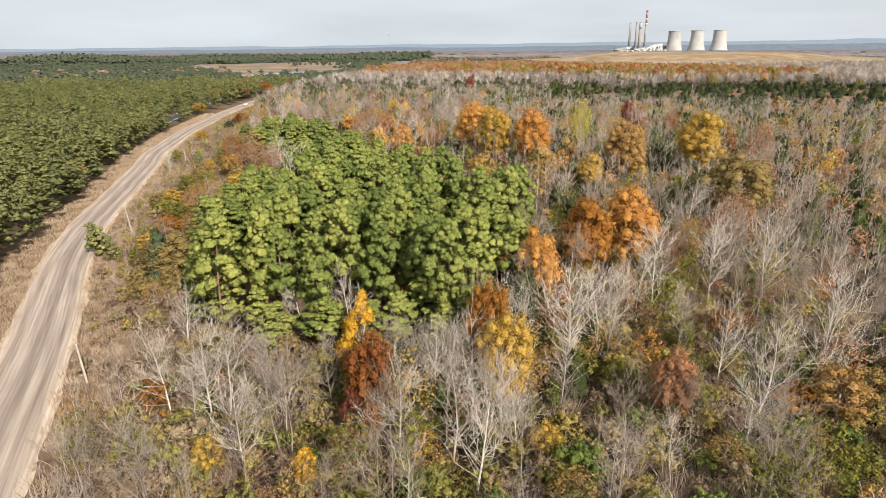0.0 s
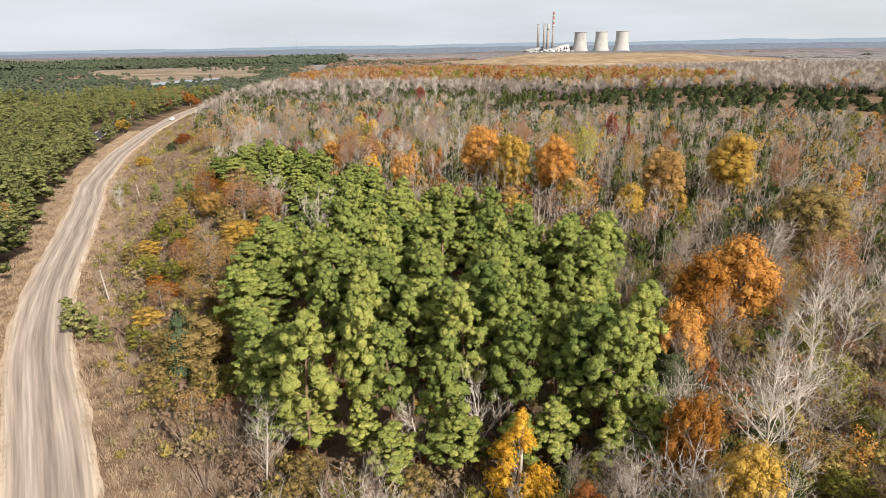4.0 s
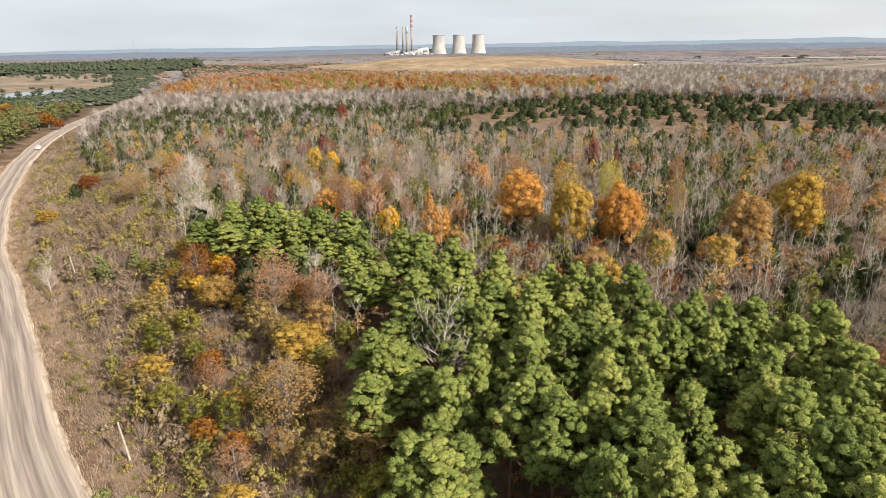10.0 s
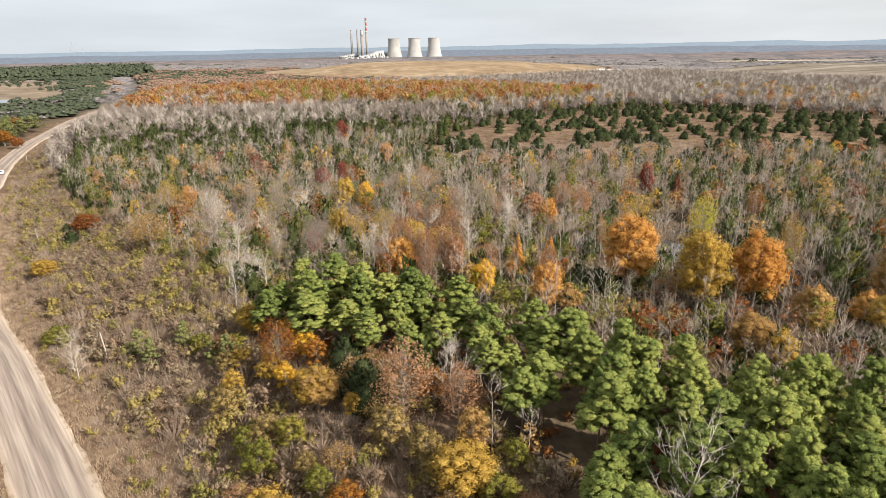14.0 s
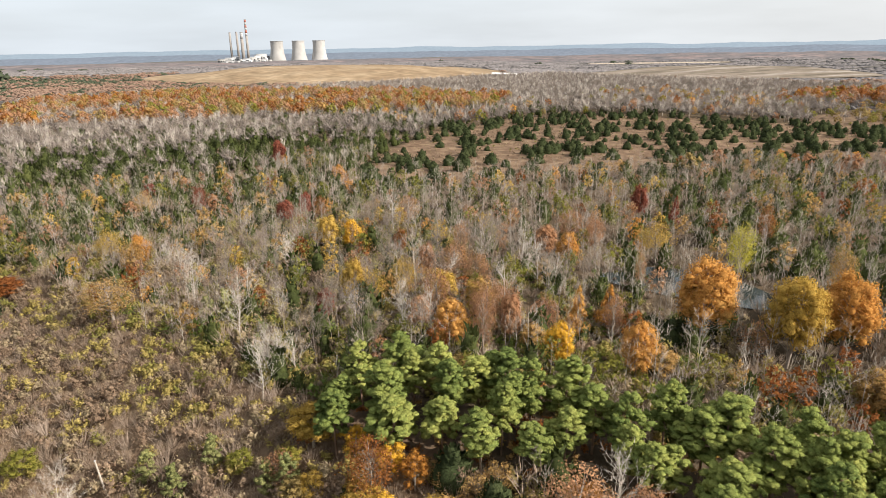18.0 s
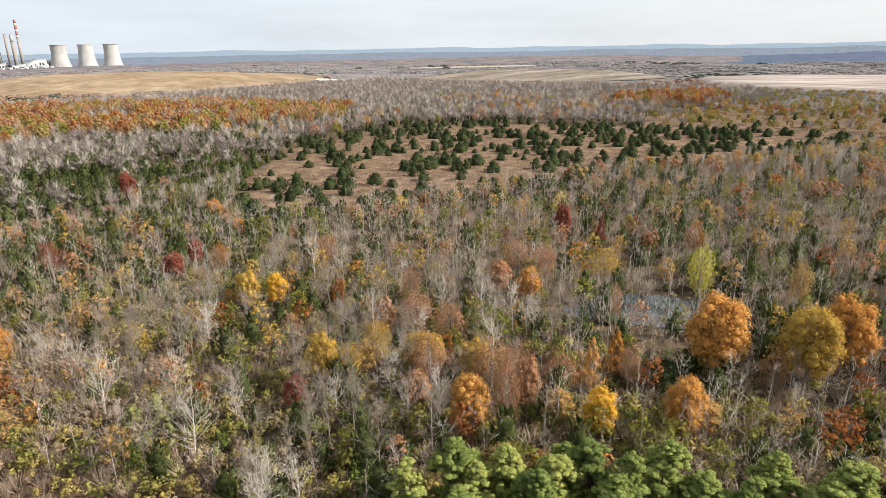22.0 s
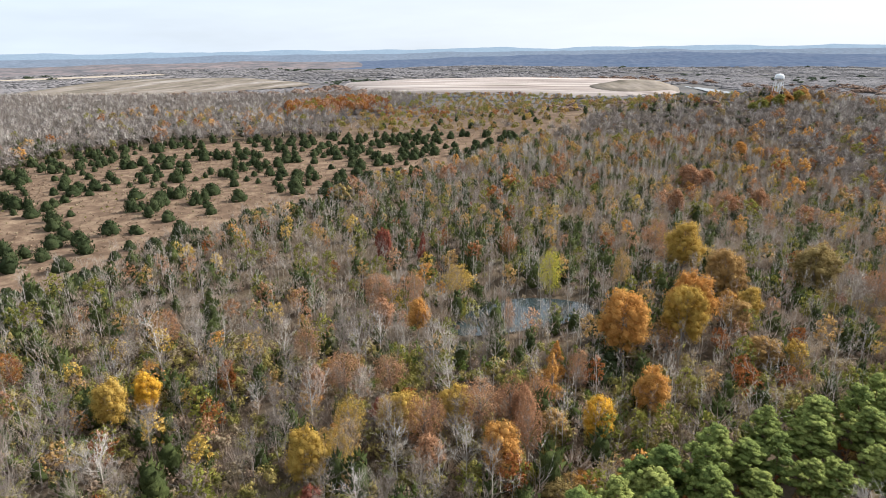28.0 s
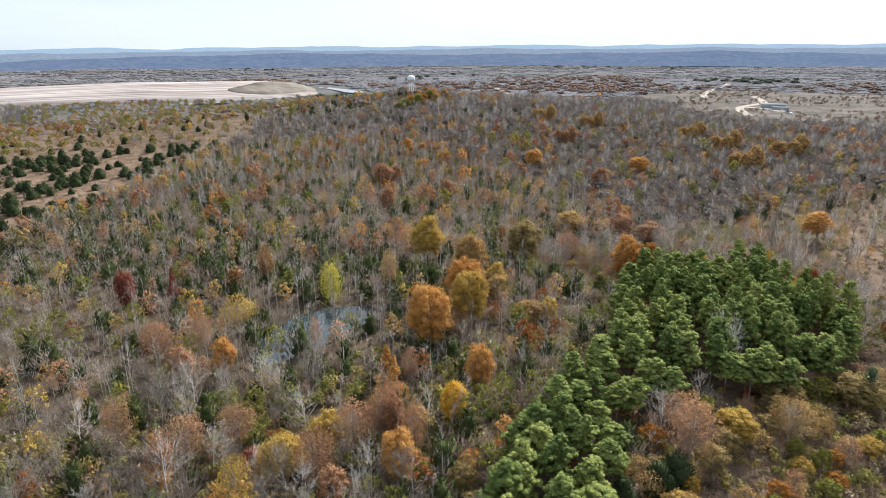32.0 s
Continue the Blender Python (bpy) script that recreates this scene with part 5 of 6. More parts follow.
# eastern scrub
p = jittered(330, -80, 860, 520, 11.0)
p = p[((p[:, 0] > 420) | inside(SCRUB_LAND, p[:, 0], p[:, 1])) & ~inside(CEDAR_FIELD, p[:, 0], p[:, 1]) & ~inside(ASH_FIELD, p[:, 0], p[:, 1])]
kind = rng.uniform(size=len(p)) + 0.4 * rumple(p[:, 0], p[:, 1], 50.0, 3.0)
size = rng.uniform(0.18, 0.62, len(p))
scrub_rows = np.column_stack([p, size * 1.2, size])
for colour, low, high in (("rust", -1, -0.05), ("tan", -0.05, 0.14), ("gold", 0.14, 0.16), ("ochre", 0.16, 0.4), ("olive", 0.4, 0.7)):
    scattered("scrub", LOW_CROWN, scrub_rows[(kind > low) & (kind <= high)], AUTUMN_LEAF[colour], "%s scrub on open brown land" % AUTUMN_WORDS[colour], "shrubs")
RUST_KNOLL = [(540, 378), (640, 345), (720, 350), (765, 410), (650, 470), (560, 440)]
p = jittered(530, 340, 770, 475, 9.5)
p = p[inside(RUST_KNOLL, p[:, 0], p[:, 1])]
knoll_tint, size = rng.uniform(size=len(p)), rng.uniform(0.7, 1.15, len(p))
knoll_rows = np.column_stack([p, size, size])
for colour, low, high in (("rust", 0, 0.35), ("salmon", 0.35, 0.6), ("brown", 0.6, 0.72), ("olive", 0.72, 0.85)):
    scattered("autumn_woods", LOW_CROWN, knoll_rows[(knoll_tint >= low) & (knoll_tint < high)], AUTUMN_LEAF[colour], "%s crowns at the edge of the bare woods" % AUTUMN_WORDS[colour], "autumn trees")
FAR_CEDAR = [cedar_model(np.random.default_rng(690 + k), 7.0, 5.5, 26, 1.8, False)[1] for k in range(4)]
scattered("cedar_thicket", FAR_CEDAR, rows[tint > 0.7] * [1, 1, 1.1, 1.1], CEDAR_LEAF, "dark cedars among far bare woods", "cedar trees")
for colour, x, y, tall, wide in WEST_AUTUMN:
    tagged(copy_thing(west_trees[colour], seated(x, y, wide / 9.0, tall / 16.0)), "", "")
for thing in west_trees.values():
    drop_original(thing)

# ---- cedars ----
CEDARS = [cedar_model(np.random.default_rng(620 + k), 5.0, 5.4, 330, 0.66) for k in range(5)]
cedar_things = [tree_thing("cedar_tree", make_mesh("cedar_trunk", *w, DARK_BARK), make_mesh("cedar_crown", *c, CEDAR_LEAF), "dark green conical red cedar standing in dry grass", "cedar tree", "cedars of the field") for w, c in CEDARS]
p = jittered(20, 160, 400, 505, 9.0)
clump = rumple(p[:, 0], p[:, 1], 9.0, 9.0) + 0.35 * rumple(p[:, 0], p[:, 1], 40.0, 1.0) + rng.uniform(-0.3, 0.3, len(p))
p = p[inside(CEDAR_FIELD, p[:, 0], p[:, 1]) & (clump > -0.25)]
p = p[rng.permutation(len(p))[:265]]
for k, (x, y) in enumerate(p):
    s = rng.uniform(0.55, 1.35)
    copy_thing(cedar_things[k % 5], seated(x, y, s * rng.uniform(0.9, 1.2), s * rng.uniform(0.8, 1.05)))
more = jittered(20, 160, 400, 505, 9.5)
more = more[inside(CEDAR_FIELD, more[:, 0], more[:, 1]) & (rumple(more[:, 0], more[:, 1], 11.0, 4.0) + rng.uniform(-0.4, 0.4, len(more)) > 0.3)]
size = rng.uniform(0.6, 1.25, len(more))
scattered("cedar_thicket", [cedar_model(np.random.default_rng(626 + k), 5.0, 5.2, 130, 0.85, False)[1] for k in range(5)], np.column_stack([more, size * 1.1, size]), CEDAR_LEAF, "clumps of dark green red cedars in dry grass", "cedar trees")
field_spots = jittered(20, 160, 400, 505, 4.3)
field_spots = field_spots[inside(CEDAR_FIELD, field_spots[:, 0], field_spots[:, 1])]
bushy = rumple(field_spots[:, 0], field_spots[:, 1], 16.0, 5.0) + rng.uniform(-0.6, 0.6, len(field_spots))
# hedge of cedars along the south edge, and a few more over the open land
for a, b in (((118, 316), (150, 294)), ((150, 294), (192, 280)), ((192, 280), (238, 249)), ((34, 350), (82, 333)), ((345, 300), (372, 240))):
    for s in np.arange(0, 1, 4.6 / math.hypot(b[0] - a[0], b[1] - a[1])):
        if rng.uniform() < 0.5:
            k = rng.uniform(0.7, 1.35)
            copy_thing(cedar_things[int(rng.integers(0, 5))], seated(a[0] + (b[0] - a[0]) * s + rng.normal(0, 2.2), a[1] + (b[1] - a[1]) * s + rng.normal(0, 2.2), k, k))
for x, y in rng.uniform([365, 160], [560, 420], (36, 2)):
    if inside(SCRUB_LAND, np.array([x]), np.array([y]))[0]:
        k = rng.uniform(0.6, 1.2)
        copy_thing(cedar_things[int(rng.integers(0, 5))], seated(x, y, k, k))
# single evergreens in the scrub and woods
for x, y, s in ((11.2, 89.0, 1.9), (-102, 306, 1.0), (-104, 319, 0.8), (-53.2, 189.6, 1.2), (-64.5, 197, 0.7), (-53.1, 181, 1.2), (-53, 176.4, 1.3), (1.4, 197.9, 1.3), (4.2, 195.3, 1.2)):
    tagged(copy_thing(cedar_things[int(rng.integers(0, 5))], seated(x, y, s, s)), "dark green cedar among scrub and bare trees", "cedar tree", "cedars of the woods")
for thing in cedar_things:
    drop_original(thing)
w, c = cedar_model(np.random.default_rng(640), 12.0, 6.0, 900, 0.55)
spruce = tree_thing("spruce_tree", make_mesh("spruce_trunk", *w, PINE_BARK), make_mesh("spruce_crown", *c, SPRUCE_LEAF), "blue-green conical spruce at the edge of the pines", "spruce tree", "")
spruce.matrix_basis = seated(-51, 112, 0.85, 0.95)
strip_pines = pine_variants(3, YOUNG_PINE_LEAF, "small green pine in roadside scrub", "roadside pines", 660, 7.0, 0.8, 2.4, 16, 5, 0.8, 15, 0.3)
for k, (x, y, s) in enumerate(((-74.7, 133, 1.05), (-71.9, 131, 1.0), (-68.5, 128, 0.8), (-77, 218, 0.9), (-85.5, 223.4, 0.9), (-83.2, 216.7, 0.95), (-72.8, 207.2, 0.9), (-70.3, 204.9, 1.0), (-60.5, 261, 1.1), (-64, 263, 1.0), (-57, 258, 0.8))):
    copy_thing(strip_pines[k % 3], seated(x, y, s, s))
for thing in strip_pines:
    drop_original(thing)
# cedars under the bare woods
WOOD_CEDARS = [cedar_model(np.random.default_rng(680 + k), 6.0, 4.4, 90, 0.95, False)[1] for k in range(5)]
p = jittered(-110, 60, 330, 620, 6.0)
d, stand, field, pond, strip, wood = zone(p[:, 0], p[:, 1])
likely = 0.31 + 0.26 * rumple(p[:, 0], p[:, 1], 26.0, 6.0) + 0.95 * ((p[:, 1] > 330) & (p[:, 1] < 540) & (p[:, 0] < 110 - 0.1 * p[:, 1])) + 0.15 * ((p[:, 1] > 200) & (p[:, 1] < 330) & (p[:, 0] > -60) & (p[:, 0] < 120))
p = p[wood & (rng.uniform(size=len(p)) < likely) & clear_of_autumn(p[:, 0], p[:, 1], 0.3)]
size = rng.uniform(0.5, 1.35, len(p))
rows = np.column_stack([p, size, size * rng.uniform(0.9, 1.2, len(p))])
closest = (p[:, 1] < 128) & (p[:, 0] < 62)
FINE_CEDARS = [cedar_model(np.random.default_rng(686 + k), 5.0, 4.0, 420, 0.42)[1] for k in range(4)]
scattered("cedar_thicket", FINE_CEDARS, rows[closest & (rng.uniform(size=len(p)) < 0.6)] * [1, 1, 0.85, 0.85], WOOD_CEDAR_LEAF, "dark green cedars among close undergrowth", "cedar trees")
scattered("cedar_thicket", WOOD_CEDARS, rows[~closest], WOOD_CEDAR_LEAF, "dark green cedars scattered under bare trees", "cedar trees")

# ---- scrub and undergrowth ----
SHRUBS = [shrub_model(np.random.default_rng(700 + k), 2.5, 3.2, 0, 84, 0.36, 0.42) for k in range(6)]
LOW_SHRUBS = [shrub_model(np.random.default_rng(710 + k), 2.0, 3.4, 0, 24, 0.62, 0.4)[1] for k in range(5)]
BRUSHES = [shrub_model(np.random.default_rng(720 + k), 2.9, 3.6, 52, 0, 0.9)[0] for k in range(6)]
p = np.concatenate([jittered(-110, 45, 62, 345, 1.95), jittered(-150, 250, -110, 460, 2.1), jittered(-110, 345, -88, 400, 2.1), jittered(-152, 460, -100, 860, 4.2)])
d, stand, field, pond, strip, wood = zone(p[:, 0], p[:, 1])
close = (strip | wood) & (d > 7.5) & ((p[:, 0] < 62) & ((p[:, 1] < 130) | (p[:, 0] < 14))) & (strip | (p[:, 1] < 345))
gap = rumple(p[:, 0], p[:, 1], 8.0, 8.0)
p, strip = p[close & (gap < 0.8)], strip[close & (gap < 0.8)]
d = east_of_road(p[:, 0], p[:, 1])
kind = rng.uniform(size=len(p)) * np.where(strip, 0.74, 1.0) + np.where(strip, 0.27, 0.0) + 0.2 * rumple(p[:, 0], p[:, 1], 12.0, 2.5)
size = rng.uniform(0.5, 1.35, len(p)) * np.where(d < 14, 0.55, 1.0) * np.where(strip, 1.25, rng.uniform(1.0, 1.55, len(p)))
rows = np.column_stack([p, size, size * rng.uniform(0.8, 1.2, len(p))])
leafy = [s[1] for s in SHRUBS]
fine_leafy = [shrub_model(np.random.default_rng(750 + k), 2.5, 3.2, 0, 170, 0.25, 0.4)[1] for k in range(6)]
closest = (p[:, 1] < 128) & ~((p[:, 1] < 70) & (p[:, 0] > 60))
for words, low, high in (("green", -1, 0.07), ("olive-green", 0.07, 0.31), ("yellowing", 0.31, 0.46), ("straw-coloured", 0.46, 0.56), ("brown", 0.56, 0.7)):
    pick = (kind > low) & (kind <= high)
    scattered("undergrowth", fine_leafy, rows[pick & closest], SCRUB[words], "%s leafy undergrowth and scrub" % words, "shrubs")
    scattered("undergrowth", leafy, rows[pick & ~closest], SCRUB[words], "%s leafy undergrowth and scrub" % words, "shrubs")
floor_spots = jittered(-72, 72, 26, 226, 2.6)
floor_spots = floor_spots[inside(PINE_STAND, floor_spots[:, 0], floor_spots[:, 1])]
pick = rng.uniform(size=len(floor_spots))
floor_rows = np.column_stack([floor_spots, rng.uniform(0.5, 1.2, len(floor_spots)), rng.uniform(0.4, 1.1, len(floor_spots))])
for words, low, high in (("rust-brown", 0, 0.25), ("tan", 0.25, 0.45), ("golden-brown", 0.45, 0.52)):
    leaf_kind = {"rust-brown": "rust", "tan": "tan", "golden-brown": "gold"}[words]
    scattered("undergrowth", leafy, floor_rows[(pick >= low) & (pick < high)], AUTUMN_LEAF[leaf_kind], "%s undergrowth and litter below the pines" % words, "shrubs")
scattered("brush", BRUSHES, rows[kind > 0.62], TWIGS, "grey-brown leafless brush", "shrubs")
for words, low, high in (("brown", 0.12, 2), ("straw-coloured", -0.3, 0.12), ("olive-green", -0.62, -0.46)):
    rows = field_spots[(bushy > low) & (bushy < high)]
    size = rng.uniform(0.3, 0.75, len(rows))
    scattered("undergrowth", LOW_SHRUBS, np.column_stack([rows, size * 1.3, size]), SCRUB[words], "low %s bushes in the cedar field" % words, "shrubs")
p = np.concatenate([jittered(-110, 40, 330, 340, 4.4), jittered(-110, 340, 330, 620, 6.2), jittered(-60, -260, 330, 40, 5.4)])
d, stand, field, pond, strip, wood = zone(p[:, 0], p[:, 1])
p = p[wood & ~((p[:, 0] < 62) & (p[:, 1] > 45) & ((p[:, 1] < 130) | ((p[:, 0] < 14) & (p[:, 1] < 345))))]
kind = rng.uniform(size=len(p))
size = rng.uniform(0.7, 1.5, len(p))
rows = np.column_stack([p, size, size])
for words, low, high in (("green", 0, 0.09), ("olive-green", 0.09, 0.27), ("straw-coloured", 0.27, 0.38), ("brown", 0.38, 0.62), ("yellowing", 0.62, 0.65)):
    scattered("undergrowth", LOW_SHRUBS, rows[(kind >= low) & (kind < high)], SCRUB[words], "%s undergrowth of the bare woods" % words, "shrubs")
scattered("brush", BRUSHES, rows[kind > 0.65] * [1, 1, 1.4, 1.3], TWIGS, "grey-brown leafless brush", "shrubs")
# small saplings that still hold leaves
p = np.concatenate([jittered(-100, 50, 330, 420, 6.6), jittered(-40, -230, 330, 50, 8.0)])
d, stand, field, pond, strip, wood = zone(p[:, 0], p[:, 1])
p = p[wood & clear_of_autumn(p[:, 0], p[:, 1], 0.3)]
kind = rng.uniform(size=len(p))
THIN_CROWN = [crown_model(np.random.default_rng(730 + k), 9.0, 4.5, 14, 14, 0.6, "round")[1] for k in range(5)]
FINE_CROWN = [crown_model(np.random.default_rng(760 + k), 9.0, 4.5, 24, 26, 0.28, "round")[1] for k in range(5)]
closest = (p[:, 1] < 128) & (p[:, 0] < 62)
size = rng.uniform(0.6, 1.2, len(p))
rows = np.column_stack([p, size, size])
for colour, low, high in (("salmon", 0, 0.08), ("rust", 0.08, 0.11), ("orange", 0.11, 0.135), ("gold", 0.135, 0.165), ("tan", 0.165, 0.25), ("olive", 0.25, 0.37), ("red", 0.4, 0.405)):
    pick = (kind >= low) & (kind < high)
    scattered("saplings", FINE_CROWN, rows[pick & closest], AUTUMN_LEAF[colour], "thin saplings with %s leaves" % AUTUMN_WORDS[colour], "saplings")
    scattered("saplings", THIN_CROWN, rows[pick & ~closest], AUTUMN_LEAF[colour], "thin saplings with %s leaves" % AUTUMN_WORDS[colour], "saplings")
# dry grass of verge and clearings
q = rng.uniform([-175, 40], [-20, 420], (120000, 2))
d = east_of_road(q[:, 0], q[:, 1])
q = q[((d > 4.9) & (d < 13)) | ((d < -4.9) & (d > -12.5)) | ((d > 13) & (d < 45) & (rng.uniform(size=len(q)) < 0.3))]
q = q[~inside(PINE_STAND, q[:, 0], q[:, 1])][:32000]
TUFTS = [blades(np.column_stack([r.normal(0, 0.3, (9, 2)), np.zeros(9)]), unit(r.normal(0, 0.35, (9, 3)) + [0, 0, 1]), 0.85, 0.07, r) for r in (np.random.default_rng(740 + k) for k in range(4))]
size = rng.uniform(0.5, 1.3, len(q))
scattered("grass", TUFTS, np.column_stack([q, size, size]), DRY_GRASS, "tan dry grass along the road verges", "grass")


# ---- power station ----
def cooling_tower(x, y):
    root = tagged(new("cooling_tower"), "pale grey concrete hyperbolic cooling tower", "cooling tower", "cooling towers")
    h, waist = 86.0, 0.82
    prof = []
    for z in np.linspace(0, 1, 22):
        r = 26 * math.sqrt(1 + ((z - waist) / 0.9) ** 2)
        prof.append((r, 7 + z * (h - 7)))
    shell = revolve(prof, 48, closed=False)
    inner = revolve([(r - 1.2, z) for r, z in reversed(prof)], 48, closed=False)
    part("shell", make_mesh("tower_shell", *merged([shell, inner]), CONCRETE, smooth=True), root)
    rim = prof[-1][0]
    part("rim", make_mesh("tower_rim", *revolve([(rim - 1.4, h - 1), (rim + 1.0, h - 1), (rim + 1.0, h + 0.6), (rim - 1.4, h + 0.6), (rim - 1.4, h - 1)], 48, closed=False), CONCRETE), root, "thick concrete rim")
    a = np.arange(36) * 2 * math.pi / 36
    foot, head = prof[0][0] + 2.5, prof[0][0]
    bottom = np.stack([np.cos(a) * foot, np.sin(a) * foot, 0 * a - 1], 1)
    for turn in (0.087, -0.087):
        top = np.stack([np.cos(a + turn) * head, np.sin(a + turn) * head, 0 * a + 7.3], 1)
        part("columns", make_mesh("tower_columns", *tubes(bottom, top, 0.5, 0.5, 5), CONCRETE), root, "slanting concrete columns")
    root.matrix_basis = Matrix.Translation((x, y, float(height(x, y))))


def chimney(x, y, tall, r0, r1, bands):
    root = tagged(new("chimney"), "tall concrete chimney with red and white bands" if len(bands) > 1 else "tall grey concrete chimney", "chimney", "power station chimneys")
    cuts = [0.0] + [1 - b for b in bands] + [1.0]
    for k, (a, b) in enumerate(zip(cuts, cuts[1:])):
        ra, rb = r0 + (r1 - r0) * a, r0 + (r1 - r0) * b
        red = len(bands) > 1 and k > 0 and (len(cuts) - k) % 2 == 0
        material = RED_PAINT if red else (PLANT_WHITE if bands and k > 0 else STACK)
        part("band" if k else "shaft", make_mesh("chimney_piece", *revolve([(ra, a * tall), (rb, b * tall)], 24, closed=True), material, smooth=False), root)
    part("cap", make_mesh("chimney_cap", *revolve([(r1 + 0.4, tall), (r1 + 0.4, tall + 1.2), (r1 * 0.8, tall + 1.2), (r1 * 0.8, tall - 2)], 24, closed=False), DARK_BARK), root, "sooty rim")
    root.matrix_basis = Matrix.Translation((x, y, float(height(x, y)) - 1))


def plant_block(x, y, w, d, h, material, label):
    root = tagged(new("plant_building"), label, "industrial building", "power station buildings")
    part("building_shell", make_mesh("plant_shell", *box(-w / 2, -d / 2, 0, w / 2, d / 2, h), material), root)
    part("roof", make_mesh("plant_roof", *box(-w / 2 - 0.6, -d / 2 - 0.6, h, w / 2 + 0.6, d / 2 + 0.6, h + 1.2), GREY_STEEL), root)
    for k in range(int(w // 9)):
        part("window", make_mesh("plant_window", *box(-w / 2 + 3 + 9 * k, -d / 2 - 0.25, h * 0.45, -w / 2 + 8 + 9 * k, -d / 2 - 0.05, h * 0.7), DARK_GLASS), root)
    root.matrix_basis = Matrix.Translation((x, y, float(height(x, y)) - 1)) @ pose(0, 0, 0, 0, 0, -20)


def from_overlook(azimuth, far):
    """A far place by its bearing from the overlook above the road."""
    return -45 + far * math.sin(radians(azimuth)), 60 + far * math.cos(radians(azimuth))


for bearing in (20.62, 22.38, 24.08):
    cooling_tower(*from_overlook(bearing, 2950))
chimney(*from_overlook(17.0, 2990), 123, 5.2, 3.9, ())
chimney(*from_overlook(17.52, 2970), 125, 5.2, 3.9, ())
chimney(*from_overlook(17.86, 2900), 122, 7.0, 5.6, (0.2,))
chimney(*from_overlook(18.28, 2960), 174, 5.6, 4.2, (0.36, 0.3, 0.24, 0.18, 0.12, 0.06))
for bearing, far, w, d, h, material in ((16.2, 2900, 40, 30, 17, CONCRETE), (16.75, 2930, 36, 30, 22, PLANT_WHITE), (17.25, 2940, 30, 40, 26, GREY_STEEL), (17.7, 2870, 24, 30, 16, PLANT_WHITE), (18.1, 2890, 30, 30, 20, GREY_STEEL), (18.6, 2910, 34, 40, 25, CONCRETE), (18.95, 2930, 26, 30, 31, PLANT_WHITE), (19.3, 2960, 44, 40, 36, PLANT_WHITE), (19.75, 2990, 26, 30, 27, GREY_STEEL)):
    plant_block(*from_overlook(bearing, far), w, d, h, material, "pale boxy power station building at the foot of chimneys")


# ---- far masts ----
def guyed_mast(x, y, tall):
    root = tagged(new("radio_mast"), "thin guyed steel radio mast on the horizon", "radio mast", "radio masts")
    part("mast", make_mesh("mast_pole", *tubes([[0, 0, 0]], [[0, 0, tall]], 1.0, 0.7, 4), GREY_STEEL), root)
    for k in range(3):
        a = 2.1 * k
        part("guy_wire", make_mesh("guy_wire", *tubes([[math.cos(a) * tall * 0.5, math.sin(a) * tall * 0.5, 0]], [[0, 0, tall * 0.85]], 0.12, 0.12, 3), GREY_STEEL), root)
    root.matrix_basis = Matrix.Translation((x, y, float(height(x, y))))


# ---- water tower ----
def water_tower(x, y):
    root = tagged(new("water_tower"), "white elevated water tank on steel legs above trees", "water tower")
    tank = [(0.3, 18.2), (2.6, 18.6), (4.6, 20.0), (5.3, 21.6), (5.3, 24.8), (4.7, 26.2), (2.9, 27.3), (0.4, 27.7)]
    part("tank", make_mesh("tank", *revolve(tank, 28), WHITE_PAINT, smooth=True), root)
    part("walkway", make_mesh("walkway", *revolve([(5.3, 21.4), (6.2, 21.4), (6.2, 22.4), (6.1, 22.4), (6.1, 21.6), (5.3, 21.6)], 28, closed=False), GREY_STEEL), root)
    a = np.arange(6) * math.pi / 3
    for k in range(6):
        part("leg", make_mesh("leg", *tubes([[math.cos(a[k]) * 6.4, math.sin(a[k]) * 6.4, 0]], [[math.cos(a[k]) * 5.0, math.sin(a[k]) * 5.0, 20.5]], 0.34, 0.3, 8), WHITE_PAINT), root)
    for z, rr in ((7.0, 5.93), (13.5, 5.5)):
        ring = np.stack([np.cos(a) * rr, np.sin(a) * rr, 0 * a + z], 1)
        part("brace", make_mesh("brace", *tubes(ring, np.roll(ring, -1, 0), 0.14, 0.14, 5), WHITE_PAINT), root)
    part("riser", make_mesh("riser", *tubes([[0, 0, 0]], [[0, 0, 18.5]], 0.8, 0.8, 10), WHITE_PAINT), root, "central riser pipe")
    root.matrix_basis = Matrix.Translation((x, y, float(height(x, y)) - 0.3)) @ Matrix.Scale(0.76, 4)


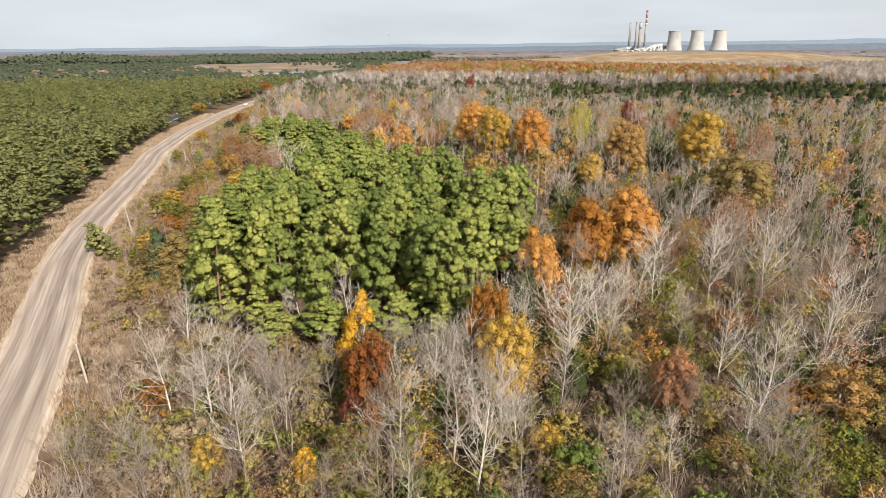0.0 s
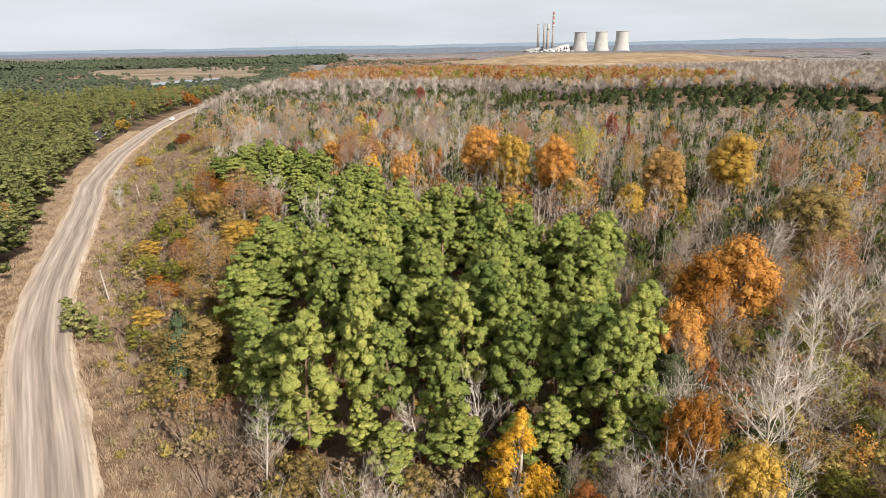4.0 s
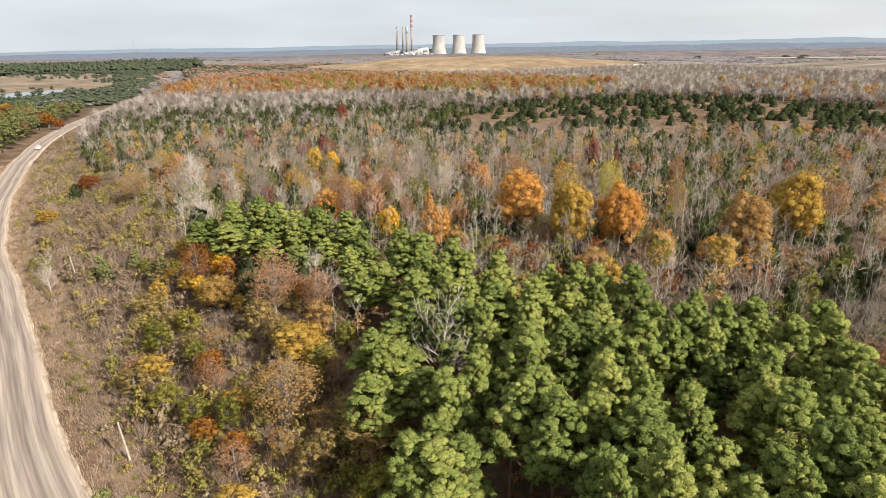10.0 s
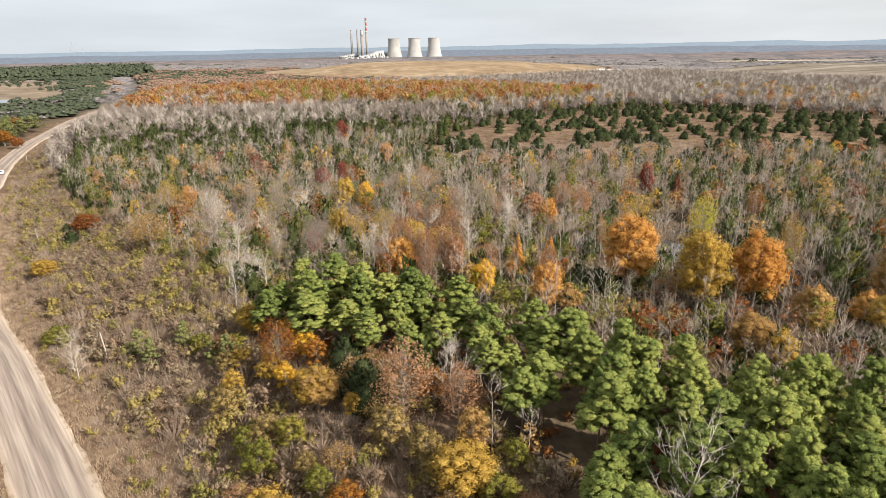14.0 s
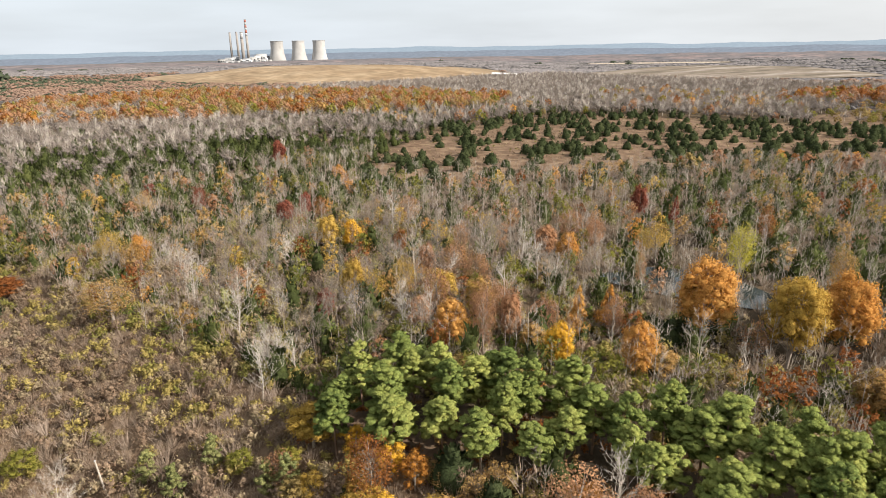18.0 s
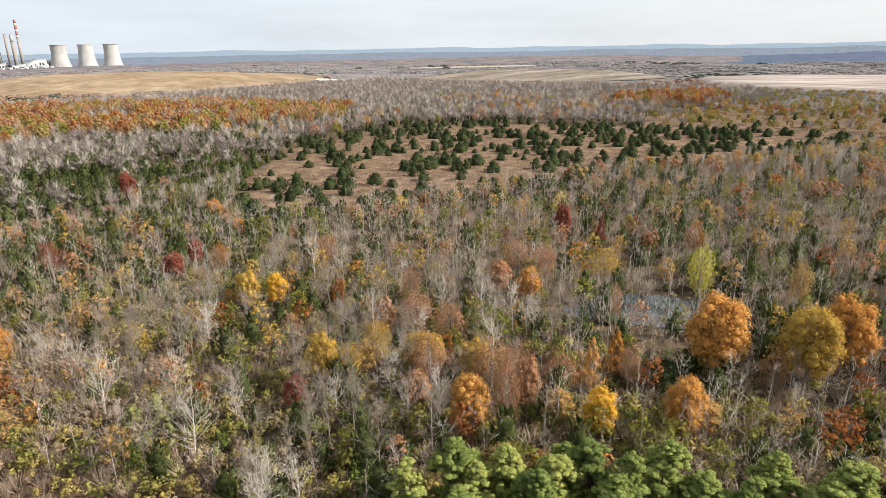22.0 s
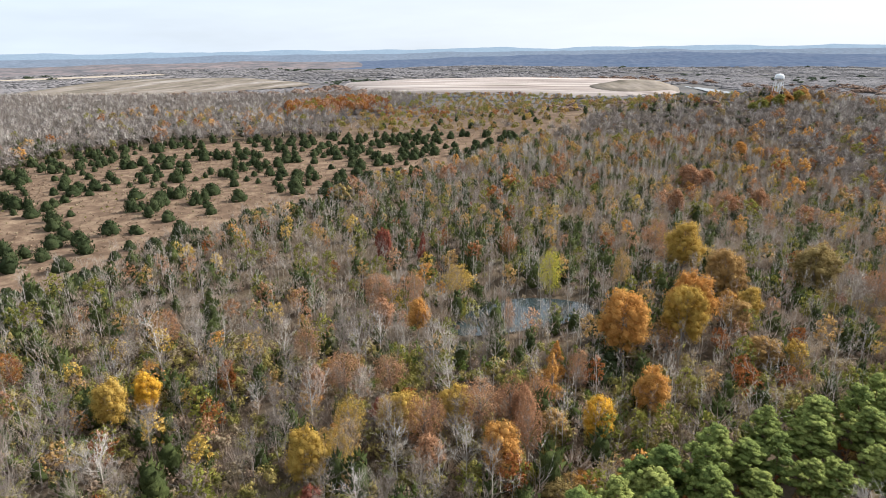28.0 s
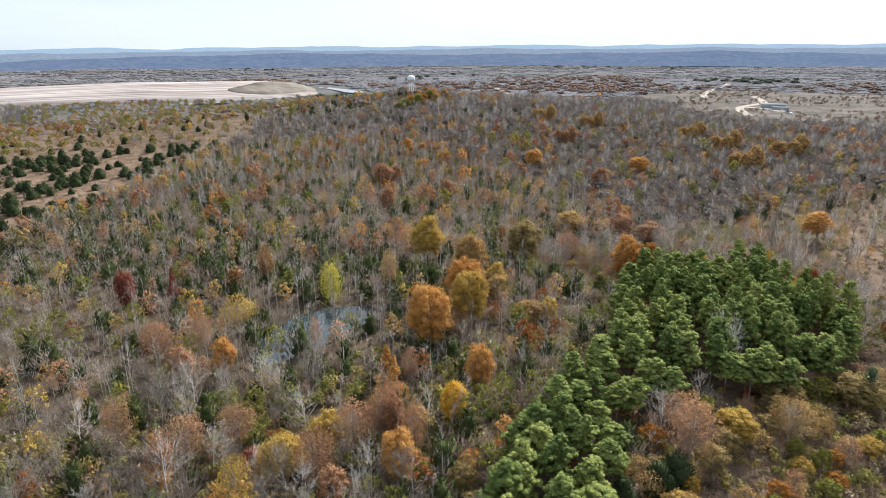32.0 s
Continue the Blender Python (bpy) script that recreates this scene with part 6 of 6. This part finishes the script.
# ---- works yard in the open land ----
def shed(x, y, yaw, w, d, h, label):
    root = tagged(new("shed"), label, "shed", "works yard")
    part("building_shell", make_mesh("shed_shell", *box(-w / 2, -d / 2, 0, w / 2, d / 2, h), PLANT_WHITE), root)
    v = np.array([(-w / 2 - 0.5, -d / 2 - 0.6, h), (w / 2 + 0.5, -d / 2 - 0.6, h), (w / 2 + 0.5, 0, h + d * 0.07), (-w / 2 - 0.5, 0, h + d * 0.07), (-w / 2 - 0.5, d / 2 + 0.6, h), (w / 2 + 0.5, d / 2 + 0.6, h)])
    part("roof", make_mesh("shed_roof", np.concatenate([v, v - [0, 0, 0.25]]), [(0, 1, 2), (0, 2, 3), (3, 2, 5), (3, 5, 4), (6, 8, 7), (6, 9, 8), (9, 11, 8), (9, 10, 11), (0, 6, 7), (0, 7, 1), (4, 5, 11), (4, 11, 10), (0, 3, 9), (0, 9, 6), (3, 4, 10), (3, 10, 9), (1, 7, 8), (1, 8, 2), (2, 8, 11), (2, 11, 5)], CONCRETE), root, "pale metal roof")
    for k in range(max(1, int(w // 8))):
        part("door", make_mesh("shed_door", *box(-w / 2 + 1.5 + 8 * k, -d / 2 - 0.12, 0, -w / 2 + 5.5 + 8 * k, -d / 2 - 0.02, h * 0.75), DARK_GLASS), root)
    root.matrix_basis = Matrix.Translation((x, y, float(height(x, y)) - 0.2)) @ pose(0, 0, 0, 0, 0, yaw)


def pickup(x, y, yaw, label, body):
    root = tagged(new("pickup_truck"), label, "truck")
    body_v, body_f = box(-1.0, -2.8, 0.45, 1.0, 2.8, 1.05, 0.03)
    hood = box(-0.95, 1.2, 1.05, 0.95, 2.75, 1.25, 0.08)
    part("body", make_mesh("truck_body", *merged([(body_v, body_f), hood]), body), root)
    part("cab", make_mesh("truck_cab", *box(-0.92, -0.9, 1.05, 0.92, 1.3, 1.9, 0.16), body), root)
    part("windscreen", make_mesh("truck_glass", *box(-0.8, 1.02, 1.2, 0.8, 1.3, 1.75, 0.1), DARK_GLASS), root)
    part("rear_window", make_mesh("truck_glass", *box(-0.75, -0.93, 1.25, 0.75, -0.75, 1.7, 0.1), DARK_GLASS), root)
    part("bed", make_mesh("truck_bed", *box(-0.8, -2.65, 1.05, 0.8, -1.0, 1.07), DARK_RUBBER), root, "dark open load bed")
    for sx in (-0.95, 0.95):
        part("bed_side", make_mesh("bed_side", *box(sx - 0.05, -2.75, 1.05, sx + 0.05, -0.9, 1.4), body), root)
    part("tailgate", make_mesh("tailgate", *box(-0.95, -2.8, 1.05, 0.95, -2.7, 1.4), body), root)
    wheel = revolve([(0.1, -0.13), (0.38, -0.13), (0.4, 0), (0.38, 0.13), (0.1, 0.13)], 16)
    for sx in (-0.9, 0.9):
        for wy in (-1.75, 1.75):
            w = part("wheel", make_mesh("wheel", wheel[0][:, [2, 0, 1]] + [sx, wy, 0.4], wheel[1], DARK_RUBBER), root)
            part("rim", make_mesh("wheel_rim", revolve([(0.22, -0.15), (0.22, 0.15)], 12)[0][:, [2, 0, 1]] + [sx, wy, 0.4], revolve([(0.22, -0.15), (0.22, 0.15)], 12)[1], GREY_STEEL), w)
    root.matrix_basis = Matrix.Translation((x, y, float(height(x, y)) + 0.22)) @ pose(0, 0, 0, 0, 0, yaw)


# ---- roadside poles ----
def utility_pole(x, y, tall, lean):
    root = tagged(new("utility_pole"), "weathered bare wooden pole standing in roadside scrub", "pole", "roadside poles")
    part("post", make_mesh("pole_post", *tubes([[0, 0, -0.5], [0, 0, tall * 0.5]], [[0, 0, tall * 0.5], [0, 0, tall]], [0.17, 0.15], [0.15, 0.12], 10), POLE_WOOD), root)
    part("cap", make_mesh("pole_cap", *revolve([(0.13, tall - 0.02), (0.14, tall + 0.04), (0.03, tall + 0.1)], 10), GREY_STEEL), root, "small metal cap")
    root.matrix_basis = Matrix.Translation((x, y, float(height(x, y)))) @ pose(0, 0, 0, lean[0], lean[1], 0)


# ---- placing of the single things ----
guyed_mast(*from_overlook(-4.15, 4300), 125)
guyed_mast(*from_overlook(-3.5, 4300), 68)
water_tower(504, -48)
for bearing, far, w, d, h, material in ((16.4, 2840, 14, 16, 9, PLANT_WHITE), (16.6, 2860, 18, 12, 13, CONCRETE), (16.95, 2850, 12, 14, 8, PLANT_WHITE), (17.35, 2830, 16, 14, 11, CONCRETE), (17.6, 2850, 10, 12, 18, CONCRETE), (18.0, 2830, 18, 14, 9, PLANT_WHITE), (18.35, 2840, 14, 12, 14, WHITE_PAINT), (18.5, 2860, 10, 10, 22, CONCRETE), (18.8, 2850, 18, 14, 12, PLANT_WHITE), (19.05, 2870, 12, 12, 19, CONCRETE), (19.4, 2880, 22, 14, 14, PLANT_WHITE), (19.65, 2900, 14, 12, 20, PLANT_WHITE), (19.95, 2920, 16, 12, 12, CONCRETE)):
    plant_block(*from_overlook(bearing, far), w, d, h, material, "small pale plant building among the chimneys")
shed(392, -506, 35, 28, 16, 4.6, "long pale-roofed metal shed in the works yard")
shed(366, -482, 35, 18, 12, 4, "small grey metal shed beside the yard")
for x, y, yaw in ((352, -468, 20), (345, -460, 60), (338, -455, 10), (332, -450, 90), (358, -474, 40), (372, -470, 10), (380, -476, 75)):
    pickup(x, y, yaw, "pale vehicle parked in the works yard", WHITE_PAINT)
pickup(-145, 474, 2, "white pickup truck on the gravel road", WHITE_PAINT)
for x, y, tall, lean in ((-46.5, 78, 6.2, (2, -3)), (-74, 148, 6.3, (2, -5)), (-91, 226, 6.6, (1, -5)), (-112, 318, 6.2, (0, -3)), (-170, 470, 8.5, (0, 1)), (-186, 560, 8.5, (1, 0)), (-158, 390, 8.0, (0, 2)), (-139, 515, 6, (0, 2))):
    utility_pole(x, y, tall, lean)


# ---- open land, water and far woods ----
def plateau(xy):
    return height(xy[:, 0], xy[:, 1]) + 5.0 + 2.0 * smooth_step(900, 1100, xy[:, 0])


flat_area("ash_field", ASH_FIELD, plateau, ASH, "broad pale pinkish ash fill with terraced edges", "ash field", 0.03, 30.0, True)
flat_area("ash_field", [(1010, 60), (1220, -60), (1180, -100), (940, -100), (880, 20)], lambda xy: plateau(xy) + 0.35, FLAT_EARTH, "olive-grey graded terrace of the ash fill", "ash field", 0.05, 20.0, True)
flat_area("bare_flats", [(893, 992), (990, 717), (1068, 609), (1291, 580), (1546, 876), (1397, 1146), (927, 1080)], 1.5, FLAT_EARTH, "bare grey-tan graded flats", "ground", 0.05, 40.0)
flat_area("bare_flats", [(1400, 1450), (1750, 1150), (1850, 1250), (1500, 1560)], 1.0, PALE_DIRT, "pale dirt bench", "ground", 0.05, 40.0)
# Flat white patch in place of the row of white sheds.
flat_area("white_sheeting", [(800, 1190), (735, 1100), (719, 925), (766, 973), (800, 1050)], 3.5, SLAB, "flat white patch standing in for a row of white sheds", "sheeting", 0.02, 20.0)
def level(poly, lift):
    """A still level just above the land's mean height there."""
    top = float(np.mean(height(*np.array(poly, float).T))) + lift
    return lambda xy: np.full(len(xy), top)


FAR_PONDS = (([(527, 282), (540, 285), (575, 262), (570, 250), (548, 258)], 0.8, "small grey stream pool in scrub", 5.0), ([(885, -142), (915, -128), (960, -133), (1010, -138), (1060, -130), (1095, -132), (1110, -143), (1050, -153), (985, -160), (930, -166), (900, -158)], 1.2, "long pale pond beyond the ash fill", 15.0), ([(800, 95), (845, 60), (870, 130), (865, 330), (845, 340), (830, 200)], 0.8, "narrow strip pond below the ash fill", 15.0), ([(-262, 860), (-240, 930), (-195, 1060), (-230, 1075), (-300, 985), (-285, 900)], 0.9, "shallow pale pond in the far field", 15.0))
for outline, lift, words, step in FAR_PONDS:
    flat_area("water", outline, level(outline, lift), WATER, words, "pond", 0.05, step)
flat_area("far_field", [(-300, 960), (-262, 850), (-230, 890), (-160, 1079), (-206, 1571), (-400, 1690), (-620, 1690), (-483, 1230)], 0.6, STUBBLE, "flat brownish field with a pond", "field", 0.04, 30.0)
flat_area("pasture", [(160, -330), (560, -260), (700, -700), (420, -900), (150, -620)], 0.5, PASTURE, "rough reddish-brown pasture", "field", 0.06, 30.0)
r3 = np.random.default_rng(77)
for rows in ([(343, -391), (392, -440), (414, -472), (428, -520), (440, -560), (485, -610), (530, -663)], [(414, -472), (402, -480), (380, -478), (350, -462)], [(540, -560), (600, -630), (657, -720), (690, -790), (737, -873)], [(560, -210), (640, -300), (760, -360), (900, -420)]):
    q = np.array(rows, float)
    k = np.linspace(0, len(q) - 1, 60)
    xs, ys = np.interp(k, range(len(q)), q[:, 0]), np.interp(k, range(len(q)), q[:, 1])
    for _ in range(8):
        xs[1:-1], ys[1:-1] = (xs[:-2] + 2 * xs[1:-1] + xs[2:]) / 4, (ys[:-2] + 2 * ys[1:-1] + ys[2:]) / 4
    tagged(new("track", ribbon(xs, ys, [-5, 0, 5], [0.9, 1.1, 0.9], "track", PALE_DIRT)), "pale dirt track across the pasture", "track", kind="structure")
hedge = r3.uniform([170, -880], [690, -270], (1500, 2))
hedge = hedge[inside([(160, -330), (560, -260), (700, -700), (420, -900), (150, -620)], hedge[:, 0], hedge[:, 1]) & (rumple(hedge[:, 0], hedge[:, 1], 40.0, 2.0) > -0.25)]
size = r3.uniform(0.15, 0.4, len(hedge))
scattered("scrub", LOW_CROWN, np.column_stack([hedge, size * 1.4, size]), SCRUB["brown"], "low brown bushes over the rough pasture", "shrubs")
mound_grid = sheet(np.linspace(130, 1010, 60), np.linspace(1040, 1940, 60), 0.5, "grass_mound", MOWN, lambda x, y: np.hypot((x - 570) / 330, (y - 1490) / 340) < 1.2 + 0.08 * rumple(x, y, 60.0))
tagged(new("grass_mound", mound_grid), "broad low mound of mown tan grass", "mound", kind="structure")

# far tree cover: crowns small enough that only their tops are told apart
CANOPY = [crown_model(np.random.default_rng(800 + k), 8.0, 12.0, 6, 4, 2.4, "round", 0.9)[1] for k in range(5)]
FAR_DOMES = [thicket_model(np.random.default_rng(840 + k), 2.4, 13.0, 6, 4, 2.6, 0.8, 0.05) for k in range(6)]
TWIGGY = [thicket_model(np.random.default_rng(820 + k), 7.0, 12.0, 4, 9, 4.2, 0.5, 0.035) for k in range(6)]
# Grey of leafless woods, cooled and lightened to paint in air haze.
FAR_GREY = paint("hazed_grey_woods", [(0.125, 0.114, 0.113), (0.175, 0.16, 0.156), (0.235, 0.212, 0.204)], rough=0.95, patch=0.01)
FAR_RUST = paint("far_rust_woods", [(0.16, 0.105, 0.08), (0.22, 0.145, 0.105), (0.25, 0.18, 0.13)], rough=0.95, patch=0.01)
FAR_PINE = paint("far_pine_woods", [(0.045, 0.056, 0.036), (0.07, 0.082, 0.05)], rough=0.95, patch=0.01)
r2 = np.random.default_rng(900)
bearing, far = radians(1) * r2.uniform(-42, 160, 32000), np.sqrt(r2.uniform(560**2, 2500**2, 32000))
far = np.where(r2.uniform(size=32000) < 0.6, np.sqrt(r2.uniform(560**2, 1500**2, 32000)), far)
q = np.column_stack([-50 + far * np.sin(bearing), 200 + far * np.cos(bearing)])
x, y = q[:, 0], q[:, 1]
ok = ~inside(ASH_FIELD, x, y) & (np.hypot((x - 570) / 330, (y - 1490) / 340) > 1.2) & ~inside([(-300, 960), (-262, 850), (-230, 890), (-160, 1079), (-206, 1571), (-400, 1690), (-620, 1690), (-483, 1230)], x, y)
ok &= ~inside([(893, 992), (990, 717), (1068, 609), (1291, 580), (1546, 876), (1397, 1146), (927, 1080)], x, y) & ~inside([(1400, 1450), (1750, 1150), (1850, 1250), (1500, 1560)], x, y)
ok &= ~inside([(160, -330), (560, -260), (700, -700), (420, -900), (150, -620)], x, y) & ~inside(ORANGE_WOOD, x, y)
ok &= ~((x > 430) & (x < 900) & (y > -60) & (y < 330) & (r2.uniform(size=32000) < 0.8))
ok &= ~((x > 880) & (y < 60) & (y > -190) & (x < 1130))
ok &= np.abs(east_of_road(x, y)) > 12
ok &= ~((x > 700) & (y < -150) & (rumple(x, y, 160.0, 3.0) > 0.45) & (r2.uniform(size=32000) < 0.7))
gx, gy = np.meshgrid(np.arange(-1150, -40, 19.0), np.arange(1680, 2290, 19.0))
band = np.stack([gx.ravel(), gy.ravel()], 1) + r2.uniform(-9, 9, (gx.size, 2))
q = q[ok]
x, y = q[:, 0], q[:, 1]
mix = r2.uniform(size=len(q)) + 0.35 * rumple(x, y, 120.0, 5.0)
west_pines = (x < -120) & (y > 600) & (r2.uniform(size=len(q)) < 0.75)
red_hill = (x > -80) & (x < 330) & (y > 1020) & (y < 1900)
is_pine = west_pines | (mix > 1.15) | (red_hill & (mix > 0.75))
is_rust = ~is_pine & (((mix < 0.06) & (np.hypot(x, y) < 1500)) | (red_hill & (mix < 0.7)))
size = r2.uniform(0.65, 1.15, len(q)) * np.where(np.hypot(x, y) > 1500, 1.35, 1.0)
rows = np.column_stack([q, size * 1.35, np.minimum(size, 1.15) * 0.62])
distant = np.hypot(x + 50, y - 200) > 950
scattered("far_woods", TWIGGY, rows[~is_pine & ~is_rust & ~distant], FAR_GREY, "distant grey leafless woods", "woods")
scattered("far_woods", FAR_DOMES, rows[~is_pine & ~is_rust & distant] * [1, 1, 2.2, 0.6], FAR_GREY, "remote grey-brown leafless woods", "woods")
band = band[rumple(band[:, 0], band[:, 1], 130.0, 4.0) > -0.5]
scattered("far_woods", CANOPY, np.column_stack([band, r2.uniform(1.5, 2.4, len(band)), r2.uniform(0.9, 2.0, len(band)) * (1.1 + 0.35 * rumple(band[:, 0], band[:, 1], 90.0, 1.0))]), FAR_PINE, "tall dark pine belt beyond the field", "woods")
dots = r2.uniform([-600, 860], [-160, 1680], (420, 2))
dots = dots[inside([(-300, 960), (-262, 850), (-230, 890), (-160, 1079), (-206, 1571), (-400, 1690), (-620, 1690), (-483, 1230)], dots[:, 0], dots[:, 1]) & (rumple(dots[:, 0], dots[:, 1], 60.0, 3.0) > 0.05)]
scattered("scrub", CANOPY, np.column_stack([dots, r2.uniform(0.3, 0.8, len(dots)), r2.uniform(0.3, 0.9, len(dots))]), FAR_PINE, "dark bushes dotted over the far field", "shrubs")
scattered("far_woods", CANOPY, rows[is_rust], FAR_RUST, "distant rust-brown autumn woods", "woods")
scattered("far_woods", CANOPY, rows[is_pine], FAR_PINE, "distant dark green pine woods", "woods")


# ---- hills on the skyline ----
def hill_ring(near, far, rise, seed, material, label, start=-60.0, stop=178.0):
    b = np.radians(np.linspace(start, stop, 420))
    steps = np.linspace(0, 1, 7)
    along = np.degrees(b)
    top = np.interp(along, np.linspace(start, stop, 7), rise)
    wave = 1 + 0.13 * rumple(along * 9, 0 * along, 26.0, seed) + 0.08 * rumple(along * 9, 0 * along, 9.0, seed + 1) + 0.03 * rumple(along * 9, 0 * along, 2.0, seed + 2)
    verts = []
    for s in steps:
        d = near + (far - near) * s
        z = (top * wave) * math.sin(min(1.0, s * 1.25) * math.pi / 2) ** 1.3 - 3 + 4 * (1 - s) - 8 * np.clip(1 - top / 12, 0, 1)
        verts.append(np.stack([-50 + d * np.sin(b), 130 + d * np.cos(b), z], 1))
    v = np.concatenate(verts)
    n, m = len(steps), len(b)
    i, j = np.meshgrid(np.arange(n - 1), np.arange(m - 1), indexing="ij")
    a = (i * m + j).ravel()
    f = np.concatenate([np.stack([a, a + m, a + m + 1], 1), np.stack([a, a + m + 1, a + 1], 1)])
    return tagged(new("backdrop", make_mesh("backdrop", v, f, material, smooth=True)), label, "hills", kind="structure")


# Haze painted in: bluer sunward, paler with distance, in base colour and emission.
hill_ring(2350, 3000, [22, 20, 14, 10, 14, 26, 0], 1.0, hazed_hill_paint("hazed_brown_hills", [(0.03, 0.028, 0.03), (0.085, 0.068, 0.062), (0.15, 0.1, 0.085)], (0.33, 0.325, 0.33), 0.28), "brown wooded hills in the distance, greyed with painted haze", -60.0, 92.0)
hill_ring(2330, 3050, [0, 24, 46, 34, 44, 36, 40], 2.2, hazed_hill_paint("hazed_dark_hills", [(0.025, 0.03, 0.035), (0.05, 0.05, 0.052)], (0.25, 0.33, 0.5), 0.27), "wooded ridge in the distance, tinted dark blue with painted haze", 62.0, 178.0)
hill_ring(3150, 3900, [24, 26, 30, 38, 52, 54, 52], 3.0, hazed_hill_paint("hazed_blue_grey_hills", [(0.035, 0.045, 0.06), (0.055, 0.06, 0.075)], (0.36, 0.41, 0.46), 0.36), "hills in the distance, tinted blue-grey with painted haze")
hill_ring(4150, 4780, [34, 38, 50, 58, 68, 70, 70], 6.0, hazed_hill_paint("hazed_pale_hills", [(0.03, 0.035, 0.04), (0.04, 0.045, 0.05)], (0.42, 0.52, 0.6), 0.5), "hills on the skyline, paled with painted haze")
